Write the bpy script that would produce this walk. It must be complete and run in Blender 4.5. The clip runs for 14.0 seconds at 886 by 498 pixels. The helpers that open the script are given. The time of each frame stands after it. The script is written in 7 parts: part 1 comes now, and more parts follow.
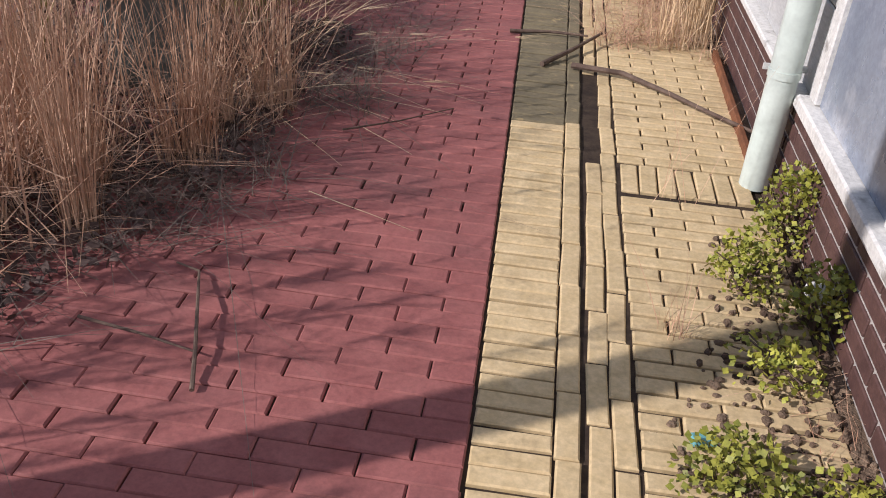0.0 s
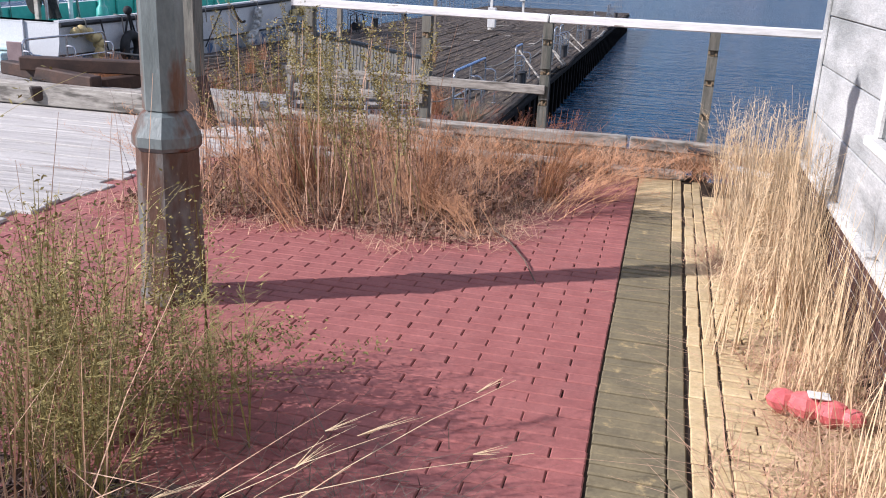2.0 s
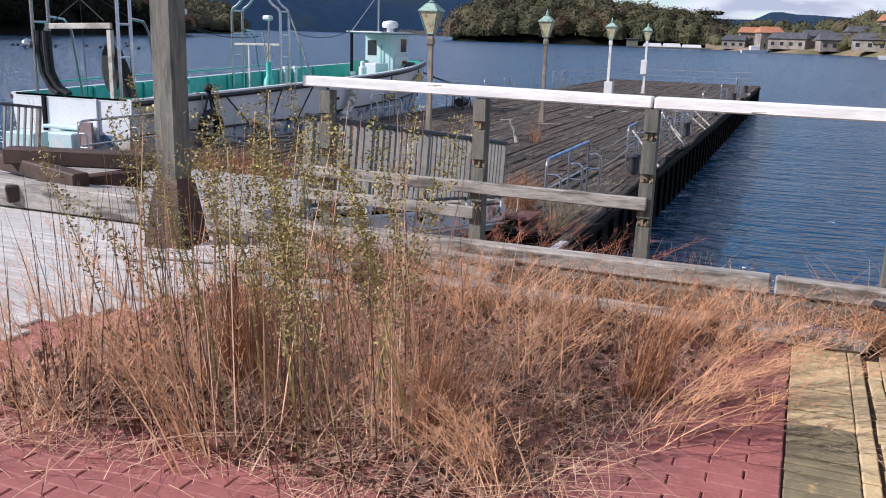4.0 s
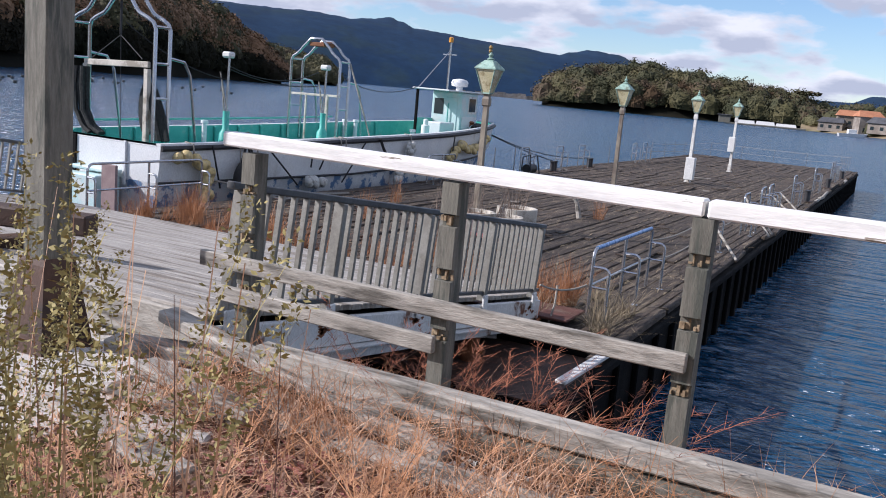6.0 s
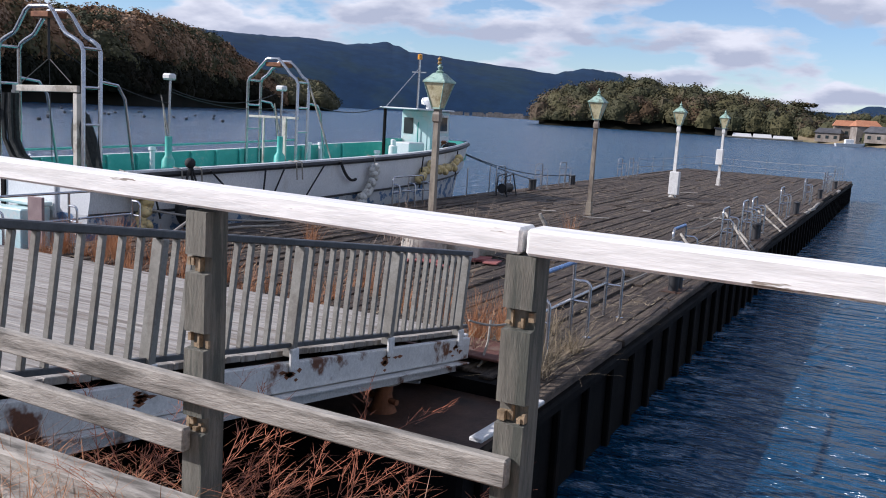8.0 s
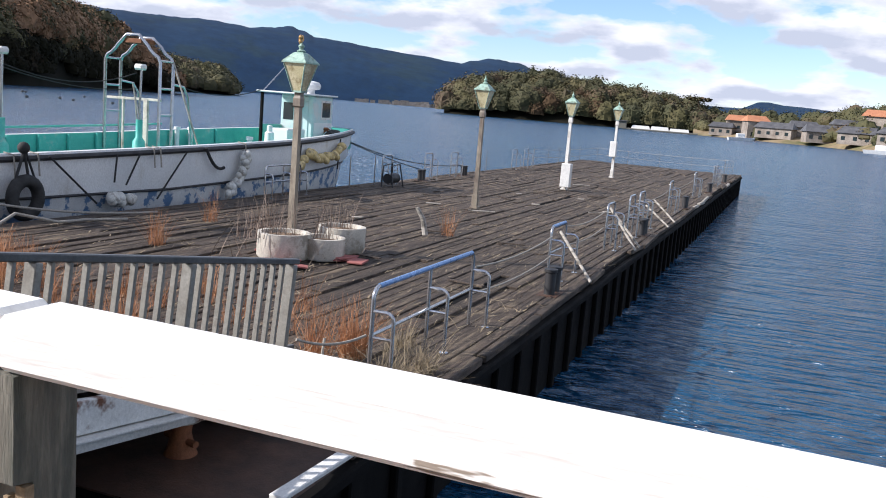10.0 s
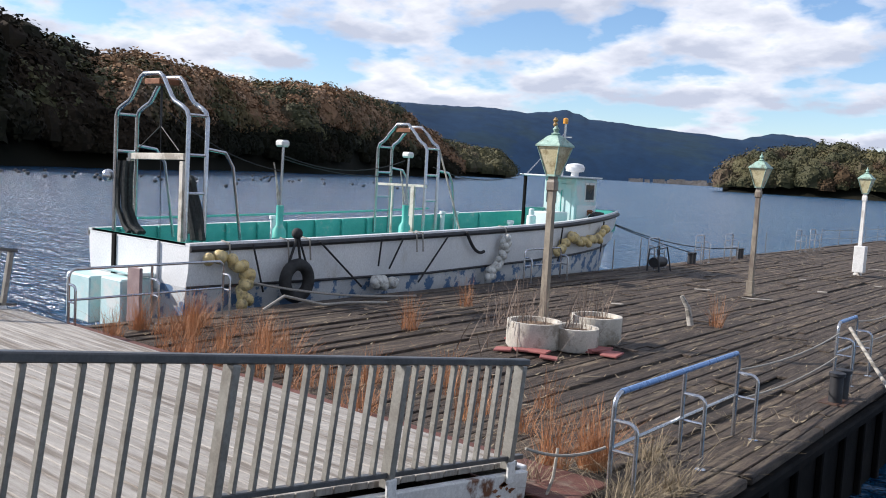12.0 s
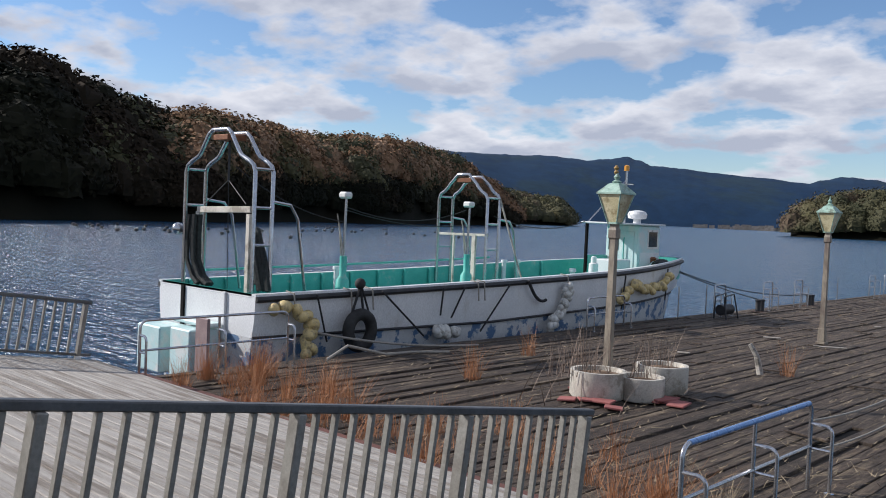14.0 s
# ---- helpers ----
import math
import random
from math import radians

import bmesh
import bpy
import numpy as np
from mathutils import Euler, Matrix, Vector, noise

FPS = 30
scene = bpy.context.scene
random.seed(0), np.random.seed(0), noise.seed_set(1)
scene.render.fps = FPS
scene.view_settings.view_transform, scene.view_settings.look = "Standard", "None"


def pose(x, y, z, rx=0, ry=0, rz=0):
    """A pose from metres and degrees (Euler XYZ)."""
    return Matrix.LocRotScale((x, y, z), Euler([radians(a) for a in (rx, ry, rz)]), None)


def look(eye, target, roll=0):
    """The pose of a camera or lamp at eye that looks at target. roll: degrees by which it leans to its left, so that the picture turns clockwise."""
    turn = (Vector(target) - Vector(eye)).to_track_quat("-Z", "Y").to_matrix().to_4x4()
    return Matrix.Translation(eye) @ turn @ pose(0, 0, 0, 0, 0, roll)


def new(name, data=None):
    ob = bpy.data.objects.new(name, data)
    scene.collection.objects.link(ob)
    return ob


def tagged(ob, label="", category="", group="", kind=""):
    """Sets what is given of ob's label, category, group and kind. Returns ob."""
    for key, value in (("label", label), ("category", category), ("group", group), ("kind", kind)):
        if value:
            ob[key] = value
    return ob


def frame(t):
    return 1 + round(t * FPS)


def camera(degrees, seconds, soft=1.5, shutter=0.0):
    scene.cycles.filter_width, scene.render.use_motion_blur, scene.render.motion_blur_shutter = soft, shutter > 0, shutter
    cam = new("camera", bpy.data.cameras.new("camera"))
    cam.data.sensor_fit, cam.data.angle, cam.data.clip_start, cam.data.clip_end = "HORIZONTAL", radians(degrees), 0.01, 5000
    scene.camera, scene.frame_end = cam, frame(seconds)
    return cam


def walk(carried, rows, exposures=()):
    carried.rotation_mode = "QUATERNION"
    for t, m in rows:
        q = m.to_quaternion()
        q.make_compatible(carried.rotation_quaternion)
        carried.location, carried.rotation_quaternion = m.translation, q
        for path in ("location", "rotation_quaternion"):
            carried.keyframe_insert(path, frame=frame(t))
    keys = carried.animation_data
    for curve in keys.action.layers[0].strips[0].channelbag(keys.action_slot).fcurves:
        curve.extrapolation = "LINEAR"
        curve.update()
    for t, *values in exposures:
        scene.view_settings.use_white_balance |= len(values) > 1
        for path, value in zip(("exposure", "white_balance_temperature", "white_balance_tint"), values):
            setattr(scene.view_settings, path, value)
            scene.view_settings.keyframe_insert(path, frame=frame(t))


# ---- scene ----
EXPO = ((0.0, -0.1, 6020, 20), (0.6, 0.15, 6020, 20), (1.3, 0.3, 5920, 20), (2.0, 0.45, 5820, 19), (3.0, 0.35, 5820, 19), (5.5, 0.4, 5870, 18), (8.5, 0.25, 5870, 18), (10.8, 0.85, 6180, 14), (11.4, 0.82, 6180, 14), (12.2, 0.5, 6130, 14), (13.0, 0.27, 6080, 14), (14.0, 0.2, 6080, 14))
cam = camera(53.3, 14.0, soft=1.0)
PATH = [
    (0, (0.138, 1.927, 1.378), (-0.040, 3.614, 0.319), 4.2),
    (0.5, (0.124, 2.481, 1.400), (-0.181, 4.224, 0.467), 3.4),
    (1, (0.080, 3.000, 1.397), (-0.309, 4.774, 0.561), 3.1),
    (1.5, (0.152, 3.532, 1.413), (-0.268, 5.331, 0.648), 2.0),
    (2, (0.082, 4.156, 1.414), (-0.362, 6.007, 0.799), 2.6),
    (2.5, (0.056, 4.676, 1.375), (-0.408, 6.546, 0.839), 3.2),
    (3, (0.057, 5.203, 1.382), (-0.483, 7.062, 0.877), 2.5),
    (3.2, (0.027, 5.432, 1.372), (-0.557, 7.277, 0.870), 2.1),
    (5.3, (-0.213, 7.563, 1.361), (-1.035, 9.343, 0.962), 3.5),
    (5.5, (-0.232, 7.709, 1.351), (-1.064, 9.487, 0.964), 3.9),
    (6, (-0.261, 8.057, 1.363), (-1.155, 9.811, 1.010), 5.2),
    (6.5, (-0.189, 8.394, 1.355), (-1.139, 10.127, 1.045), 4.8),
    (7, (-0.170, 8.703, 1.343), (-1.113, 10.441, 1.039), 4.7),
    (7.5, (-0.141, 8.991, 1.318), (-1.052, 10.745, 1.015), 4),
    (8, (-0.095, 9.274, 1.323), (-1.000, 11.031, 1.018), 3.5),
    (8.5, (-0.059, 9.575, 1.311), (-0.840, 11.389, 0.994), 4),
    (8.7, (-0.047, 9.687, 1.297), (-0.690, 11.553, 0.975), 4.2),
    (10.8, (-0.106, 10.847, 1.357), (-0.982, 12.620, 1.057), 5.1),
    (11, (-0.118, 10.937, 1.360), (-1.076, 12.668, 1.065), 4.6),
    (11.5, (-0.147, 11.012, 1.366), (-1.307, 12.621, 1.112), 3.9),
    (12, (-0.151, 11.027, 1.376), (-1.404, 12.575, 1.196), 3.3),
    (12.5, (-0.151, 11.034, 1.379), (-1.456, 12.544, 1.255), 3.1),
    (13, (-0.140, 11.018, 1.383), (-1.475, 12.505, 1.292), 2.8),
    (13.5, (-0.131, 10.997, 1.384), (-1.485, 12.467, 1.308), 2.6),
    (14, (-0.127, 10.996, 1.384), (-1.494, 12.455, 1.307), 2.5),
]
walk(cam, [(t, look(eye, target, roll)) for t, eye, target, roll in PATH], EXPO)

# ---- world, sun ----
SUN_AZ = math.atan2(-0.87, -0.49)      # horizontal bearing of the sun: x = sin, y = cos
SUN_EL = radians(32)
world = bpy.data.worlds.new("world")
scene.world = world
world.use_nodes = True
wt = world.node_tree
wt.nodes.clear()


def wn(kind, **kw):
    n = wt.nodes.new(kind)
    for k, v in kw.items():
        n.inputs[k].default_value = v
    return n


sky = wt.nodes.new("ShaderNodeTexSky")
sky.sky_type, sky.sun_disc = "NISHITA", False
sky.sun_elevation, sky.sun_rotation = SUN_EL, SUN_AZ
sky.air_density, sky.dust_density, sky.ozone_density = 1.0, 0.0, 4.0
tc = wt.nodes.new("ShaderNodeTexCoord")
sep = wt.nodes.new("ShaderNodeSeparateXYZ")
wt.links.new(tc.outputs["Generated"], sep.inputs[0])
# flat cloud layer: the direction is cast onto a plane overhead
zz = wt.nodes.new("ShaderNodeMath"); zz.operation = "MAXIMUM"; zz.inputs[1].default_value = 0.0
wt.links.new(sep.outputs[2], zz.inputs[0])
za = wt.nodes.new("ShaderNodeMath"); za.operation = "ADD"; za.inputs[1].default_value = 0.27
wt.links.new(zz.outputs[0], za.inputs[0])
dx = wt.nodes.new("ShaderNodeMath"); dx.operation = "DIVIDE"
dy = wt.nodes.new("ShaderNodeMath"); dy.operation = "DIVIDE"
wt.links.new(sep.outputs[0], dx.inputs[0]); wt.links.new(za.outputs[0], dx.inputs[1])
wt.links.new(sep.outputs[1], dy.inputs[0]); wt.links.new(za.outputs[0], dy.inputs[1])
com = wt.nodes.new("ShaderNodeCombineXYZ")
wt.links.new(dx.outputs[0], com.inputs[0]); wt.links.new(dy.outputs[0], com.inputs[1])
cn = wn("ShaderNodeTexNoise", Scale=2.9, Detail=7.0, Roughness=0.52)
wt.links.new(com.outputs[0], cn.inputs["Vector"])
cr = wt.nodes.new("ShaderNodeValToRGB")
cr.color_ramp.elements[0].position, cr.color_ramp.elements[1].position = 0.445, 0.535
wt.links.new(cn.outputs[0], cr.inputs[0])
# grey bases and white tops inside the clouds
off = wt.nodes.new("ShaderNodeVectorMath"); off.operation = "MULTIPLY"
off.inputs[1].default_value = (1.045, 1.045, 1.0)
wt.links.new(com.outputs[0], off.inputs[0])
cn2 = wn("ShaderNodeTexNoise", Scale=2.9, Detail=7.0, Roughness=0.52)
wt.links.new(off.outputs[0], cn2.inputs["Vector"])
lit = wt.nodes.new("ShaderNodeMath"); lit.operation = "SUBTRACT"
wt.links.new(cn2.outputs[0], lit.inputs[0]); wt.links.new(cn.outputs[0], lit.inputs[1])
lit2 = wt.nodes.new("ShaderNodeMath"); lit2.operation = "MULTIPLY_ADD"
lit2.inputs[1].default_value, lit2.inputs[2].default_value = 3.2, 0.56
wt.links.new(lit.outputs[0], lit2.inputs[0])
cc = wt.nodes.new("ShaderNodeValToRGB")
cc.color_ramp.elements[0].position, cc.color_ramp.elements[1].position = 0.15, 0.85
cc.color_ramp.elements[0].color, cc.color_ramp.elements[1].color = (4.0, 4.3, 4.9, 1), (6.9, 6.95, 7.0, 1)
wt.links.new(lit2.outputs[0], cc.inputs[0])
mx = wt.nodes.new("ShaderNodeMix"); mx.data_type = "RGBA"
wt.links.new(cr.outputs[0], mx.inputs[0])
wt.links.new(sky.outputs[0], mx.inputs[6])
wt.links.new(cc.outputs[0], mx.inputs[7])
bg = wn("ShaderNodeBackground", Strength=0.10)
wt.links.new(mx.outputs[2], bg.inputs[0])
wo = wt.nodes.new("ShaderNodeOutputWorld")
wt.links.new(bg.outputs[0], wo.inputs[0])

sun = new("sun", bpy.data.lights.new("sun", "SUN"))
sun.data.energy, sun.data.angle, sun.data.color = 5.0, radians(0.6), (1.0, 0.93, 0.82)
to_sun = Vector((math.sin(SUN_AZ) * math.cos(SUN_EL), math.cos(SUN_AZ) * math.cos(SUN_EL), math.sin(SUN_EL)))
sun.matrix_world = look(to_sun * 40, (0, 0, 0))

# ---- materials ----
def mat(name, a, b, scale=6.0, rough=0.8, bump=0.3, metal=0.0, stain=None, stain_scale=1.2, stain_at=(0.5, 0.62),
        grain=60.0, vary=0.0, stretch=(1, 1, 1), bump_dist=0.01, rough2=None, coat=0.0):
    """A two-scale procedural surface: a-b mottling, fine grain, optional stains, a random shift per piece."""
    m = bpy.data.materials.new(name)
    m.use_nodes = True
    nt = m.node_tree
    p = nt.nodes["Principled BSDF"]
    geo = nt.nodes.new("ShaderNodeNewGeometry")
    mp = nt.nodes.new("ShaderNodeMapping")
    mp.inputs["Scale"].default_value = stretch
    nt.links.new(geo.outputs["Position"], mp.inputs["Vector"])

    def nz(sc, det, ro):
        n = nt.nodes.new("ShaderNodeTexNoise")
        n.inputs["Scale"].default_value, n.inputs["Detail"].default_value, n.inputs["Roughness"].default_value = sc, det, ro
        nt.links.new(mp.outputs[0], n.inputs["Vector"])
        return n

    def ramp(src, lo, hi, c0, c1):
        r = nt.nodes.new("ShaderNodeValToRGB")
        r.color_ramp.elements[0].position, r.color_ramp.elements[1].position = lo, hi
        r.color_ramp.elements[0].color, r.color_ramp.elements[1].color = (*c0, 1), (*c1, 1)
        nt.links.new(src, r.inputs[0])
        return r

    def mixc(fac, x, y, mode="MIX"):
        k = nt.nodes.new("ShaderNodeMix")
        k.data_type, k.blend_type = "RGBA", mode
        if isinstance(fac, float):
            k.inputs[0].default_value = fac
        else:
            nt.links.new(fac, k.inputs[0])
        nt.links.new(x, k.inputs[6])
        nt.links.new(y, k.inputs[7])
        return k.outputs[2]

    n1 = nz(scale, 6, 0.62)
    n2 = nz(grain, 4, 0.7)
    col = ramp(n1.outputs[0], 0.35, 0.68, a, b).outputs[0]
    g = ramp(n2.outputs[0], 0.3, 0.72, (0.72, 0.72, 0.72), (1.15, 1.15, 1.15)).outputs[0]
    col = mixc(0.8, col, g, "MULTIPLY")
    if stain:
        n3 = nz(stain_scale, 5, 0.65)
        sm = ramp(n3.outputs[0], stain_at[0], stain_at[1], (0, 0, 0), (1, 1, 1)).outputs[0]
        c = nt.nodes.new("ShaderNodeRGB")
        c.outputs[0].default_value = (*stain, 1)
        c2 = mixc(0.8, c.outputs[0], g, "MULTIPLY")
        col = mixc(sm, col, c2)
    if vary:
        oi = nt.nodes.new("ShaderNodeObjectInfo")
        ad = nt.nodes.new("ShaderNodeMath")
        ad.operation = "ADD"
        nt.links.new(oi.outputs["Random"], ad.inputs[0])
        nt.links.new(geo.outputs["Random Per Island"], ad.inputs[1])
        mr = nt.nodes.new("ShaderNodeMapRange")
        mr.inputs[1].default_value, mr.inputs[2].default_value = 0.0, 2.0
        mr.inputs[3].default_value, mr.inputs[4].default_value = 1 - vary, 1 + vary
        nt.links.new(ad.outputs[0], mr.inputs[0])
        hs = nt.nodes.new("ShaderNodeHueSaturation")
        nt.links.new(mr.outputs[0], hs.inputs["Value"])
        nt.links.new(col, hs.inputs["Color"])
        col = hs.outputs[0]
    nt.links.new(col, p.inputs["Base Color"])
    rr = ramp(n1.outputs[0], 0.3, 0.7, (rough,) * 3, ((rough2 or rough) if rough2 else max(0.05, rough - 0.12),) * 3)
    nt.links.new(rr.outputs[0], p.inputs["Roughness"])
    p.inputs["Metallic"].default_value = metal
    if rough >= 0.95:
        p.inputs["Specular IOR Level"].default_value = 0.15
    p.inputs["Coat Weight"].default_value = coat
    if bump:
        bn = nt.nodes.new("ShaderNodeBump")
        bn.inputs["Strength"].default_value, bn.inputs["Distance"].default_value = bump, bump_dist
        ma = nt.nodes.new("ShaderNodeMath")
        ma.operation = "ADD"
        nt.links.new(n1.outputs[0], ma.inputs[0])
        nt.links.new(n2.outputs[0], ma.inputs[1])
        nt.links.new(ma.outputs[0], bn.inputs["Height"])
        nt.links.new(bn.outputs[0], p.inputs["Normal"])
    return m


RED = mat("red_paver", (0.265, 0.085, 0.077), (0.325, 0.115, 0.102), 9, 0.85, 0.25, stain=(0.21, 0.08, 0.075), stain_scale=1.5, stain_at=(0.52, 0.75), vary=0.10, bump_dist=0.004)
YEL = mat("yellow_brick", (0.53, 0.40, 0.21), (0.63, 0.49, 0.28), 14, 0.85, 0.3, stain=(0.38, 0.28, 0.15), stain_scale=5, stain_at=(0.55, 0.75), vary=0.13, bump_dist=0.004)
YEL_DIRTY = mat("mossy_yellow_brick", (0.15, 0.125, 0.075), (0.22, 0.18, 0.10), 7, 0.9, 0.3, stain=(0.46, 0.35, 0.17), stain_scale=9, stain_at=(0.60, 0.72), vary=0.10, bump_dist=0.004)
JOINT = mat("dark_joint_sand", (0.035, 0.025, 0.02), (0.07, 0.05, 0.035), 20, 0.95, 0.4)
SOIL = mat("leafy_soil", (0.17, 0.115, 0.08), (0.33, 0.24, 0.165), 8, 0.95, 0.8, stain=(0.09, 0.06, 0.045), stain_scale=3, grain=90, bump_dist=0.03)
WALL = mat("weathered_white_boards", (0.42, 0.43, 0.42), (0.62, 0.62, 0.60), 3, 0.8, 0.4, stain=(0.24, 0.25, 0.24), stain_scale=2.2, stain_at=(0.48, 0.7), stretch=(1, 0.35, 1.6))
TRIMW = mat("peeling_white_trim", (0.62, 0.61, 0.57), (0.78, 0.77, 0.73), 6, 0.7, 0.3, stain=(0.30, 0.28, 0.25), stain_scale=7, stain_at=(0.58, 0.7))
PLINTH = mat("brown_brick", (0.075, 0.035, 0.03), (0.12, 0.06, 0.05), 12, 0.75, 0.3, vary=0.15)
MORTAR = mat("pale_mortar", (0.38, 0.35, 0.32), (0.5, 0.46, 0.42), 15, 0.9, 0.3)
PVC = mat("pale_green_pipe", (0.56, 0.64, 0.58), (0.62, 0.69, 0.63), 2, 0.4, 0.02, stain=(0.50, 0.54, 0.48), stain_scale=2, stain_at=(0.6, 0.8), grain=9)
IRON = mat("painted_iron_rusting", (0.11, 0.135, 0.13), (0.20, 0.235, 0.23), 5, 0.6, 0.3, stain=(0.12, 0.055, 0.028), stain_scale=3.2, stain_at=(0.50, 0.58), stretch=(1, 1, 0.35))
IRONR = mat("rusted_iron_pedestal", (0.13, 0.15, 0.14), (0.22, 0.24, 0.23), 5, 0.65, 0.35, stain=(0.10, 0.05, 0.03), stain_scale=2.6, stain_at=(0.42, 0.52), stretch=(1, 1, 0.35))
GREYWOOD = mat("silvered_wood", (0.25, 0.23, 0.20), (0.45, 0.42, 0.37), 5, 0.85, 0.5, stain=(0.11, 0.10, 0.085), stain_scale=3, vary=0.14, stretch=(1.0, 5, 5), grain=24)
POSTWOOD = mat("greenish_weathered_post", (0.12, 0.115, 0.095), (0.21, 0.20, 0.165), 7, 0.85, 0.5, stain=(0.08, 0.085, 0.07), stain_scale=4, vary=0.1, stretch=(6, 6, 0.8))
RAILW = mat("peeling_white_rail", (0.76, 0.75, 0.72), (0.84, 0.83, 0.81), 5, 0.6, 0.3, stain=(0.26, 0.22, 0.18), stain_scale=7, stain_at=(0.655, 0.675), stretch=(0.3, 2, 2), grain=14)
DECKG = mat("grooved_grey_decking", (0.30, 0.275, 0.245), (0.46, 0.43, 0.39), 4, 0.85, 0.6, stain=(0.20, 0.17, 0.14), stain_scale=1.6, vary=0.12, stretch=(0.5, 6, 1))
PALEDECK = mat("bleached_shore_boards", (0.46, 0.43, 0.40), (0.64, 0.61, 0.57), 4, 0.85, 0.6, stain=(0.26, 0.23, 0.20), stain_scale=1.8, stain_at=(0.54, 0.7), vary=0.12, stretch=(0.5, 6, 1))
DECKD = mat("rotten_brown_decking", (0.026, 0.019, 0.014), (0.098, 0.070, 0.050), 6, 0.85, 0.9, stain=(0.20, 0.155, 0.105), stain_scale=2.4, stain_at=(0.53, 0.72), vary=0.42, stretch=(5, 0.5, 1), bump_dist=0.04, grain=25)
HULLK = mat("black_steel_side", (0.002, 0.002, 0.0025), (0.006, 0.0055, 0.005), 3, 0.95, 0.3, stain=(0.012, 0.008, 0.006), stain_scale=2, stain_at=(0.58, 0.75))
RUSTD = mat("dark_rust_plate", (0.035, 0.018, 0.012), (0.08, 0.038, 0.022), 4, 0.75, 0.4, stain=(0.02, 0.014, 0.012), stain_scale=1.5)
RUSTR = mat("red_brown_rust", (0.085, 0.03, 0.022), (0.14, 0.055, 0.04), 5, 0.8, 0.4, stain=(0.20, 0.155, 0.12), stain_scale=3, stain_at=(0.58, 0.70))
RUST = mat("orange_rust", (0.14, 0.05, 0.02), (0.26, 0.10, 0.04), 9, 0.85, 0.4)
STEELW = mat("white_steel_with_rust", (0.56, 0.56, 0.54), (0.66, 0.66, 0.64), 5, 0.5, 0.15, stain=(0.14, 0.055, 0.025), stain_scale=2.2, stain_at=(0.565, 0.62))
RAILG = mat("grey_aluminium_railing", (0.20, 0.19, 0.165), (0.29, 0.28, 0.25), 6, 0.5, 0.1, metal=0.2, stain=(0.20, 0.185, 0.16), stain_scale=8)
RAILDK = mat("dark_top_rail", (0.07, 0.07, 0.07), (0.12, 0.12, 0.12), 6, 0.42, 0.1, metal=0.3)
CHROME = mat("stainless_tube", (0.42, 0.43, 0.45), (0.52, 0.53, 0.55), 12, 0.28, 0.05, metal=0.9, stain=(0.2, 0.14, 0.1), stain_scale=18, stain_at=(0.62, 0.72))
BLUET = mat("blue_tape_on_rail", (0.12, 0.25, 0.50), (0.20, 0.34, 0.60), 10, 0.35, 0.1, metal=0.3)
CONC = mat("pale_concrete", (0.48, 0.45, 0.39), (0.60, 0.57, 0.50), 5, 0.9, 0.3, stain=(0.30, 0.27, 0.22), stain_scale=4)
LPOLE = mat("brown_lamp_pole", (0.20, 0.17, 0.13), (0.30, 0.26, 0.20), 5, 0.6, 0.2, stain=(0.13, 0.10, 0.08), stain_scale=3, stretch=(1, 1, 0.4))
LPOLEW = mat("white_lamp_pole", (0.62, 0.61, 0.57), (0.74, 0.73, 0.70), 5, 0.6, 0.2, stain=(0.36, 0.32, 0.27), stain_scale=3, stretch=(1, 1, 0.4))
VERD = mat("verdigris_cap", (0.22, 0.36, 0.30), (0.36, 0.50, 0.42), 12, 0.6, 0.2, stain=(0.14, 0.17, 0.13), stain_scale=9)
LGLASS = mat("yellowed_lamp_glass", (0.55, 0.50, 0.30), (0.66, 0.60, 0.40), 5, 0.3, 0.05, stain=(0.36, 0.30, 0.17), stain_scale=6, coat=0.3)
BOATW = mat("white_boat_paint", (0.66, 0.68, 0.69), (0.76, 0.77, 0.77), 2, 0.4, 0.08, stain=(0.50, 0.48, 0.43), stain_scale=2.5, stain_at=(0.6, 0.8), stretch=(1, 1, 0.5))
BOATSCAB = mat("peeling_blue_white_bottom", (0.48, 0.50, 0.51), (0.60, 0.61, 0.61), 3, 0.7, 0.3, stain=(0.09, 0.17, 0.30), stain_scale=3.4, stain_at=(0.515, 0.56), bump_dist=0.02)
BOATB = mat("black_rubbing_strake", (0.012, 0.012, 0.014), (0.03, 0.03, 0.032), 6, 0.6, 0.2)
TEAL = mat("faded_teal_paint", (0.05, 0.36, 0.31), (0.09, 0.45, 0.39), 4, 0.5, 0.1, stain=(0.30, 0.42, 0.38), stain_scale=4, stain_at=(0.6, 0.72))
AQUA = mat("pale_aqua_paint", (0.42, 0.62, 0.62), (0.55, 0.70, 0.70), 4, 0.5, 0.1, stain=(0.62, 0.66, 0.64), stain_scale=3)
RUBBER = mat("tyre_rubber", (0.012, 0.012, 0.012), (0.03, 0.03, 0.03), 8, 0.8, 0.3)
NET = mat("dark_net", (0.01, 0.012, 0.012), (0.03, 0.035, 0.033), 25, 0.9, 0.8)
FLOATY = mat("ochre_float", (0.55, 0.42, 0.17), (0.66, 0.53, 0.27), 8, 0.6, 0.1, stain=(0.30, 0.24, 0.13), stain_scale=12, vary=0.15)
FLOATW = mat("white_float", (0.50, 0.50, 0.47), (0.62, 0.62, 0.58), 8, 0.6, 0.1, stain=(0.32, 0.31, 0.28), stain_scale=12, vary=0.15)
ROPE = mat("grey_rope", (0.25, 0.23, 0.20), (0.36, 0.34, 0.30), 40, 0.9, 0.3)
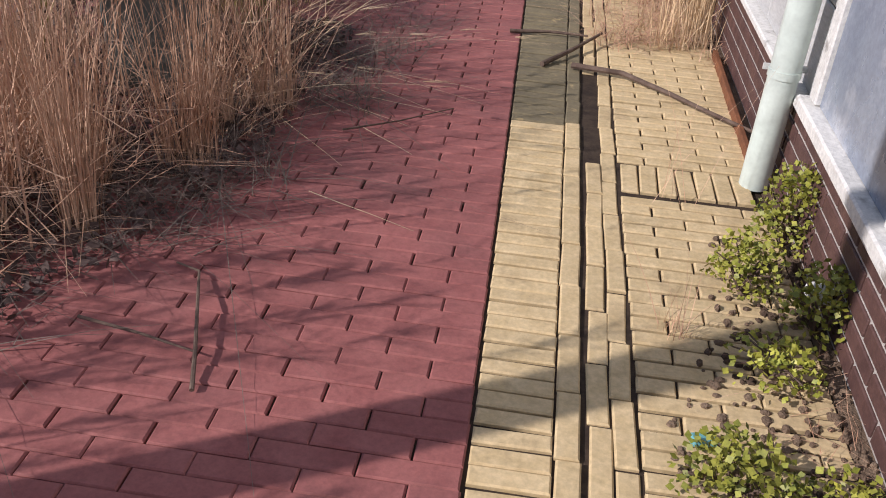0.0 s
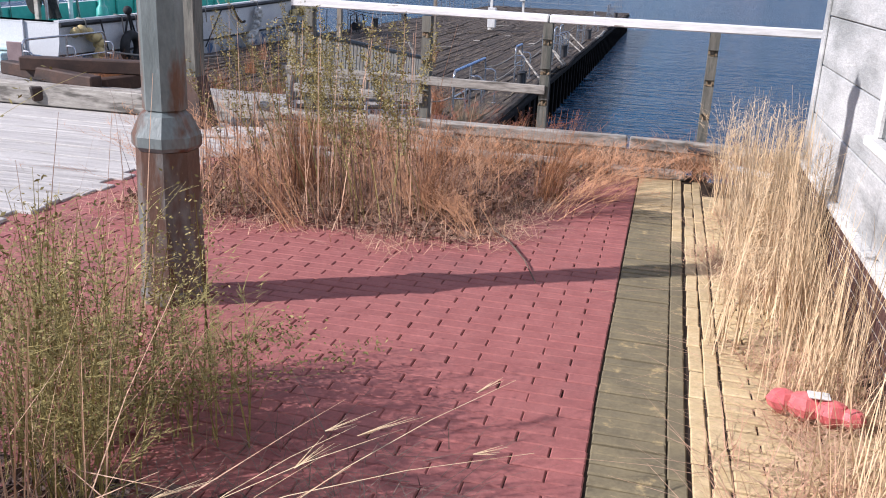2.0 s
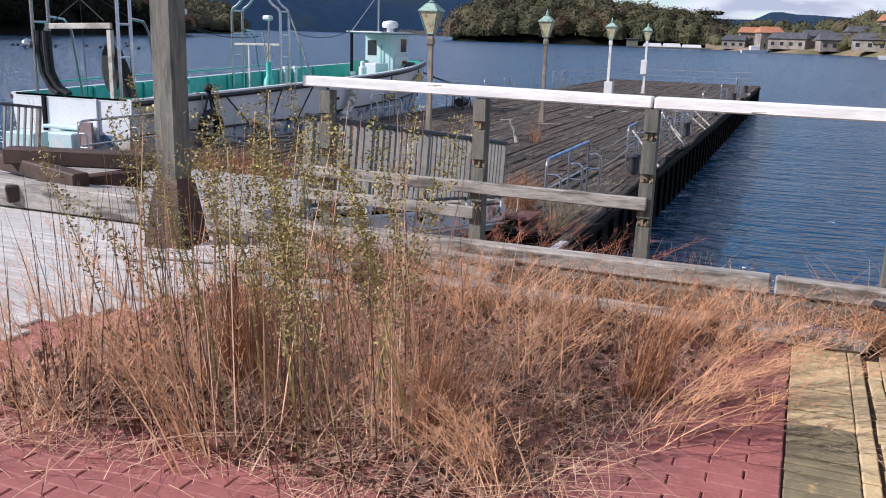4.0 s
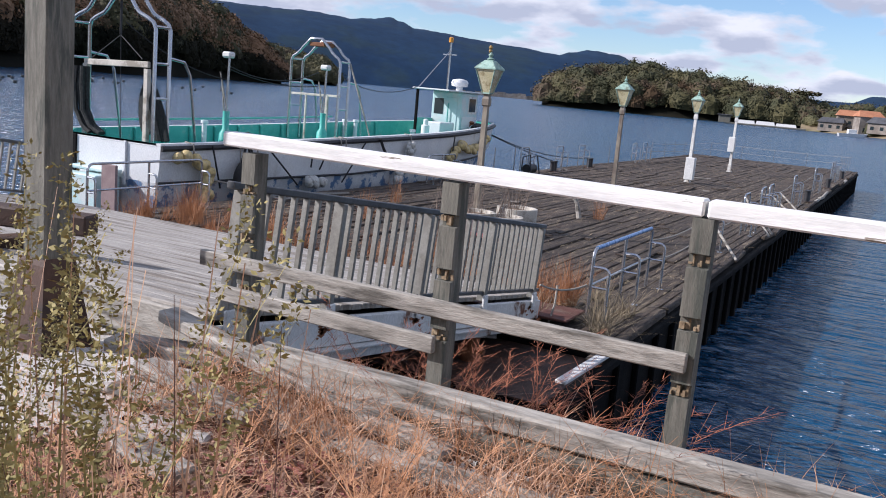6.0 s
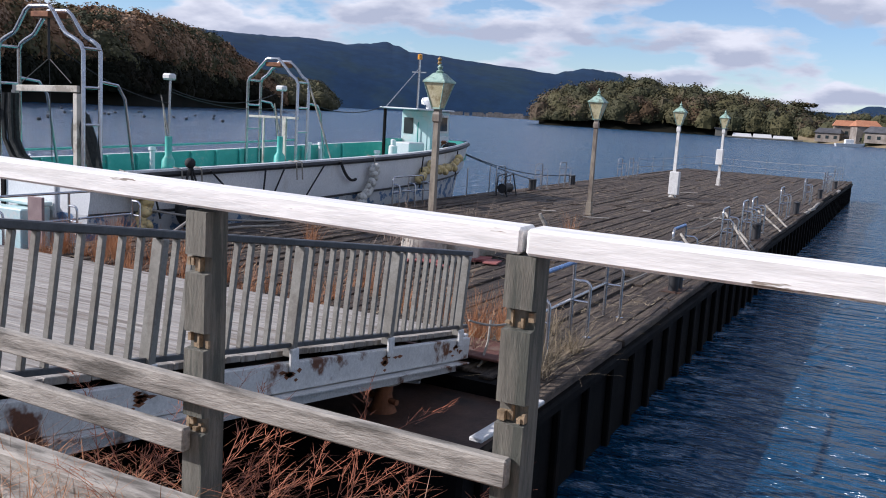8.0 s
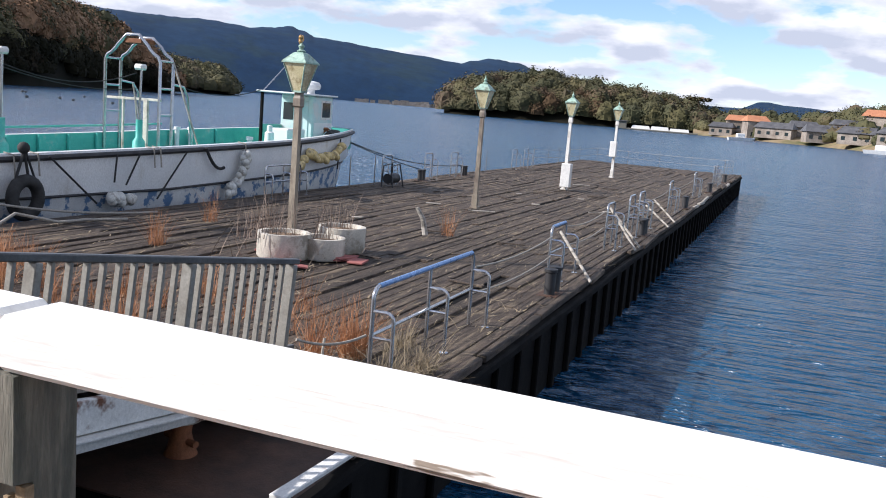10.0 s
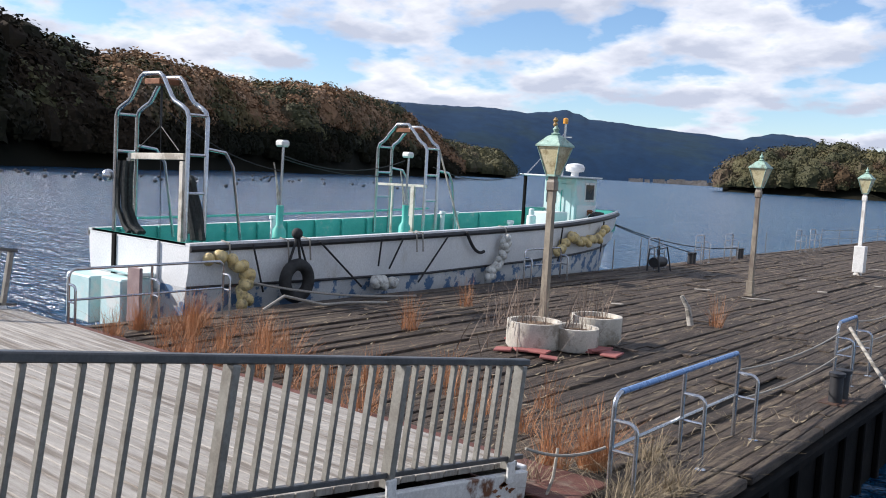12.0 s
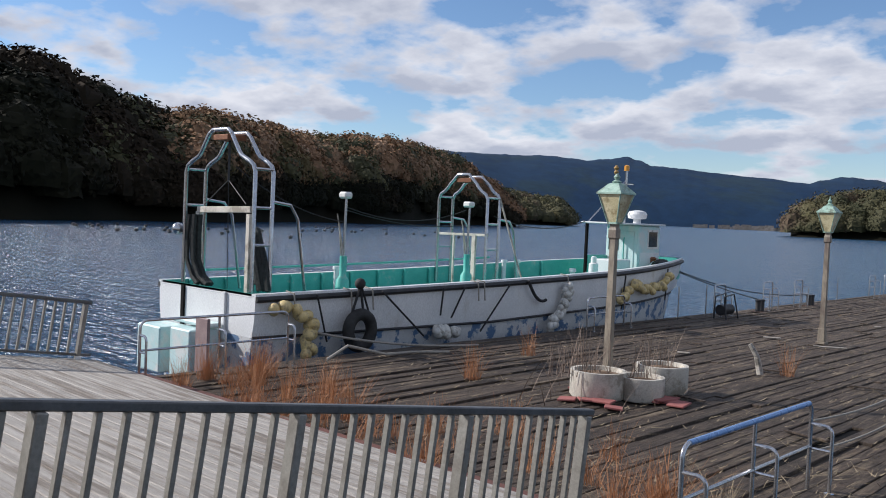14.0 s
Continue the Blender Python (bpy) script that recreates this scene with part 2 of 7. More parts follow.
ROPEK = mat("black_rope", (0.015, 0.015, 0.017), (0.03, 0.03, 0.03), 40, 0.9, 0.3)
GLASSD = mat("dark_window_glass", (0.02, 0.03, 0.035), (0.035, 0.05, 0.055), 2, 0.08, 0.0)
PANEL = mat("bluish_panel", (0.17, 0.20, 0.26), (0.30, 0.34, 0.40), 3, 0.35, 0.1, stain=(0.45, 0.47, 0.50), stain_scale=4, stain_at=(0.55, 0.7))
BOXG = mat("pale_green_cabinet", (0.42, 0.50, 0.46), (0.54, 0.60, 0.56), 6, 0.5, 0.1, stain=(0.26, 0.29, 0.25), stain_scale=5)
STRAW = mat("dry_grass", (0.46, 0.25, 0.15), (0.68, 0.46, 0.31), 4, 0.8, 0.0, vary=0.35)
STRAWP = mat("pale_dry_reed", (0.62, 0.44, 0.25), (0.78, 0.60, 0.38), 4, 0.75, 0.0, vary=0.28)
STRAWR = mat("rusty_dry_grass", (0.30, 0.13, 0.055), (0.44, 0.21, 0.09), 4, 0.8, 0.0, vary=0.32)
STEMR = mat("red_brown_stem", (0.085, 0.04, 0.03), (0.16, 0.08, 0.06), 6, 0.8, 0.0, vary=0.3)
LEAFD = mat("dark_fallen_leaves", (0.06, 0.038, 0.033), (0.16, 0.105, 0.088), 5, 0.9, 0.0, vary=0.4)
LEAFB = mat("brown_fallen_leaves", (0.13, 0.068, 0.048), (0.27, 0.15, 0.10), 5, 0.9, 0.0, vary=0.4)
LITTER = mat("tan_litter", (0.17, 0.135, 0.085), (0.30, 0.24, 0.155), 4, 0.9, 0.0, vary=0.35)
STRAWO = mat("orange_plume_grass", (0.42, 0.20, 0.095), (0.58, 0.32, 0.17), 4, 0.8, 0.0, vary=0.3)
STRAWX = mat("rust_red_plume_grass", (0.27, 0.085, 0.04), (0.40, 0.15, 0.075), 4, 0.8, 0.0, vary=0.3)
STRAWD = mat("grey_dead_stems", (0.13, 0.095, 0.075), (0.24, 0.18, 0.14), 4, 0.85, 0.0, vary=0.3)
LEAFG = mat("yellow_green_leaves", (0.18, 0.21, 0.025), (0.42, 0.40, 0.06), 15, 0.6, 0.0, vary=0.4)
LEAFO = mat("olive_seed_plume", (0.20, 0.17, 0.055), (0.36, 0.29, 0.10), 15, 0.8, 0.0, vary=0.35)
BARK = mat("brown_stick", (0.09, 0.055, 0.04), (0.16, 0.11, 0.08), 20, 0.9, 0.3, stretch=(1, 1, 1))
PINK = mat("faded_red_plastic", (0.55, 0.10, 0.11), (0.68, 0.20, 0.19), 10, 0.35, 0.2)
WHITEP = mat("dirty_white_plastic", (0.62, 0.62, 0.60), (0.74, 0.74, 0.72), 12, 0.5, 0.2)
CYANP = mat("turquoise_wrapper", (0.10, 0.38, 0.40), (0.22, 0.50, 0.52), 14, 0.4, 0.2)
# Near-black crown colour: the shade on the west hill is painted in.
WOODS = mat("shade_dark_woods", (0.005, 0.007, 0.0035), (0.016, 0.015, 0.007), 0.035, 0.95, 0.0, stain=(0.026, 0.018, 0.011), stain_scale=0.02, stain_at=(0.5, 0.62), grain=0.9, vary=0.15)
# Brown and tan of bare trees, lightened to paint sunlight on the ridge.
WOODSB = mat("brown_bare_woods_sunlit", (0.15, 0.092, 0.052), (0.28, 0.165, 0.095), 0.05, 0.95, 0.0, stain=(0.11, 0.085, 0.04), stain_scale=0.045, stain_at=(0.52, 0.6), grain=0.9, vary=0.2)
WOODST = mat("tan_bare_crowns_sunlit", (0.22, 0.145, 0.085), (0.34, 0.22, 0.14), 0.06, 0.95, 0.0, grain=0.9, vary=0.2)
WOODSC = mat("dull_brown_crowns", (0.055, 0.036, 0.02), (0.10, 0.066, 0.038), 0.06, 0.95, 0.0, grain=0.9, vary=0.2)
WOODSO = mat("olive_yellow_woods", (0.046, 0.045, 0.013), (0.088, 0.074, 0.025), 0.06, 0.9, 0.0, grain=0.9, vary=0.2)
WOODSR = mat("red_autumn_woods", (0.15, 0.035, 0.025), (0.24, 0.07, 0.045), 0.06, 0.9, 0.0, grain=0.9, vary=0.2)
WOODSG = mat("evergreen_woods", (0.026, 0.031, 0.009), (0.070, 0.062, 0.021), 0.06, 0.9, 0.0, stain=(0.085, 0.055, 0.03), stain_scale=0.05, stain_at=(0.54, 0.64), grain=0.9, vary=0.2)
# Ground below the trees, its shade put into an almost black colour.
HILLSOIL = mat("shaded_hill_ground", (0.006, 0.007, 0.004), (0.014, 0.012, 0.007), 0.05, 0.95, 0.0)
# Both mountain colours hold the blue haze of distance.
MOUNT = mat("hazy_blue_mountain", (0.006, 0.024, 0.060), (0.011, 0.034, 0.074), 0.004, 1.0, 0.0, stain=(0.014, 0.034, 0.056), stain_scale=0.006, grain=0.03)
MOUNT2 = mat("far_hazy_blue_mountain", (0.07, 0.12, 0.20), (0.09, 0.14, 0.22), 0.004, 1.0, 0.0, grain=0.03)
SHORE = mat("tan_shore", (0.20, 0.15, 0.09), (0.30, 0.24, 0.15), 0.08, 0.95, 0.0, stain=(0.09, 0.10, 0.04), stain_scale=0.05, grain=0.6)
HOUSEW = mat("pale_house_wall", (0.17, 0.14, 0.115), (0.34, 0.30, 0.26), 0.3, 0.8, 0.0, grain=2, vary=0.4)
ROOFK = mat("grey_tile_roof", (0.05, 0.05, 0.055), (0.10, 0.10, 0.105), 0.5, 0.6, 0.0, grain=3, vary=0.3)
ROOFR = mat("orange_tile_roof", (0.35, 0.14, 0.07), (0.45, 0.2, 0.1), 0.5, 0.7, 0.0, grain=3)


def water_material():
    m = bpy.data.materials.new("sea_water")
    m.use_nodes = True
    nt = m.node_tree
    p = nt.nodes["Principled BSDF"]
    p.inputs["Base Color"].default_value = (0.004, 0.050, 0.116, 1)
    p.inputs["Roughness"].default_value = 0.20
    p.inputs["IOR"].default_value = 1.45
    geo = nt.nodes.new("ShaderNodeNewGeometry")
    mp = nt.nodes.new("ShaderNodeMapping")
    mp.inputs["Scale"].default_value = (0.5, 1.5, 1)
    mp.inputs["Rotation"].default_value = (0, 0, 0.25)
    nt.links.new(geo.outputs["Position"], mp.inputs[0])
    last = None
    for sc, w in ((0.07, 3.0), (0.4, 1.0), (1.3, 1.0), (3.2, 0.9), (9.0, 0.25)):
        n = nt.nodes.new("ShaderNodeTexNoise")
        n.inputs["Scale"].default_value, n.inputs["Detail"].default_value = sc, 3
        nt.links.new(mp.outputs[0], n.inputs[0])
        k = nt.nodes.new("ShaderNodeMath")
        k.operation = "MULTIPLY"
        k.inputs[1].default_value = w
        nt.links.new(n.outputs[0], k.inputs[0])
        if last:
            s = nt.nodes.new("ShaderNodeMath")
            nt.links.new(last.outputs[0], s.inputs[0])
            nt.links.new(k.outputs[0], s.inputs[1])
            last = s
        else:
            last = k
    b = nt.nodes.new("ShaderNodeBump")
    b.inputs["Strength"].default_value, b.inputs["Distance"].default_value = 1.0, 0.50
    nt.links.new(last.outputs[0], b.inputs["Height"])
    nt.links.new(b.outputs[0], p.inputs["Normal"])
    return m


WATER = water_material()


# ---- mesh tools ----
class Geo:
    """Collects vertices and faces of one mesh."""

    def __init__(self):
        self.v, self.f = [], []

    def add(self, vs, fs):
        k = len(self.v)
        self.v += [tuple(p) for p in vs]
        self.f += [tuple(i + k for i in q) for q in fs]
        return self

    def box(self, lo, hi, bev=0.0, m=None):
        c = [(a + b) / 2 for a, b in zip(lo, hi)]
        h = [abs(b - a) / 2 for a, b in zip(lo, hi)]
        if bev <= 0:
            vs = [(c[0] + h[0] * i, c[1] + h[1] * j, c[2] + h[2] * k) for i in (-1, 1) for j in (-1, 1) for k in (-1, 1)]
            fs = [(0, 1, 3, 2), (4, 6, 7, 5), (0, 4, 5, 1), (2, 3, 7, 6), (0, 2, 6, 4), (1, 5, 7, 3)]
        else:
            bm = bmesh.new()
            bmesh.ops.create_cube(bm, size=1)
            for v in bm.verts:
                v.co = Vector((c[0] + v.co.x * 2 * h[0], c[1] + v.co.y * 2 * h[1], c[2] + v.co.z * 2 * h[2]))
            bmesh.ops.bevel(bm, geom=bm.edges[:], offset=min(bev, 0.45 * min(h) * 2), segments=1, affect="EDGES", profile=0.5)
            bm.verts.index_update()
            vs = [v.co.copy() for v in bm.verts]
            fs = [tuple(v.index for v in f.verts) for f in bm.faces]
            bm.free()
        if m is not None:
            vs = [m @ Vector(p) for p in vs]
        return self.add(vs, fs)

    def beam(self, a, b, w, h, bev=0.0, roll=0.0):
        """A rectangular bar from a to b, w wide and h high."""
        a, b = Vector(a), Vector(b)
        d = b - a
        y = d.normalized()
        up = Vector((0, 0, 1)) if abs(y.z) < 0.95 else Vector((1, 0, 0))
        x = y.cross(up).normalized()
        z = x.cross(y)
        m = Matrix((x, y, z)).transposed().to_4x4()
        m.translation = a
        m = m @ Matrix.Rotation(roll, 4, "Y")
        return self.box((-w / 2, 0, -h / 2), (w / 2, d.length, h / 2), bev, m)

    def tube(self, pts, r, n=8, r2=None, closed=False):
        pts = [Vector(p) for p in pts]
        vs, fs = [], []
        ref = None
        for i, p in enumerate(pts):
            a = pts[max(0, i - 1)]
            b = pts[min(len(pts) - 1, i + 1)]
            if closed:
                a, b = pts[i - 1], pts[(i + 1) % len(pts)]
            d = (b - a).normalized()
            if ref is None:
                ref = Vector((0, 0, 1)) if abs(d.z) < 0.9 else Vector((1, 0, 0))
            x = d.cross(ref).normalized()
            if x.length < 0.1:
                x = d.orthogonal().normalized()
            y = x.cross(d).normalized()
            ref = y
            rr = r if r2 is None else r + (r2 - r) * i / (len(pts) - 1)
            vs += [p + (x * math.cos(t) + y * math.sin(t)) * rr for t in (2 * math.pi * j / n for j in range(n))]
        m = len(pts)
        for i in range(m if closed else m - 1):
            for j in range(n):
                q = (i + 1) % m
                fs.append((i * n + j, i * n + (j + 1) % n, q * n + (j + 1) % n, q * n + j))
        if not closed:
            fs.append(tuple(range(n - 1, -1, -1)))
            fs.append(tuple((m - 1) * n + j for j in range(n)))
        return self.add(vs, fs)

    def lathe(self, prof, c=(0, 0, 0), n=16, turn=0.0, sx=1.0, sy=1.0):
        vs, fs = [], []
        for r, z in prof:
            vs += [(c[0] + sx * r * math.cos(turn + 2 * math.pi * j / n), c[1] + sy * r * math.sin(turn + 2 * math.pi * j / n), c[2] + z) for j in range(n)]
        for i in range(len(prof) - 1):
            for j in range(n):
                fs.append((i * n + j, i * n + (j + 1) % n, (i + 1) * n + (j + 1) % n, (i + 1) * n + j))
        fs.append(tuple(range(n - 1, -1, -1)))
        fs.append(tuple((len(prof) - 1) * n + j for j in range(n)))
        return self.add(vs, fs)

    def ball(self, c, r, n=10, sz=1.0):
        k = n // 2
        prof = [(max(0.001, r * math.sin(math.pi * i / k)), -r * sz * math.cos(math.pi * i / k)) for i in range(k + 1)]
        return self.lathe(prof, c, n)

    def mesh(self, name, material, smooth=False):
        me = bpy.data.meshes.new(name)
        me.from_pydata(self.v, [], self.f)
        me.materials.append(material)
        if smooth:
            me.shade_smooth()
            me.set_sharp_from_angle(angle=radians(40))
        me.update()
        return me


datum = {"y": 0.0}      # where the y of a section counts from: the walk, or the harbour side (HARBOUR)
HARBOUR = -1.0


def solid(name, g, material, label="", category="", group="", kind="", smooth=False, at=None):
    """A top-level thing or a piece of the setting that is one mesh."""
    ob = new(name, g.mesh(name, material, smooth))
    if at is not None:
        ob.matrix_basis = at
    ob.location.y += datum["y"]
    return tagged(ob, label, category, group, kind)


def part(name, g, material, parent, label="", smooth=False):
    ob = new(name, g.mesh(name, material, smooth))
    ob.parent = parent
    if label:
        ob["label"] = label
    return ob


def thing(name, label, category, at=(0, 0, 0), group="", turn=0.0):
    ob = new(name)
    ob.empty_display_size = 0.1
    ob.matrix_basis = pose(at[0], at[1] + datum["y"], at[2], 0, 0, turn)
    return tagged(ob, label, category, group)


def piece(name, me, parent, at):
    ob = new(name, me)
    ob.parent = parent
    ob.matrix_basis = at
    return ob


R = random.Random(5)

# ---- water, land ----
WATER_Z, DOCK_Z = -1.6, -0.68
solid("water", Geo().add([(-4000, -300, WATER_Z), (4000, -300, WATER_Z), (4000, 4500, WATER_Z), (-4000, 4500, WATER_Z)], [(0, 1, 2, 3)]), WATER,
      "wind-rippled deep blue sea water", "water", kind="structure")
solid("ground", Geo().box((-90, -90, -4), (90, 10.98, -0.075)), SOIL, "brown soil under dead leaves", "ground", kind="structure")
# sunken bed on the wall side and the left bed lie slightly higher than the soil
solid("seawall", Geo().box((-90, 10.98, -4), (90, 11.5, -0.25), 0.02), CONC, "concrete coping of the sea wall", "wall", kind="structure")
pavement = solid("pavement", Geo().box((-3.5, 1.2, -0.15), (0.462, 10.86, -0.012)), JOINT, "dark sanded bed under the brick paving", "pavement", kind="structure")
field = solid("pavement_2", Geo().box((0.4622, 2.2, -0.15), (0.93, 10.4, -0.013)), JOINT, "dark bed under the yellow bricks", "pavement", kind="structure")


def brick_geo(sx, sy, sz=0.05, b=0.0045):
    """A paver with chamfered top edges, its top at z = 0."""
    g = Geo()
    x, y = sx / 2, sy / 2
    vs = [(i * x, j * y, -sz) for i, j in ((-1, -1), (1, -1), (1, 1), (-1, 1))]
    vs += [(i * x, j * y, -b) for i, j in ((-1, -1), (1, -1), (1, 1), (-1, 1))]
    vs += [(i * (x - b), j * (y - b), 0) for i, j in ((-1, -1), (1, -1), (1, 1), (-1, 1))]
    fs = [(8, 9, 10, 11)]
    for k in range(4):
        q = (k + 1) % 4
        fs += [(k, q, 4 + q, 4 + k), (4 + k, 4 + q, 8 + q, 8 + k)]
    return g.add(vs, fs)


BRICKS = []       # (name, geo size, material, parent, x, y, turn, z, as_part)


def lay(sx, sy, material, parent, x, y, turn=0.0, lift=0.0, single=False):
    BRICKS.append((sx, sy, material, parent, x, y, turn, lift, single))


def edge(y):
    """The line between red and yellow bricks swings slightly."""
    return max(-0.025, min(0.10, 0.08 - 0.028 * (y - 3.2)))


def slot(y):
    return 0.292 + 0.45 * edge(y)


# red running bond, courses across the walk
rows = int((10.8 - 1.3) / 0.068)
for i in range(rows):
    y = 1.3 + 0.034 + i * 0.068
    near = 3.3 < y < 4.75
    x = edge(y) - 0.115
    if i % 2:
        lay(0.109, 0.0668, RED, pavement, edge(y) - 0.058, y, 0.0, R.uniform(-0.002, 0.002), near)
        x = edge(y) - 0.228
    while x > -3.35:
        lay(0.2245 - R.choice((0, 0, 0, 0.001, 0.003, 0.006)), 0.0668, RED, pavement, x + R.uniform(-0.001, 0.001), y, R.uniform(-0.3, 0.3), R.uniform(-0.002, 0.002), near and x > -1.3)
        x -= 0.226


def yellow(x, y):
    m = noise.noise(Vector((x * 3, y * 1.3, 4.0))) * 0.35
    return YEL_DIRTY if 5.30 + m < y < 9.55 + m else YEL


# yellow edging: bricks across, one row lengthwise
for i in range(154):
    y = 1.35 + i * 0.0615
    x0, x1 = edge(y) + 0.004, slot(y) - 0.066
    lay(x1 - x0 - R.uniform(0, 0.004), 0.0615 - R.choice((0.007, 0.008, 0.012)), yellow(0.12, y), pavement, (x0 + x1) / 2, y, R.uniform(-1.3, 1.3), R.uniform(-0.004, 0.003), 3.2 < y < 6.0)
for i in range(41):
    y = 1.4 + i * 0.228
    lay(0.056, 0.222, yellow(0.27, y) if y < 9 else YEL, pavement, slot(y) - 0.034, y, R.uniform(-0.9, 0.9), R.uniform(-0.002, 0.003), 3.2 < y < 8)
# two rows past the open slot, sunken and tilted where the ground has sagged
for k in (0, 1):
    for i in range(41):
        y = 1.3 + i * 0.228 + 0.1 * k
        if k == 0 and 4.72 < y < 4.97:
            continue
        sunk = 0.022 if k == 0 and 4.9 < y < 5.75 else 0.0
        lay(0.052, 0.22, YEL, pavement, slot(y) + 0.038 + 0.058 * k + R.uniform(-0.004, 0.004), y, R.uniform(-1.8, 1.8), R.uniform(-0.007, 0.0) - sunk, 3.2 < y < 8)
# yellow field beside the wall
for i in range(125):
    y = 2.3 + i * 0.0635
    if 4.64 < y < 4.86:
        continue
    x = slot(y) + 0.129
    if i % 2:
        lay(0.095, 0.0525, YEL, field, x + 0.048, y, R.uniform(-0.8, 0.8), R.uniform(-0.004, 0.002), 3.6 < y < 6.2)
        x += 0.10
    while x < 0.90:
        w = min(0.2, 0.928 - x)
        lay(w - R.uniform(0.003, 0.007), 0.0525, YEL, field, x + w / 2, y, R.uniform(-0.8, 0.8), R.uniform(-0.004, 0.002), 3.6 < y < 6.2)
        x += 0.2
for i in range(7):
    lay(0.058, 0.205, YEL, field, 0.475 + i * 0.0645, 4.752, R.uniform(-1.5, 1.5), R.uniform(-0.003, 0.003), True)

solid("soil_strip", Geo().box((0.931, 2.0, -0.12), (0.977, 10.3, -0.006)), SOIL, "dry brown soil along the wall foot", "soil", kind="structure")
# loose earth over the field near the camera's start
g = Geo()
for i in range(900):
    a, b, r = R.uniform(0.50, 0.975), R.uniform(2.3, 4.4), R.uniform(0.004, 0.014)
    if a - (b - 3.2) * 0.22 < 0.52 + R.gauss(0, 0.05):
        continue
    g.lathe([(r, -0.004), (r * 0.8, r * 0.5), (r * 0.3, r * 0.8)], (a, b, 0), 6, R.random(), R.uniform(0.7, 1.4), R.uniform(0.7, 1.4))
solid("earth_patch", g, SOIL, "loose dry earth lying over the bricks", "soil", kind="stuff")

# ---- building beside the walk ----
WX = 0.99
wall = solid("wall_east", Geo().box((WX + 0.03, -7, -0.1), (WX + 0.16, 10.12, 3.0)), WALL, "weathered whitish board wall with grey stains", "wall", kind="structure")
solid("wall_north", Geo().box((WX + 0.16, 9.99, -0.1), (7, 10.12, 3.0)), WALL, "weathered whitish board wall", "wall", kind="structure")
solid("wall_south", Geo().box((WX + 0.16, -7, -0.1), (7, -6.87, 3.0)), WALL, "weathered whitish board wall", "wall", kind="structure")
solid("wall_far", Geo().box((7, -7, -0.1), (7.13, 10.12, 3.0)), WALL, "weathered whitish board wall", "wall", kind="structure")
solid("roof", Geo().box((WX - 0.12, -7.3, 3.0), (7.4, 10.4, 3.16), 0.02), ROOFK, "low flat roof with a short eave", "roof", kind="structure")
# boards of the wall
bw = 0.29
for k in range(9):
    z0 = 0.345 + k * bw
    for y0, y1 in ((-7, 1.0), (1.004, 5.62), (5.624, 10.14)):
        g = Geo().box((WX + 0.006 + R.uniform(0, 0.004), y0, z0 + 0.003), (WX + 0.03, y1 - 0.004, z0 + bw - 0.003), 0.004)
        part("board", g, WALL, wall)
for k in range(9):
    z0 = 0.345 + k * bw
    part("board", Geo().box((WX + 0.02, 10.12, z0 + 0.003), (3.5, 10.142, z0 + bw - 0.003), 0.004), WALL, wall)
solid("trim", Geo().box((WX - 0.008, 10.03, 0.0), (WX + 0.006, 10.145, 3.0), 0.003), WALL, "grey corner board of the wall", "trim", kind="structure")
# brown brick plinth
plinth = solid("plinth", Geo().box((WX - 0.012, -6.9, -0.1), (WX + 0.03, 10.10, 0.315)), MORTAR, "low brown brick plinth with pale joints", "wall", kind="structure")
pb = Geo().box((-0.008, -0.1015, -0.0255), (0.008, 0.1015, 0.0255), 0.003).mesh("brick", PLINTH)
for k in range(5):
    for i in range(33):
        y = 3.0 + i * 0.214 + (0.107 if k % 2 else 0)
        if y < 9.98:
            piece("brick", pb, plinth, pose(WX - 0.011, y, 0.033 + k * 0.0635))
solid("ledge", Geo().box((WX - 0.04, -6.9, 0.315), (WX + 0.03, 10.09, 0.345), 0.006), TRIMW, "pale ledge capping the brick plinth", "ledge", kind="structure")


def window(name, y0, y1, z0, z1, glass, label):
    w = thing(name, label, "window", (WX, (y0 + y1) / 2, z0))
    w["kind"] = "structure"
    hw, h = (y1 - y0) / 2, z1 - z0
    part("window_frame", Geo().box((-0.03, -hw, 0), (0.01, -hw + 0.07, h), 0.005), TRIMW, w)
    part("window_frame", Geo().box((-0.03, hw - 0.07, 0), (0.01, hw, h), 0.005), TRIMW, w)
    part("window_frame", Geo().box((-0.03, -hw + 0.072, h - 0.07), (0.01, hw - 0.072, h), 0.005), TRIMW, w)
    part("window_sill", Geo().box((-0.06, -hw - 0.03, -0.045), (0.01, hw + 0.03, -0.002), 0.006), TRIMW, w)
    part("mullion", Geo().box((-0.024, -0.02, 0.0), (0.005, 0.02, h - 0.072), 0.004), TRIMW, w)
    for s in (-1, 1):
        a, b = sorted((s * 0.022, s * (hw - 0.072)))
        part("pane", Geo().box((-0.012, a, 0.0), (0.004, b, h - 0.072)), glass, w)


window("window_1", 6.75, 8.2, 0.80, 1.85, GLASSD, "wooden window with peeling white frame")
window("window_2", 3.0, 4.66, 0.39, 1.75, PANEL, "low window boarded with a scuffed bluish panel")

# downpipe
dp = thing("downpipe", "pale green plastic downpipe strapped to the wall", "pipe", (0.905, 4.80, 0))
part("pipe", Geo().tube([(0, 0, 0.0), (0, 0, 3.0)], 0.05, 18), PVC, dp, smooth=True)
part("collar", Geo().tube([(0, 0, 0.40), (0, 0, 0.425)], 0.0535, 18), PVC, dp, smooth=True)
part("bracket", Geo().beam((0.0, 0.05, 0.412), (0.085, 0.055, 0.412), 0.018, 0.02, 0.002).beam((-0.06, 0.052, 0.412), (0.0, 0.052, 0.412), 0.008, 0.02), STEELW, dp, "thin metal strap")
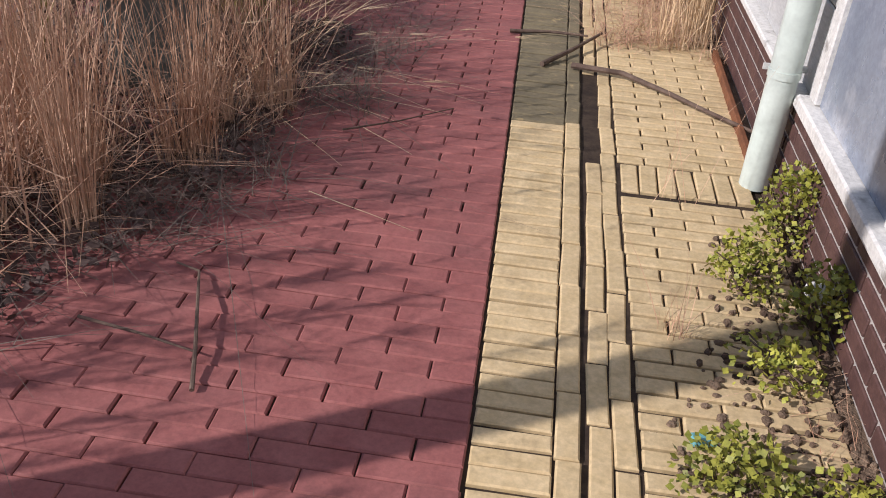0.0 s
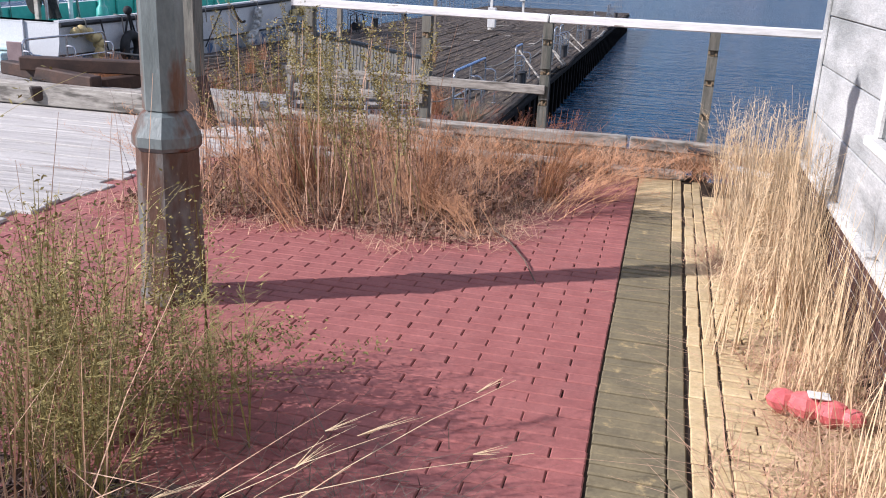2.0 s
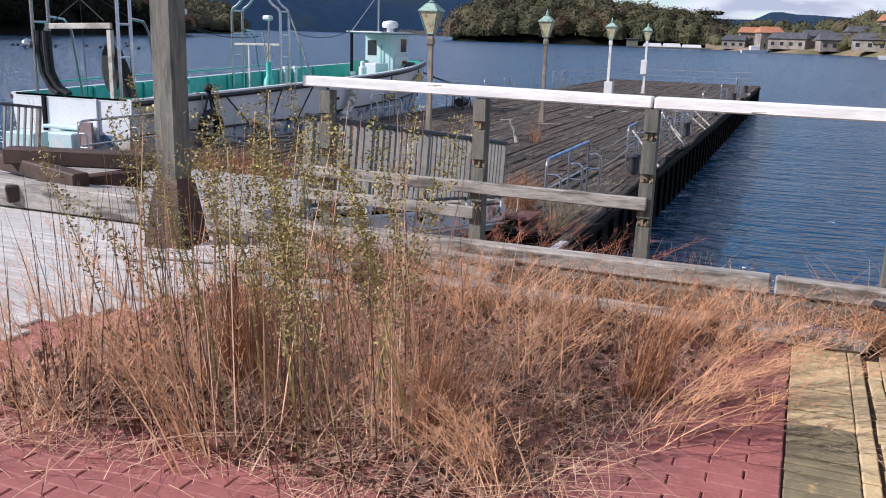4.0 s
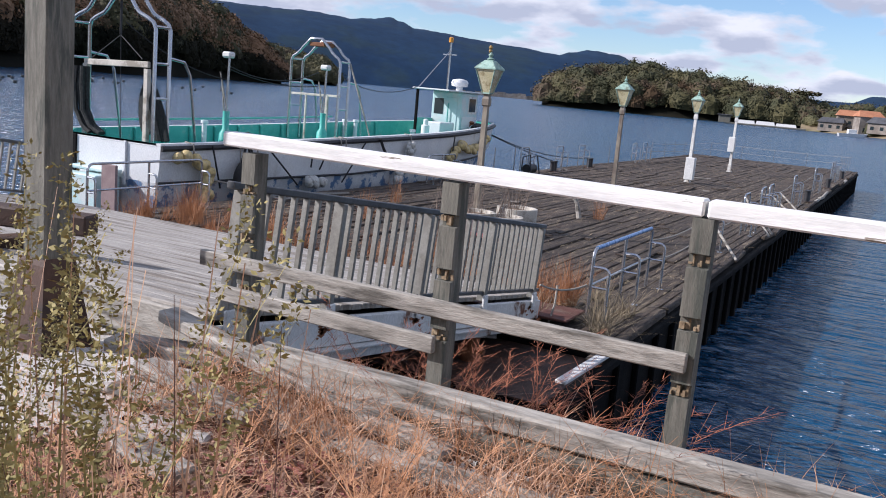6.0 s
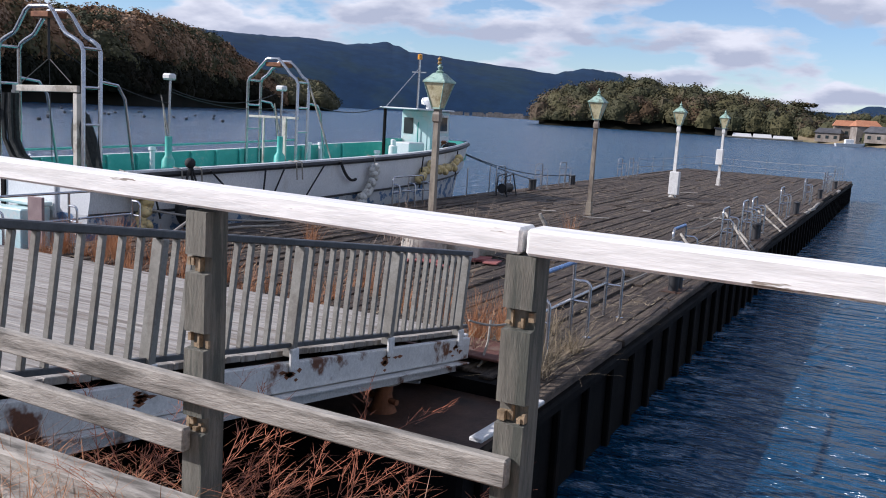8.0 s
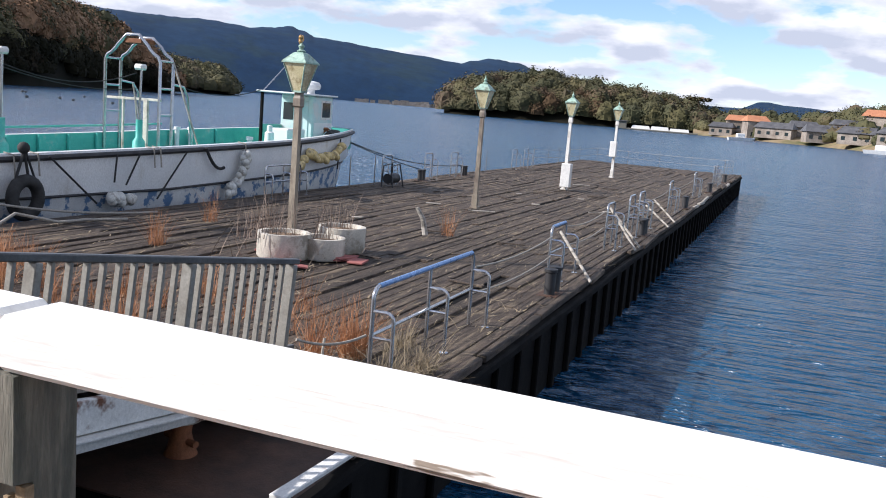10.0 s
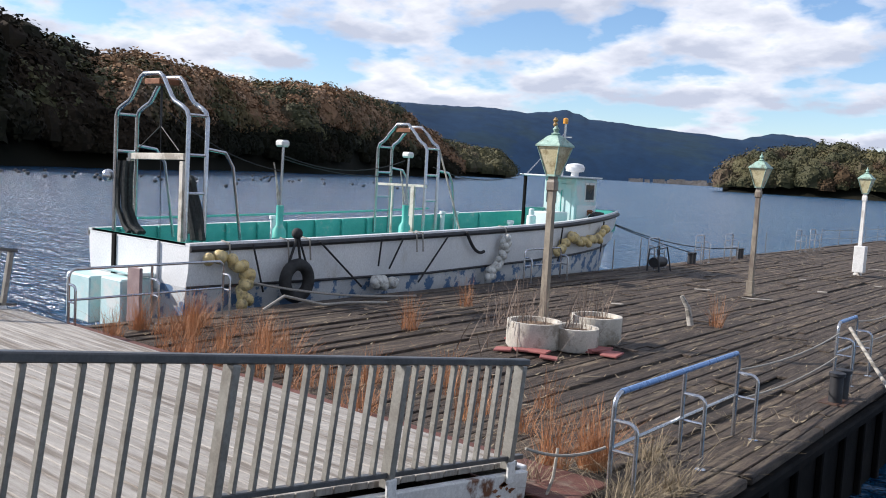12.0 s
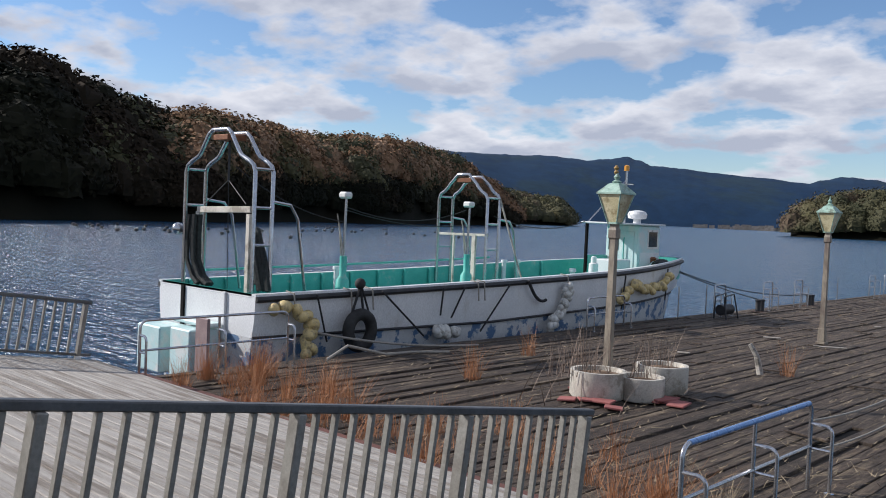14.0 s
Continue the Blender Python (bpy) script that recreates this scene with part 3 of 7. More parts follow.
solid("edging_board", Geo().beam((0.915, 4.93, 0.012), (0.925, 6.15, 0.012), 0.022, 0.045, 0.003), RUST, "rusty edging strip along the bricks", "edging")

# ---- lamp posts on the land ----
def land_post(at, label, height=2.9, k=1.0):
    t = thing("lamp_post", label, "lamp post", at, "lamp posts on the walk", 22.5)
    q = 1 / math.cos(math.pi / 8)
    part("pedestal", Geo().lathe([(0.155 * q * k, 0), (0.155 * q * k, 0.05), (0.145 * q * k, 0.07), (0.135 * q * k, 0.66)], (0, 0, 0), 8), IRONR, t)
    part("collar", Geo().lathe([(0.135 * q * k, 0.662), (0.15 * q * k, 0.68), (0.15 * q * k, 0.72), (0.11 * q * k, 0.80), (0.085 * q * k, 0.82)], (0, 0, 0), 8), IRON, t)
    part("shaft", Geo().lathe([(0.082 * q, 0.822), (0.075 * q, height)], (0, 0, 0), 8), IRON, t)
    part("cap", Geo().lathe([(0.10, height), (0.12, height + 0.03), (0.05, height + 0.09), (0.01, height + 0.14)], (0, 0, 0), 8), IRON, t)
    return t


land_post((-1.86, 7.34, -0.012), "grey-green octagonal iron lamp post streaked with rust", 2.9, 0.86)
land_post((-2.05, 2.255, -0.012), "grey-green octagonal iron lamp post", 2.9, 0.86)
datum["y"] = HARBOUR
# square post with a flared foot on the boards
p = thing("post", "dark square timber post with a flared rusty foot", "post", (-3.69, 11.78, 0.0))
part("shaft", Geo().box((-0.075, -0.075, 0.3), (0.075, 0.075, 3.0), 0.008), POSTWOOD, p)
part("foot", Geo().lathe([(0.21, 0.0), (0.20, 0.04), (0.125, 0.42), (0.11, 0.45)], (0, 0, 0), 4, math.pi / 4), RUSTD, p, "dark rusty flared foot")

# ---- fence at the water's edge ----
FY = 12.14
SPLINT = mat("fresh_broken_wood", (0.20, 0.145, 0.085), (0.36, 0.27, 0.17), 30, 0.9, 0.3)
fence = thing("fence", "weathered timber fence with a peeling white top rail", "fence", (0, FY, 0))
for x, dz in ((-2.80, -0.25), (-1.80, -0.3), (-0.835, -0.3), (0.40, -0.3), (1.55, -0.3)):
    # housings for three lost rails are cut into the front of each post
    prof = [(-0.045, dz)]
    cuts = [z + R.uniform(-0.012, 0.012) for z in (0.40, 0.64, 0.86)]
    for z in cuts:
        prof += [(-0.045, z - 0.026), (-0.018, z - 0.023), (-0.018, z + 0.021), (-0.045, z + 0.026)]
    prof += [(-0.045, 1.015), (0.045, 1.015), (0.045, dz)]
    k = len(prof)
    g = Geo().add([(x + e, y, z) for e in (-0.036, 0.036) for y, z in prof],
                  [tuple(range(k - 1, -1, -1)), tuple(range(k, 2 * k))] + [(i, (i + 1) % k, k + (i + 1) % k, k + i) for i in range(k)])
    po = part("post", g, POSTWOOD, fence)
    for z in cuts:
        g = Geo()
        e = -0.034
        while e < 0.027:
            w = R.uniform(0.006, 0.016)
            if R.random() < 0.8:
                lo, hi = R.choice((-0.020, -0.020, -0.004)), R.choice((0.018, 0.018, 0.002, -0.008))
                g.box((x + e, -0.019 - R.uniform(0.006, 0.022), z + min(lo, hi - 0.006)), (x + e + w - 0.001, -0.017, z + hi))
            e += w
        part("splinter", g, SPLINT, po, "pale broken wood in the notch")["kind"] = "stuff"
part("top_rail", Geo().beam((-2.955, 0.0, 1.066), (-0.838, 0.0, 1.048), 0.09, 0.062, 0.007), RAILW, fence, "peeling white board")
part("top_rail", Geo().beam((-0.826, 0.0, 1.048), (1.75, 0.0, 1.045), 0.09, 0.062, 0.007), RAILW, fence, "peeling white board")
part("mid_rail", Geo().beam((-3.03, -0.062, 0.52), (-0.82, -0.062, 0.51), 0.034, 0.07, 0.005), GREYWOOD, fence, "grey weathered rail")
part("mid_rail", Geo().beam((-2.92, -0.064, 0.375), (-1.80, -0.064, 0.365), 0.034, 0.07, 0.005), GREYWOOD, fence, "broken grey rail")

# timbers along the edge
def timber(a, b, w, h, label, m=None):
    solid("timber", Geo().beam(a, b, w, h, 0.01, R.uniform(-0.05, 0.05)), m or GREYWOOD, label, "timber", "timbers along the edge")


timber((-2.62, 12.02, 0.165), (-0.15, 12.025, 0.17), 0.10, 0.09, "grey edge timber on the brink")
timber((-0.13, 12.025, 0.17), (1.6, 12.03, 0.155), 0.10, 0.09, "grey edge timber on the brink")
timber((-2.6, 12.0, 0.06), (1.6, 12.01, 0.06), 0.14, 0.10, "dark lower edge timber", POSTWOOD)
timber((-3.25, 12.1, 0.20), (-1.55, 11.78, 0.06), 0.11, 0.06, "fallen grey board at the fence foot")
timber((-1.95, 11.66, 0.035), (-0.4, 11.63, 0.035), 0.13, 0.07, "pale grey timber lying in dead grass")
timber((-0.35, 11.62, 0.03), (0.30, 11.66, 0.03), 0.11, 0.06, "broken grey timber end")
timber((-3.1, 11.35, 0.03), (-2.2, 11.12, 0.03), 0.14, 0.05, "short loose grey board")
timber((-3.0, 11.72, 0.10), (-2.3, 11.62, 0.07), 0.13, 0.05, "short loose grey board")

# ---- boarded shore on the left ----
shore = solid("floor", Geo().box((-14, 8.7, -0.07), (-3.3, 11.9, -0.02)), POSTWOOD, "dark joists under the shore boards", "floor", kind="structure")
for i in range(22):
    y = 8.72 + i * 0.145
    x1 = -3.22 + R.uniform(-0.12, 0.06) + max(0, (y - 10.2)) * 0.5
    x0 = -8.2 + R.uniform(-0.5, 0.5)
    part("plank", Geo().box((x0, y, -0.02), (x1, y + 0.14, 0.012 + R.uniform(-0.006, 0.008)), 0.005), PALEDECK, shore)
    part("plank", Geo().box((-14, y, -0.02), (x0 - 0.006, y + 0.14, 0.012 + R.uniform(-0.006, 0.008)), 0.005), PALEDECK, shore)

for k in range(3):     # sill boards between the shore and the gangway
    part("plank", Geo().box((-9.6, 11.905 + k * 0.15, -0.05), (-2.75 - R.uniform(0, 0.3), 12.045 + k * 0.15, 0.005 - 0.012 * k), 0.005), PALEDECK, shore)

# ---- gangway down to the pontoon ----
GX0, GX1, GY0, GY1 = -9.62, -3.07, 12.26, 16.53


def gz(y):
    return 0.818 - (y - 12.4) * 0.1416       # height of the top rail


gang = thing("gangway", "wide sloping gangway of grooved grey boards on white steel beams", "gangway", (0, 0, 0))
i = 0
y = GY0
while y < GY1 - 0.05:
    z = gz(y) - 0.66
    g = Geo().beam((GX0 + R.uniform(-0.02, 0.02), y + 0.06, z), (GX1 - 0.03, y + 0.06, z + R.uniform(-0.003, 0.003)), 0.117, 0.035, 0.004, -0.1407)
    part("plank", g, DECKG, gang)
    y += 0.122
for x in (GX0, -6.3, GX1 + 0.02):
    part("beam", Geo().beam((x, GY0 - 0.05, gz(GY0) - 0.768), (x, GY1, gz(GY1) - 0.768), 0.05, 0.17, 0.006), STEELW, gang, "white steel beam with rust patches")
    part("lower_web", Geo().beam((x - 0.012, GY0 - 0.05, gz(GY0) - 0.912), (x - 0.012, GY1 - 0.15, gz(GY1 - 0.15) - 0.905), 0.016, 0.095, 0.003), STEELW, gang, "white lower web")
    part("flange", Geo().beam((x + 0.02, GY0 - 0.05, gz(GY0) - 0.86), (x + 0.02, GY1 - 0.1, gz(GY1) - 0.86), 0.12, 0.012, 0.002), STEELW, gang, "white steel flange")
part("end_beam", Geo().beam((GX0, GY1 + 0.03, gz(GY1) - 0.74), (GX1, GY1 + 0.03, gz(GY1) - 0.74), 0.07, 0.14, 0.006), STEELW, gang, "white end beam with rust")
part("end_flap", Geo().box((GX0, GY1 + 0.05, DOCK_Z + 0.05), (GX1 + 0.3, GY1 + 0.6, DOCK_Z + 0.075), 0.006), RUSTR, gang, "red-brown rusted flap")


def railing(x, label):
    t = thing("railing", label, "railing", (x, 0, 0), "gangway railings")
    L = GY1 - 0.06 - GY0
    part("top_rail", Geo().beam((0, GY0, gz(GY0)), (0, GY1 - 0.06, gz(GY1 - 0.06)), 0.05, 0.038, 0.006), RAILDK, t, "dark flat top rail")
    part("bottom_rail", Geo().beam((0, GY0, gz(GY0) - 0.585), (0, GY1 - 0.06, gz(GY1 - 0.06) - 0.585), 0.035, 0.028, 0.004), RAILDK, t, "dark bottom rail")
    for k in range(41):
        y = 12.045 + k * 0.1068
        if y < GY0 + 0.01 and k < 2:
            continue
        z = gz(y)
        if k % 10 == 0 or k == 2:
            part("post", Geo().beam((0, y, z - 0.655), (0, y + 0.088, gz(y + 0.088) - 0.021), 0.044, 0.07, 0.005), RAILG, t)
            part("bracket", Geo().box((0.024, y - 0.035, z - 0.73), (0.045, y + 0.035, z - 0.60), 0.005), WHITEP, t, "white bolted bracket")
        else:
            part("bar", Geo().beam((0, y, z - 0.572), (0, y + 0.078, gz(y + 0.078) - 0.02), 0.022, 0.034, 0.003), RAILG, t)
    return t


# rust that has run from the brackets over the white beam
for k in range(1, 5):
    g = Geo()
    for _ in range(11):
        y = 12.045 + k * 1.068 + R.gauss(-0.01, 0.05)
        z = gz(y) - 0.73 - abs(R.gauss(0, 0.04))
        w, h = R.uniform(0.012, 0.045), R.uniform(0.008, 0.022)
        g.add([(GX1 + 0.0475, y - w, z - 0.142 * -w), (GX1 + 0.0475, y, z - h), (GX1 + 0.0475, y + w, z - 0.142 * w), (GX1 + 0.0475, y, z + h * 0.7)], [(0, 1, 2, 3)])
    part("rust_patch", g, RUST, gang, "rust run from a bracket")["kind"] = "stuff"


railing(GX1 + 0.03, "grey slatted aluminium railing with dark top rail")
railing(GX0, "grey slatted aluminium railing with dark top rail")
solid("timber", Geo().beam((-9.6, 12.25, 0.09), (-3.12, 12.25, 0.09), 0.05, 0.19, 0.008), GREYWOOD, "grey sill timber under the gangway head", "timber", "timbers along the edge")
for a, b, w, h in (((-3.45, 11.95, 0.05), (-2.55, 12.2, 0.06), 0.15, 0.07), ((-3.5, 11.75, 0.03), (-2.75, 11.82, 0.05), 0.14, 0.04), ((-2.95, 11.55, 0.03), (-2.1, 11.72, 0.03), 0.12, 0.05), ((-2.5, 11.88, 0.04), (-1.75, 11.62, 0.03), 0.13, 0.06),
                   ((-3.3, 11.3, 0.02), (-2.5, 11.42, 0.03), 0.10, 0.03), ((-2.3, 11.9, 0.13), (-1.5, 12.02, 0.12), 0.12, 0.05), ((-3.6, 11.5, 0.03), (-3.0, 11.6, 0.04), 0.16, 0.035), ((-2.7, 11.28, 0.02), (-2.35, 11.42, 0.03), 0.09, 0.03)):
    timber(a, b, w, h, "loose weathered board lying in dead grass", PALEDECK if h < 0.045 else GREYWOOD)
for k in range(26):
    x, y = R.uniform(-3.7, -2.3), R.uniform(11.3, 12.1)
    a, L = R.uniform(-0.6, 0.9), R.uniform(0.06, 0.22)
    solid("splinter", Geo().beam((x, y, 0.018), (x + L * math.cos(a), y + L * math.sin(a), 0.03), R.uniform(0.02, 0.05), 0.012, 0.002), (PALEDECK, GREYWOOD, POSTWOOD)[k % 3], "small splinter of grey board on the ground", "splinter", "splinters at the fence foot")
# baulks lying at the head of the gangway
for a, b, w in (((-5.95, 12.55, 0.33), (-4.75, 12.95, 0.32), 0.16), ((-6.3, 12.75, 0.25), (-5.0, 12.35, 0.22), 0.13), ((-5.6, 12.2, 0.1), (-4.9, 12.9, 0.20), 0.12)):
    solid("timber", Geo().beam(a, b, w, 0.13, 0.012), RUSTD, "dark rotten baulk at the gangway head", "timber", "loose baulks")

# ---- pontoon ----
DX0, DX1, DY0, DY1 = -9.78, -2.2, 14.9, 55.0
pontoon = thing("pontoon", "long floating pontoon with black steel sides and rotting boards", "pontoon", (0, 0, 0))
part("hull", Geo().box((DX0, DY0, WATER_Z - 0.5), (DX1 - 0.06, DY1, DOCK_Z - 0.16), 0.03), HULLK, pontoon, "black steel hull")
part("end_plate", Geo().box((DX0 + 0.1, DY0 + 0.02, DOCK_Z - 0.158), (DX1 - 0.1, 16.6, DOCK_Z - 0.145)), RUSTD, pontoon, "dark rusty plate")
g = Geo()
part("underlay", Geo().box((DX0 + 0.05, 16.3, DOCK_Z - 0.158), (DX1 - 0.08, DY1 - 0.05, DOCK_Z - 0.035)), HULLK, pontoon)
NEAR_PLANKS, far_planks = [], Geo()
x = DX0 + 0.01
while x < DX1 - 0.16:
    w = R.uniform(0.115, 0.15)
    y = 16.35 + R.uniform(0, 0.12)
    stop = R.uniform(-3.4, 0.0)
    while y < DY1 - 0.06:
        L = R.uniform(2.6, 4.2) + (stop if y < 16.6 else 0)
        y1 = min(DY1 - 0.03, y + max(0.9, L))
        z = DOCK_Z + R.uniform(-0.022, 0.010)
        lo, hi = (x, y, DOCK_Z - 0.034), (min(DX1 - 0.13, x + w - R.uniform(0.003, 0.014)), y1 - R.uniform(0.004, 0.03), z)
        if R.random() > 0.012:
            if y < 24.6 and len(NEAR_PLANKS) < 290:
                NEAR_PLANKS.append((lo, hi))
            else:
                far_planks.box(lo, hi, 0.006)
        y = y1
    x += w
for lo, hi in NEAR_PLANKS:
    part("plank", Geo().box(lo, hi, 0.006), DECKD, pontoon)
part("planks", far_planks, DECKD, pontoon)["kind"] = "stuff"
# splintered rim and side ribs
y = 15.0
while y < DY1 - 0.3:
    L = R.uniform(0.7, 2.4)
    if R.random() < 0.82:
        wb = R.uniform(0.07, 0.12)
        part("rim_board", Geo().beam((DX1 - 0.07 + R.uniform(-0.02, 0.02), y, DOCK_Z + R.uniform(-0.05, 0.0)), (DX1 - 0.07 + R.uniform(-0.02, 0.02), min(DY1, y + L), DOCK_Z + R.uniform(-0.05, 0.0)), wb, 0.07, 0.01, R.uniform(-0.2, 0.2)), DECKD if R.random() < 0.75 else GREYWOOD, pontoon, "splintered rim board")
    y += L + R.uniform(0.01, 0.12)
for i in range(58):
    y = DY0 + 0.2 + i * 0.69
    part("rib", Geo().box((DX1 - 0.062, y, WATER_Z - 0.3), (DX1 + 0.0, y + 0.10, DOCK_Z - 0.10), 0.012), HULLK, pontoon)
part("fender_strake", Geo().beam((DX1 - 0.03, DY0, DOCK_Z - 0.13), (DX1 - 0.03, DY1, DOCK_Z - 0.13), 0.10, 0.10, 0.02), HULLK, pontoon, "black rubbing strake")
part("steel_edge", Geo().beam((DX1 - 0.05, 15.05, DOCK_Z + 0.01), (DX1 - 0.02, 16.05, DOCK_Z + 0.0), 0.09, 0.03, 0.006), STEELW, pontoon, "chipped white steel edge")
part("steel_edge", Geo().beam((-4.35, 15.8, DOCK_Z - 0.13), (-3.3, 16.25, DOCK_Z - 0.11), 0.14, 0.02, 0.006), STEELW, pontoon, "loose pale plate")


def bollard(at, label, r=0.07, h=0.30):
    t = thing("bollard", label, "bollard", at, "bollards on the pontoon")
    for dy in (-0.11, 0.11):
        part("drum", Geo().lathe([(r * 0.95, 0), (r * 0.9, 0.03), (r * 0.9, h - 0.04), (r * 1.12, h - 0.03), (r * 1.12, h)], (0, dy, 0), 16), BOATB, t, smooth=True)
    part("base", Geo().box((-0.12, -0.24, -0.004), (0.12, 0.24, 0.012), 0.003), RUSTD, t)
    return t


for y in (21.2, 27.7, 34.3, 41.0, 47.5):
    bollard((-2.45, y, DOCK_Z), "pair of squat black mooring bollards")
for y in (33.5, 36.8):
    bollard((-9.35, y, DOCK_Z), "pair of rusty mooring bollards")
t = thing("mooring_bitt", "rusty iron mooring bitt with a flat cap", "bollard", (-3.22, 15.55, DOCK_Z - 0.145))
part("stem", Geo().lathe([(0.10, 0), (0.085, 0.03), (0.06, 0.13), (0.07, 0.20)], (0, 0, 0), 16), RUST, t, smooth=True)
part("cap", Geo().lathe([(0.06, 0.201), (0.12, 0.215), (0.12, 0.245), (0.10, 0.255)], (0, 0, 0), 18), CONC, t, "pale worn cap", smooth=True)
part("arm", Geo().tube([(-0.13, 0.03, 0.09), (0.13, -0.03, 0.09)], 0.022, 10), RUST, t, smooth=True)


def arc_rail(y0, y1, h, x=0.0, lean=0.0):
    """A hoop of tube with rounded shoulders, standing along y."""
    r = min(0.09, (y1 - y0) / 2.2)
    pts = [(x, y0, 0)]
    for k in range(5):
        a = math.pi - k * math.pi / 8
        pts.append((x + lean * h, y0 + r + r * math.cos(a), h - r + r * math.sin(a)))
    for k in range(5):
        a = math.pi / 2 - k * math.pi / 8
        pts.append((x + lean * h, y1 - r + r * math.cos(a), h - r + r * math.sin(a)))
    pts.append((x, y1, 0))
    return pts


def cross_hoop(y, w, h):
    """A small hoop across the rail, from the rail's upright outwards."""
    r = 0.06
    pts = [(0.0, y, h)]
    pts.append((w - r, y, h))
    for k in range(1, 5):
        a = math.pi / 2 - k * math.pi / 8
        pts.append((w - r + r * math.cos(a), y, h - r + r * math.sin(a)))
    pts.append((w, y, 0))
    return pts


def ladder_rail(at, length, h, posts, label, blue=False, turn=0, w=0.17):
    t = thing("ladder_rail", label, "handrail", at, "tubular rails on the pontoon", turn)
    part("hoop", Geo().tube(arc_rail(0, length, h), 0.017, 10), CHROME, t, smooth=True)
    if blue:
        part("tape", Geo().tube([(0, 0.09, h + 0.001), (0, length - 0.06, h + 0.001)], 0.0205, 10), BLUET, t, "blue plastic wrap on the top rail", smooth=True)
    part("mid_bar", Geo().tube([(0, 0.0, h * 0.5), (0, length, h * 0.5)], 0.014, 8), CHROME, t, smooth=True)
    for k in range(posts):
        y = length * k / (posts - 1)
        if 0 < k < posts - 1:
            part("upright", Geo().tube([(0, y, 0), (0, y, h)], 0.016, 8), CHROME, t, smooth=True)
        part("side_hoop", Geo().tube(cross_hoop(y, w, h * 0.76), 0.015, 8), CHROME, t, smooth=True)
        part("rung", Geo().tube([(0, y, h * 0.48), (w, y, h * 0.48)], 0.012, 8), CHROME, t, smooth=True)
        part("foot_plate", Geo().lathe([(0.04, 0), (0.04, 0.008)], (w, y, 0), 10), CHROME, t)
    return t


ladder_rail((-2.72, 17.02, DOCK_Z), 2.12, 0.70, 3, "bent stainless tube handrail with blue-wrapped top", True)
ladder_rail((-2.72, 22.0, DOCK_Z), 0.75, 0.66, 2, "short stainless handrail leaning on the pontoon edge", True)
for y in (25.2, 27.2, 28.3, 32.6, 38.0, 44.5, 45.6):
    ladder_rail((-2.66, y, DOCK_Z), 0.55, 0.72, 2, "short stainless boarding rail")
for y in (31.2, 33.9, 35.9, 42.0, 43.5):
    ladder_rail((-9.45, y, DOCK_Z), 0.55, 0.72, 2, "short stainless boarding rail")
ladder_rail((-9.55, 17.02, DOCK_Z), 2.1, 0.70, 3, "grey tubular handrail at the pontoon corner", w=0.15)
ladder_rail((-9.45, 26.0, DOCK_Z), 1.3, 0.62, 3, "grey tubular handrail beside the boat")
# thin stanchions and sagging chains
def stanchion(x, y, h=0.72, lean=0.0):
    solid("stanchion", Geo().tube([(0, 0, 0), (lean, 0.0, h)], 0.014, 8), CHROME, "thin grey steel stanchion", "stanchion", "stanchions round the pontoon", at=pose(x, y, DOCK_Z), smooth=True)


for y in (29.6, 30.9, 39.3, 45.0, 47.2, 49.0, 51.0, 53.0):
    stanchion(-9.5, y)
for x in (-9.0, -7.5, -6.0, -4.5, -3.0):
    stanchion(x, 54.6)
for y in (49.0, 50.5, 52.2, 54.0):
    stanchion(-2.6, y)


def rope(pts, r, label, m=ROPE, name="rope", cat="rope"):
    solid(name, Geo().tube(pts, r, 6), m, label, cat, smooth=True)


def sag(a, b, s, n=9):
    a, b = Vector(a), Vector(b)
    return [a.lerp(b, k / n) - Vector((0, 0, s * 4 * (k / n) * (1 - k / n))) for k in range(n + 1)]


for a, b, z in ((19.2, 22.0, 0.3), (19.2, 22.0, 0.55), (22.8, 25.2, 0.35), (22.8, 25.2, 0.6), (28.9, 32.6, 0.5), (33.2, 38.0, 0.5)):
    rope(sag((-2.72, a, DOCK_Z + z), (-2.70, b, DOCK_Z + z), 0.06), 0.008, "slack grey mooring line along the edge")
for z in (0.35, 0.66):
    rope(sag((-9.5, 45.0, DOCK_Z + z), (-9.0, 54.6, DOCK_Z + z), 0.05), 0.006, "thin grey wire between stanchions")
    rope(sag((-9.0, 54.6, DOCK_Z + z), (-2.6, 54.0, DOCK_Z + z), 0.05), 0.006, "thin grey wire between stanchions")
# slanting poles over the edge
for y, L in ((22.3, 0.9), (25.6, 1.0), (26.0, 0.8), (29.5, 0.6), (30.5, 0.7)):
    solid("pole", Geo().tube([(-2.75, y + 0.3, DOCK_Z + 0.60 * L), (-2.2, y - 0.15, DOCK_Z + 0.02)], 0.02, 8), GREYWOOD, "thin grey pole slanting over the pontoon edge", "pole", "slanting poles")
rope(sag((-3.03, 16.5, -0.30), (-2.75, 17.0, -0.33), 0.05), 0.010, "knotted pale rope tied to the railing")
rope([(-2.95, 16.75, -0.33), (-2.94, 16.7, -0.5), (-2.95, 16.62, -0.66), (-3.0, 16.52, -0.80), (-3.12, 16.5, -0.815)], 0.010, "hanging pale rope end")


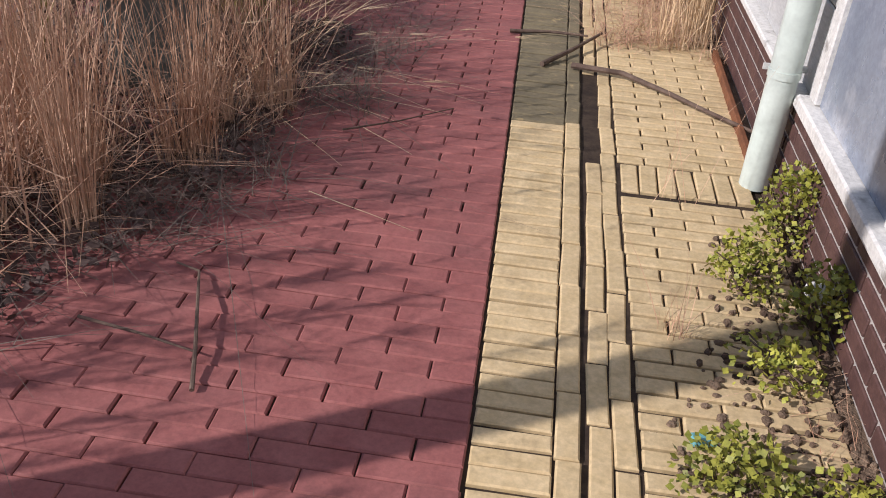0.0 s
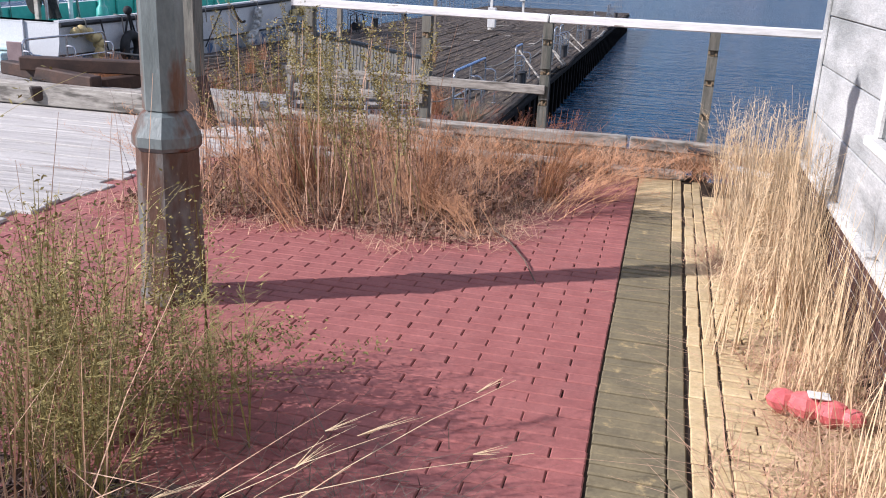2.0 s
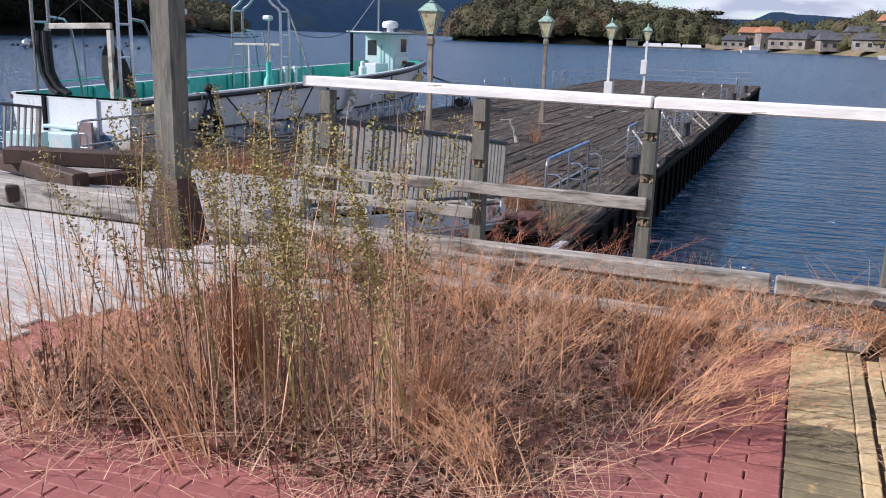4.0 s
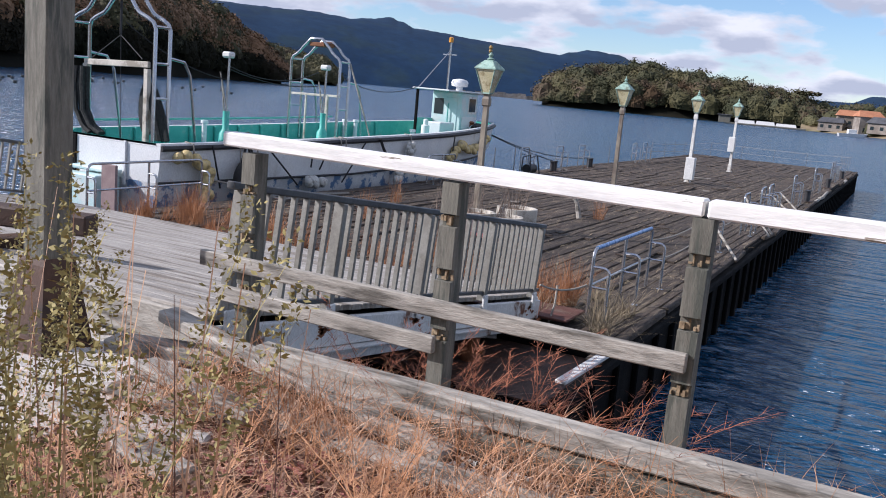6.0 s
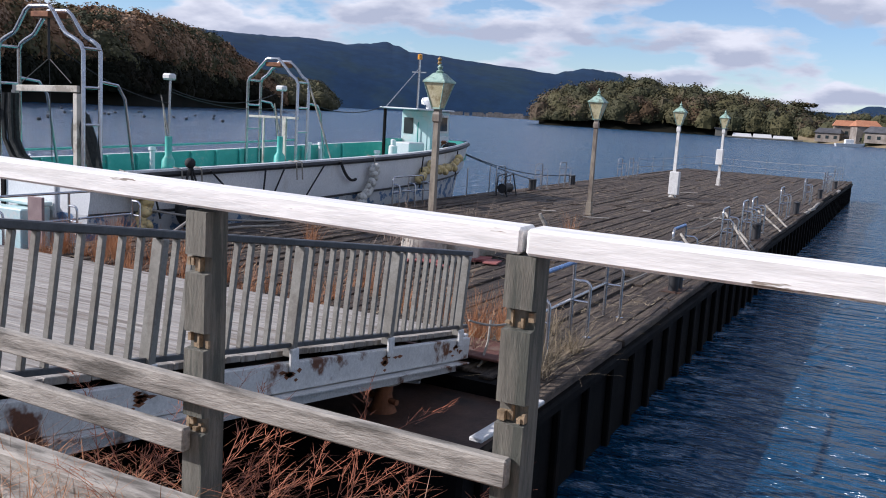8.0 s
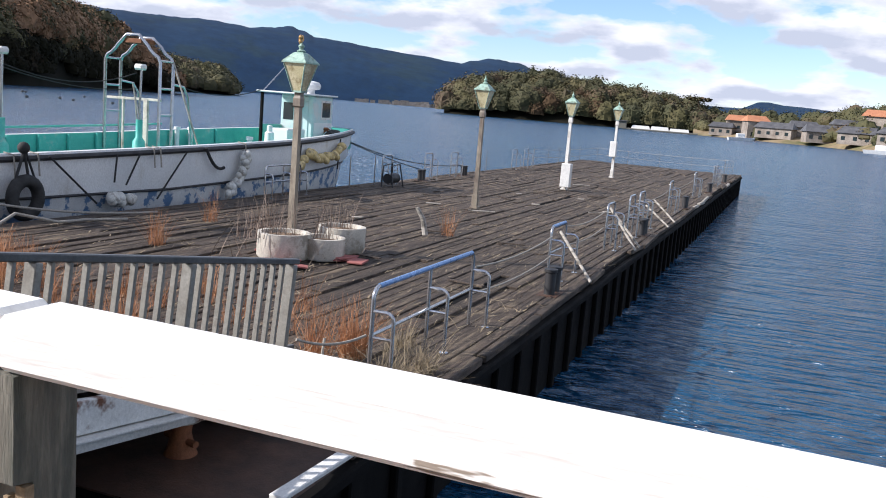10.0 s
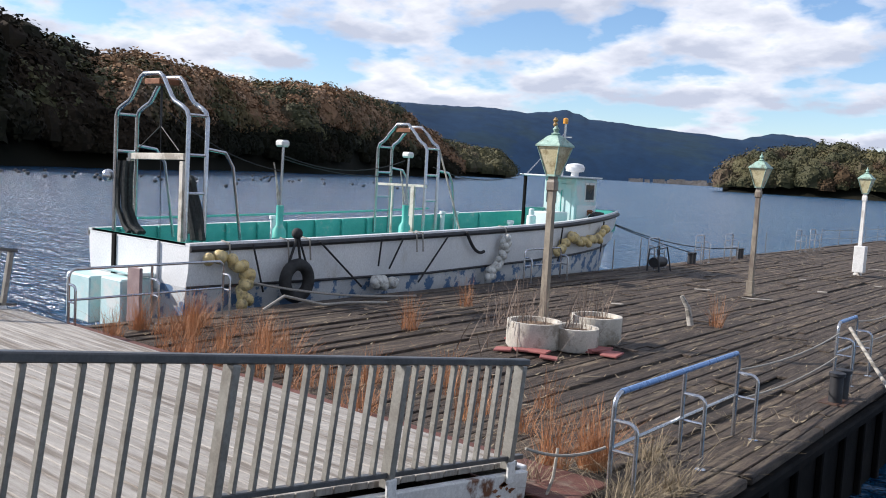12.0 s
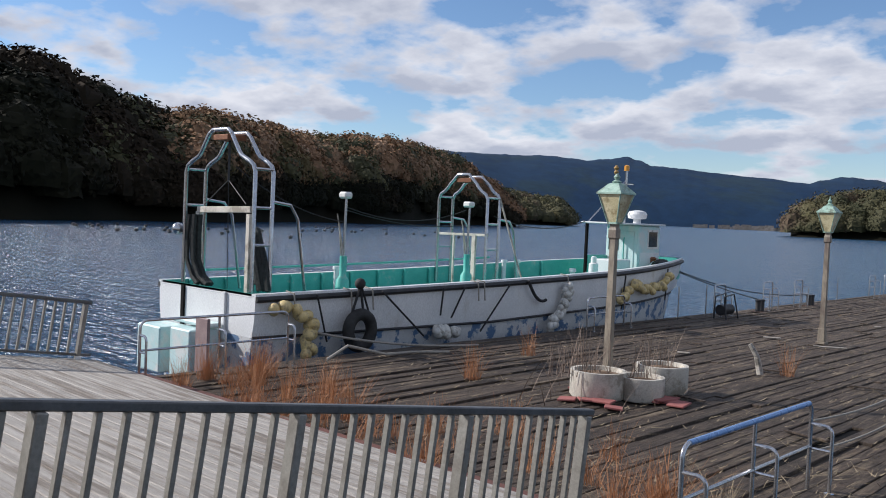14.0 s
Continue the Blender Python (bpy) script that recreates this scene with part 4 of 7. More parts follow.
# street lamps on the pontoon
def dock_lamp(at, pole, label, yaw=0):
    t = thing("street_lamp", label, "street lamp", at, "lamps along the pontoon", yaw)
    t.matrix_basis = t.matrix_basis @ Matrix.Diagonal((1, 1, 0.953, 1))
    part("plinth", Geo().box((-0.085, -0.085, 0), (0.085, 0.085, 0.05), 0.006).box((-0.06, -0.06, 0.05), (0.06, 0.06, 0.30), 0.006), pole, t)
    part("pole", Geo().lathe([(0.062, 0.30), (0.052, 1.95)], (0, 0, 0), 4, math.pi / 4), pole, t)
    part("neck", Geo().lathe([(0.055, 1.95), (0.075, 1.97), (0.075, 2.07), (0.06, 2.10), (0.06, 2.16)], (0, 0, 0), 4, math.pi / 4), pole, t)
    lan = part("lantern", Geo().lathe([(0.085, 2.16), (0.215, 2.52), (0.22, 2.525)], (0, 0, 0), 4, math.pi / 4), LGLASS, t, "yellowed glass lantern")
    for k in range(4):
        a = math.pi / 4 + k * math.pi / 2
        part("bar", Geo().tube([(0.087 * math.cos(a), 0.087 * math.sin(a), 2.16), (0.218 * math.cos(a), 0.218 * math.sin(a), 2.522)], 0.009, 6), VERD, lan)
    part("bottom_rim", Geo().lathe([(0.095, 2.145), (0.095, 2.17)], (0, 0, 0), 4, math.pi / 4), VERD, lan)
    ro = part("roof", Geo().lathe([(0.245, 2.525), (0.245, 2.545), (0.10, 2.66), (0.05, 2.675)], (0, 0, 0), 4, math.pi / 4), VERD, t, "verdigris green pyramid cap")
    part("finial", Geo().lathe([(0.05, 2.676), (0.06, 2.69), (0.025, 2.71), (0.03, 2.73), (0.042, 2.75), (0.02, 2.78), (0.012, 2.80), (0.004, 2.85)], (0, 0, 0), 10), VERD, ro, smooth=True)
    return t


t = dock_lamp((-6.0, 21.32, DOCK_Z), LPOLE, "four-sided lantern on a brown pole among planters")
part("ornament", Geo().lathe([(0.015, 2.78), (0.032, 2.81), (0.018, 2.835), (0.034, 2.865), (0.01, 2.90)], (-0.015, 0, 0), 8), mat("tarnished_gilt", (0.22, 0.14, 0.05), (0.45, 0.27, 0.08), 30, 0.5, 0.2), t, "tarnished orange ornament", smooth=True)
dock_lamp((-6.05, 28.6, DOCK_Z), LPOLE, "four-sided lantern on a brown pole")
dock_lamp((-5.93, 35.7, DOCK_Z), LPOLEW, "four-sided lantern on a white pole with a box")
dock_lamp((-6.05, 43.2, DOCK_Z), LPOLEW, "four-sided lantern on a white pole")
solid("switch_box", Geo().box((-5.98, 35.36, DOCK_Z + 0.1), (-5.72, 35.60, DOCK_Z + 0.75), 0.012), WHITEP, "white electrical box strapped to the lamp pole", "box")
solid("switch_box", Geo().box((-6.18, 42.95, DOCK_Z + 0.75), (-5.95, 43.12, DOCK_Z + 1.3), 0.012), WHITEP, "small white box fixed to the lamp pole", "box")


def planter(at, r, h):
    t = thing("planter", "round pale concrete planter with dead stems", "planter", at, "planters round the lamp")
    part("pot", Geo().lathe([(r * 0.93, 0), (r, 0.03), (r, h), (r - 0.045, h), (r - 0.05, h - 0.05)], (0, 0, 0), 28), CONC, t, smooth=True)
    part("earth", Geo().lathe([(r - 0.052, h - 0.10), (r - 0.052, h - 0.05), (0.02, h - 0.03)], (0, 0, 0), 20), SOIL, t)


planter((-5.83, 20.86, DOCK_Z), 0.33, 0.32)
planter((-5.45, 21.18, DOCK_Z), 0.28, 0.27)
planter((-5.52, 21.80, DOCK_Z), 0.32, 0.34)
for k in range(16):
    a, q = R.uniform(0, 6.28), R.uniform(0.35, 0.95)
    solid("paving_scrap", Geo().box((-0.14, -0.1, 0), (0.14, 0.1, 0.025), 0.006), RED, "broken red paving slab on the pontoon", "slab", "broken red slabs",
          at=pose(-5.65 + q * math.cos(a) * 0.9, 20.9 + q * math.sin(a) * 0.75, DOCK_Z + 0.004 + 0.002 * k, R.uniform(-6, 6), R.uniform(-6, 6), R.uniform(0, 180)))
for k in range(30):
    x, y = R.uniform(-8.5, -3.0), R.uniform(19.5, 40)
    L = R.uniform(0.12, 0.55)
    a = R.uniform(-0.5, 0.5)
    solid("plank_scrap", Geo().beam((x, y, DOCK_Z + 0.022), (x + L * math.cos(a), y + L * math.sin(a), DOCK_Z + 0.03), 0.06, 0.02, 0.004), GREYWOOD if k % 3 == 0 else DECKD, "loose broken board on the pontoon", "board", "loose boards")
solid("post_stub", Geo().tube([(-5.3, 24.2, DOCK_Z), (-5.36, 24.2, DOCK_Z + 0.25), (-5.45, 24.15, DOCK_Z + 0.42)], 0.05, 7, 0.03), GREYWOOD, "bleached broken post stub on the pontoon", "post")

# ---- fishing boat ----
BY0, BY1, BH = 19.35, 31.35, 1.40
boat = thing("fishing_boat", "old white fishing boat with teal deck moored at the pontoon", "boat", (0, 0, 0))


def half(s):
    return BH * (0.96 + 0.04 * min(1, s * 6)) if s < 0.62 else BH * max(0.16, math.cos((s - 0.62) / 0.38 * 1.36) ** 0.72)


def sheer(s):
    return 0.10 + 0.30 * s + 0.17 * s ** 3


def bx(s):
    """The centre line: the boat lies a little askew, its bow nearer the pontoon."""
    return -11.98 + s + 0.4 * max(0, s - 0.7)


def sx(y):
    """The outer face of the side that lies along the pontoon."""
    s = min(1, max(0, (y - BY0) / (BY1 - BY0)))
    return bx(s) + half(s) + 0.04


NS = 30
ST = [i / NS for i in range(NS + 1)]


def hull_strip(levels, inset=0.0):
    """Skin between rings of stations; each level gives (half-breadth factor, height)."""
    g = Geo()
    for side in (-1, 1):
        vs, fs = [], []
        for s in ST:
            y = BY0 + (BY1 - BY0) * s
            for k, (kb, zz, rake) in enumerate(levels(s)):
                vs.append((bx(s) + side * half(s) * kb, y + rake * max(0, s - 0.75) * 4, zz))
        m = len(levels(0))
        for i in range(NS):
            for k in range(m - 1):
                q = (i * m + k, (i + 1) * m + k, (i + 1) * m + k + 1, i * m + k + 1)
                fs.append(q if side > 0 else q[::-1])
        g.add(vs, fs)
        # stem and transom closing strips
    m = len(levels(0))
    for s, flip in ((0.0, True), (1.0, False)):
        y = BY0 + (BY1 - BY0) * s + (inset if flip else -inset)
        vs = []
        for kb, zz, rake in levels(s):
            yy = y + rake * max(0, s - 0.75) * 4
            vs += [(bx(s) - half(s) * kb, yy, zz), (bx(s) + half(s) * kb, yy, zz)]
        fs = [(2 * k, 2 * k + 1, 2 * k + 3, 2 * k + 2) if flip else (2 * k + 1, 2 * k, 2 * k + 2, 2 * k + 3) for k in range(m - 1)]
        g.add(vs, fs)
    return g


STR = -0.50
part("upper_hull", hull_strip(lambda s: [(1.0, sheer(s) - 0.0, 0.0), (0.985, sheer(s) * 0.4 + STR * 0.6, -0.2), (0.95, STR + 0.03 * s + 0.45 * max(0, s - 0.4), -0.45)]), BOATW, boat, "white painted sides", smooth=True)
part("bottom", hull_strip(lambda s: [(0.952, STR + 0.03 * s + 0.45 * max(0, s - 0.4), -0.45), (0.90, -1.0, -0.7), (0.74, WATER_Z - 0.25, -0.9)]), BOATSCAB, boat, "peeling blue and white lower hull", smooth=True)


def side_tube(z_of, kb, r, mat_, name, label="", sides=(-1, 1), rake=0.0, s0=0.0, s1=1.0):
    for side in sides:
        pts = [(bx(s) + side * (half(s) * kb + 0.015), BY0 + (BY1 - BY0) * s + rake * max(0, s - 0.75) * 4, z_of(s)) for s in ST if s0 <= s <= s1]
        part(name, Geo().tube(pts, r, 8), mat_, boat, label, smooth=True)


side_tube(lambda s: sheer(s) - 0.045, 1.0, 0.045, BOATB, "rubbing_strake", "black rubber strake")
side_tube(lambda s: STR + 0.03 * s + 0.45 * max(0, s - 0.4), 0.953, 0.022, BOATB, "boot_stripe", "thin black stripe", rake=-0.45)
part("cap_rail", hull_strip(lambda s: [(1.01, sheer(s), 0.0), (1.01, sheer(s) + 0.035, 0.0), (0.93, sheer(s) + 0.035, 0.0), (0.93, sheer(s) - 0.02, 0.0)], -0.004), BOATW, boat, "white cap rail")
part("bulwark", hull_strip(lambda s: [(0.928, sheer(s) + 0.03, 0.0), (0.925, sheer(s) - 0.45, 0.0)], 0.05), TEAL, boat, "faded teal inner bulwark")
for side in (-1, 1):
    for i in range(14):
        s = 0.04 + i * 0.055
        y = BY0 + (BY1 - BY0) * s
        x = bx(s) + side * half(s) * 0.90
        part("bulwark_rib", Geo().box((x - 0.025, y - 0.03, sheer(s) - 0.44), (x + 0.025, y + 0.03, sheer(s) + 0.02), 0.006), TEAL, boat)
g = Geo()
vs, fs = [], []
for s in ST:
    y = BY0 + (BY1 - BY0) * s
    vs += [(bx(s) - half(s) * 0.93, y, sheer(s) - 0.40), (bx(s) + half(s) * 0.93, y, sheer(s) - 0.40)]
fs = [(2 * i, 2 * i + 1, 2 * i + 3, 2 * i + 2) for i in range(NS)]
part("deck", g.add(vs, fs), TEAL, boat, "teal deck")
# higher far bulwark seen over the near rail
side_tube(lambda s: sheer(s) + 0.16, 0.97, 0.02, TEAL, "upper_rail", "teal upper rail", sides=(-1,), s0=0.05, s1=0.66)

# transom details
part("transom_post", Geo().box((-12.62, BY0 - 0.03, -0.9), (-12.52, BY0 + 0.0, 0.11), 0.008), HULLK, boat)
part("transom_post", Geo().box((-11.42, BY0 - 0.04, -0.6), (-11.36, BY0 - 0.003, 0.11), 0.008), BOATW, boat)
for x0, x1, z1 in ((-12.98, -12.3, -0.50), (-12.0, -11.45, -0.45)):
    part("stern_block", Geo().box((x0, BY0 - 0.55, -1.2), (x1, BY0 - 0.045, z1), 0.02), AQUA, boat, "pale aqua stern step")
part("stern_shelf", Geo().box((-12.36, BY0 - 0.30, -0.42), (-11.4, BY0 - 0.045, -0.36), 0.015), AQUA, boat, "pale aqua stern shelf")
part("rudder_plate", Geo().box((-11.38, BY0 - 0.5, -1.2), (-11.06, BY0 - 0.45, -0.24), 0.01), mat("pinkish_primer", (0.22, 0.15, 0.15), (0.30, 0.22, 0.21), 5, 0.7, 0.2), boat, "dull pink primed plate")


def gantry(yc, cx, hw, zt, zs, name, label, depth):
    gp = part(name, Geo().box((cx - 0.2, yc - depth, zt - 0.16), (cx + 0.2, yc + depth, zt - 0.07), 0.01), RUST, boat, label)
    for dy, dz, k in ((-depth, 0.0, 1.0), (depth, -0.03, 0.97)):
        w = hw * k
        pts = [(cx - w, yc + dy, 0.0), (cx - w, yc + dy, zs - 0.14), (cx - w + 0.05, yc + dy, zs - 0.04), (cx - w + 0.16, yc + dy, zs + 0.02),
               (cx - w * 0.62, yc + dy, zs + 0.10), (cx - w * 0.55, yc + dy, zs + 0.16), (cx - w * 0.32, yc + dy, zt + dz - 0.06), (cx - w * 0.22, yc + dy, zt + dz),
               (cx + w * 0.22, yc + dy, zt + dz), (cx + w * 0.32, yc + dy, zt + dz - 0.06), (cx + w * 0.55, yc + dy, zs + 0.16), (cx + w * 0.62, yc + dy, zs + 0.10),
               (cx + w - 0.16, yc + dy, zs + 0.02), (cx + w - 0.05, yc + dy, zs - 0.04), (cx + w, yc + dy, zs - 0.14), (cx + w, yc + dy, 0.0)]
        part("hoop", Geo().tube(pts, 0.033, 10), CHROME, gp, "stainless tube hoop", smooth=True)
    for q in (-1, 1):
        for z in (zs * 0.45, zs * 0.72, zs):
            part("tie", Geo().tube([(cx + q * hw, yc - depth, z - 0.1), (cx + q * hw * 0.97, yc + depth, z - 0.1)], 0.022, 8), CHROME, gp, smooth=True)
        part("brace", Geo().tube([(cx + q * hw * 0.97, yc + depth, zs * 0.72), (cx + q * hw * 0.95, yc + depth + 0.35, zs * 0.70), (cx + q * hw * 0.94, yc + depth + 0.5, zs * 0.6), (cx + q * hw * 0.94, yc + depth + 0.7, 0.0)], 0.024, 8), CHROME, gp, smooth=True)
    return gp


gantry(19.68, -11.93, 0.95, 2.54, 2.04, "stern_gantry", "rusty head block on the stern gantry", 0.17)
gantry(25.5, -12.1, 0.66, 2.22, 1.86, "mid_gantry", "rusty head block on the middle gantry", 0.20)
part("cross_beam", Geo().beam((-12.72, 19.65, 1.30), (-11.24, 19.65, 1.34), 0.06, 0.10, 0.008), CONC, boat, "cream painted cross beam")
for x in (-12.69, -11.28):
    part("frame_post", Geo().box((x - 0.045, 19.61, -0.1), (x + 0.045, 19.69, 1.27), 0.006), CONC, boat, "cream painted frame post")
part("mid_frame", Geo().beam((-12.7, 25.3, 1.0), (-11.4, 25.3, 1.02), 0.04, 0.05, 0.006).beam((-12.3, 25.3, 0.0), (-12.3, 25.3, 1.0), 0.04, 0.04, 0.005).beam((-11.75, 25.3, 0.0), (-11.75, 25.3, 1.0), 0.05, 0.10, 0.005), CONC, boat, "cream inner frame")


def bundle(pts, r, n, name, label):
    g = Geo()
    for k in range(n):
        o = Vector((R.uniform(-r, r), R.uniform(-r, r), 0))
        g.tube([Vector(p) + o + Vector((R.uniform(-0.02, 0.02), R.uniform(-0.02, 0.02), 0)) for p in pts], r * 0.5, 6)
    return part(name, g, NET, boat, label, smooth=True)


bundle([(-12.74, 19.6, 1.22), (-12.72, 19.57, 0.9), (-12.66, 19.55, 0.5), (-12.5, 19.55, 0.25), (-12.3, 19.55, 0.14)], 0.08, 7, "net_roll", "dark net draped on the frame post")
bundle([(-11.3, 19.8, 0.95), (-11.15, 19.8, 0.6), (-11.0, 19.8, 0.14)], 0.10, 7, "net_roll", "dark net draped on the frame post")
part("net_drum", Geo().lathe([(0.02, -0.03), (0.36, -0.03), (0.36, 0.03), (0.02, 0.03)], (0, 0, 0), 24, 0, 0.5, 1.25), NET, boat, "dark oval net drum").matrix_basis = pose(-11.62, 20.0, 0.62, 90, 0, 0)
part("hook_chain", Geo().tube([(-11.93, 19.68, 2.42), (-11.93, 19.68, 1.78)], 0.02, 6).tube([(-11.93, 19.68, 1.78), (-12.55, 19.65, 1.38)], 0.008, 5).tube([(-11.93, 19.68, 1.78), (-11.4, 19.65, 1.42)], 0.008, 5).tube([(-11.93, 19.68, 1.78), (-11.9, 19.7, 0.0)], 0.006, 5), BOATB, boat, "dark lifting chain")
part("side_lamp", Geo().ball((-12.98, 19.45, 0.98), 0.10, 12), CHROME, boat, "round chrome lamp", smooth=True)


def light_mast(x, y, z, label):
    b = part("light_mast", Geo().lathe([(0.13, -0.2), (0.11, 0.25), (0.06, 0.33), (0.06, 0.65)], (x, y, 0.0), 10), TEAL, boat, label, smooth=True)
    part("pole", Geo().tube([(x, y, 0.65), (x + 0.02, y, z)], 0.022, 8), CHROME, b, smooth=True)
    part("stay", Geo().tube([(x - 0.05, y, 0.6), (x - 0.10, y - 0.03, z - 0.4)], 0.014, 6).tube([(x + 0.02, y, 0.6), (x - 0.12, y - 0.06, z - 0.25)], 0.012, 6), GREYWOOD, b)
    part("floodlight", Geo().box((x - 0.10, y - 0.08, z), (x + 0.10, y + 0.08, z + 0.11), 0.03), WHITEP, b, "white floodlight")


light_mast(-11.1, 21.35, 1.58, "teal mast foot carrying a floodlight")
light_mast(-11.35, 24.65, 1.55, "teal mast foot carrying a floodlight")

# wheelhouse
wh = part("wheelhouse", Geo().box((-11.5, 29.7, -0.1), (-10.62, 30.65, 1.34), 0.03), AQUA, boat, "pale aqua wheelhouse")
part("roof", Geo().box((-11.6, 28.78, 1.343), (-10.54, 30.75, 1.385), 0.015), BOATW, wh, "white roof edge")
part("side_panel", Geo().box((-11.5, 28.9, -0.1), (-11.44, 29.695, 0.62), 0.01), TEAL, wh)
part("awning_post", Geo().box((-11.5, 28.82, 0.0), (-11.44, 28.88, 1.34), 0.005), HULLK, wh, "dark awning post")
part("engine_box", Geo().box((-11.15, 28.75, -0.1), (-10.68, 29.5, 0.56), 0.025), BOATW, wh, "white engine casing")
part("bow_panel", Geo().box((-10.618, 29.75, -0.1), (-10.60, 30.6, 0.72), 0.004), BOATW, wh, "white lower side panel")
part("window", Geo().box((-10.622, 30.12, 0.85), (-10.606, 30.5, 1.2), 0.01), GLASSD, wh, "dark side window")
part("window_frame", Geo().box((-10.621, 30.07, 0.80), (-10.612, 30.55, 1.25), 0.004), TRIMW, wh, "white window surround")
part("window", Geo().box((-11.42, 29.688, 0.75), (-11.15, 29.702, 1.15), 0.01), GLASSD, wh, "dark aft window")
part("door", Geo().box((-11.08, 29.685, 0.0), (-10.74, 29.702, 1.2), 0.01), AQUA, wh, "pale aqua door")
part("grab_rail", Geo().tube([(-10.98, 29.66, 0.55), (-10.98, 29.64, 0.62), (-10.98, 29.64, 0.98), (-10.98, 29.66, 1.05)], 0.014, 6), TEAL, wh, smooth=True)
part("radar", Geo().lathe([(0.09, 1.385), (0.09, 1.48), (0.21, 1.50), (0.23, 1.59), (0.19, 1.66), (0.05, 1.69)], (-10.95, 30.13, 0), 18), BOATW, wh, "white radar dome", smooth=True)
part("mast", Geo().tube([(-11.4, 30.3, 1.3), (-11.4, 30.3, 2.62)], 0.03, 8).tube([(-11.4, 30.3, 2.4), (-11.55, 29.0, 1.38)], 0.012, 6), CHROME, wh, smooth=True)
part("mast_lamp", Geo().lathe([(0.06, 2.62), (0.06, 2.74), (0.02, 2.76)], (-11.4, 30.3, 0), 10), mat("orange_lamp", (0.6, 0.25, 0.02), (0.7, 0.32, 0.04), 8, 0.4, 0), wh, "orange mast lamp", smooth=True)
part("mast_yard", Geo().beam((-11.6, 30.3, 2.3), (-11.2, 30.3, 2.3), 0.03, 0.03), CHROME, wh)
for x, y, z in ((-12.75, 22.6, -0.08), (-12.5, 27.2, 0.02), (-12.45, 27.6, 0.02), (-10.25, 26.6, 0.0)):
    part("bitt", Geo().lathe([(0.05, z), (0.05, z + 0.36), (0.075, z + 0.37), (0.07, z + 0.43)], (x, y, 0), 10), BOATW, boat, "white deck bitt", smooth=True)
part("vent", Geo().lathe([(0.11, 0.0), (0.10, 0.48), (0.06, 0.50), (0.06, 0.62), (0.03, 0.64)], (-10.75, 28.1, 0), 12), BOATW, boat, "white deck ventilator", smooth=True)
part("mooring_post", Geo().lathe([(0.09, 0.1), (0.08, 0.56), (0.11, 0.58), (0.06, 0.62)], (-10.6, 30.3, 0), 12), RUST, boat, smooth=True)
part("bow_rail", Geo().tube([(-10.5, 30.0, 0.42), (-10.6, 30.6, 0.64), (-10.88, 31.0, 0.68), (-11.3, 30.5, 0.64)], 0.02, 8), AQUA, boat, smooth=True)
bundle([(-10.38, 30.2, 0.46), (-10.5, 30.6, 0.52), (-10.75, 30.85, 0.52)], 0.10, 6, "rope_heap", "black rope heap on the bow")

# things hung on the side
t = thing("tyre_fender", "black rubber tyre hung from black ropes", "tyre", (sx(21.05) + 0.12, 21.05, -0.45))
ring = []
for k in range(28):
    a = 2 * math.pi * k / 28
    ring.append((0, 0.235 * math.cos(a), 0.25 * math.sin(a)))
part("tyre", Geo().tube(ring, 0.095, 12, closed=True), RUBBER, t, smooth=True)
part("rope", Geo().tube([(0, 0.05, 0.3), (-0.03, 0.0, 0.68)], 0.022, 6).tube([(0, -0.28, 0.0), (-0.03, 0.0, 0.68)], 0.022, 6).tube([(0, 0.28, 0.0), (-0.03, 0.03, 0.66)], 0.018, 6), ROPEK, t, smooth=True)
part("knot", Geo().ball((-0.04, 0.0, 0.72), 0.09, 10), ROPEK, t, smooth=True)


def floats(path, n, r, m, label, group):
    for k in range(n):
        f = k / max(1, n - 1) * (len(path) - 1)
        i = min(int(f), len(path) - 2)
        p = Vector(path[i]).lerp(Vector(path[i + 1]), f - i)
        p.x += sx(p.y)
        p += Vector((R.uniform(0, 0.10), R.uniform(-0.07, 0.07), R.uniform(-0.05, 0.05)))
        solid("float", Geo().lathe([(r * 0.3, -r * 1.25), (r * 0.8, -r * 0.9), (r, -r * 0.3), (r, r * 0.3), (r * 0.8, r * 0.9), (r * 0.3, r * 1.25)], (0, 0, 0), 10), m, label, "float", group,
              at=pose(*p, R.uniform(-60, 60), R.uniform(-60, 60), R.uniform(0, 90)), smooth=True)


floats([(0.05, 19.6, -0.05), (0.05, 19.9, -0.12), (0.06, 20.18, -0.25), (0.08, 20.16, -0.5), (0.08, 20.1, -0.78)], 18, 0.086, FLOATY, "ochre plastic net float on a string", "string of ochre floats")
floats([(0.05, 25.95, 0.12), (0.05, 25.95, -0.12), (0.05, 25.75, -0.40), (0.05, 25.5, -0.66)], 26, 0.07, FLOATW, "white plastic net float on a string", "string of white floats")
floats([(0.03, 22.6, -0.58), (0.03, 23.1, -0.60)], 11, 0.08, FLOATW, "white plastic net float on a string", "string of white floats")
floats([(0.03, 30.0, 0.28), (0.03, 29.5, 0.0), (0.03, 28.7, -0.02), (0.03, 28.2, 0.10), (0.04, 27.8, -0.22)], 34, 0.08, FLOATY, "ochre plastic net float on a string", "string of ochre floats")
for a, b, z0, z1 in ((21.5, 22.4, 0.14, -0.62), (24.4, 23.7, 0.18, -0.62), (23.3, 23.0, 0.17, -0.35), (20.3, 20.5, 0.12, -0.6), (27.9, 27.8, 0.3, -0.4), (22.8, 22.75, 0.16, -0.3), (29.9, 29.8, 0.4, -0.3)):
    rope([(sx(a) + 0.06, a, z0), (sx(b) + 0.06, b, z1)], 0.016, "rope hanging down the boat's side", ROPEK)
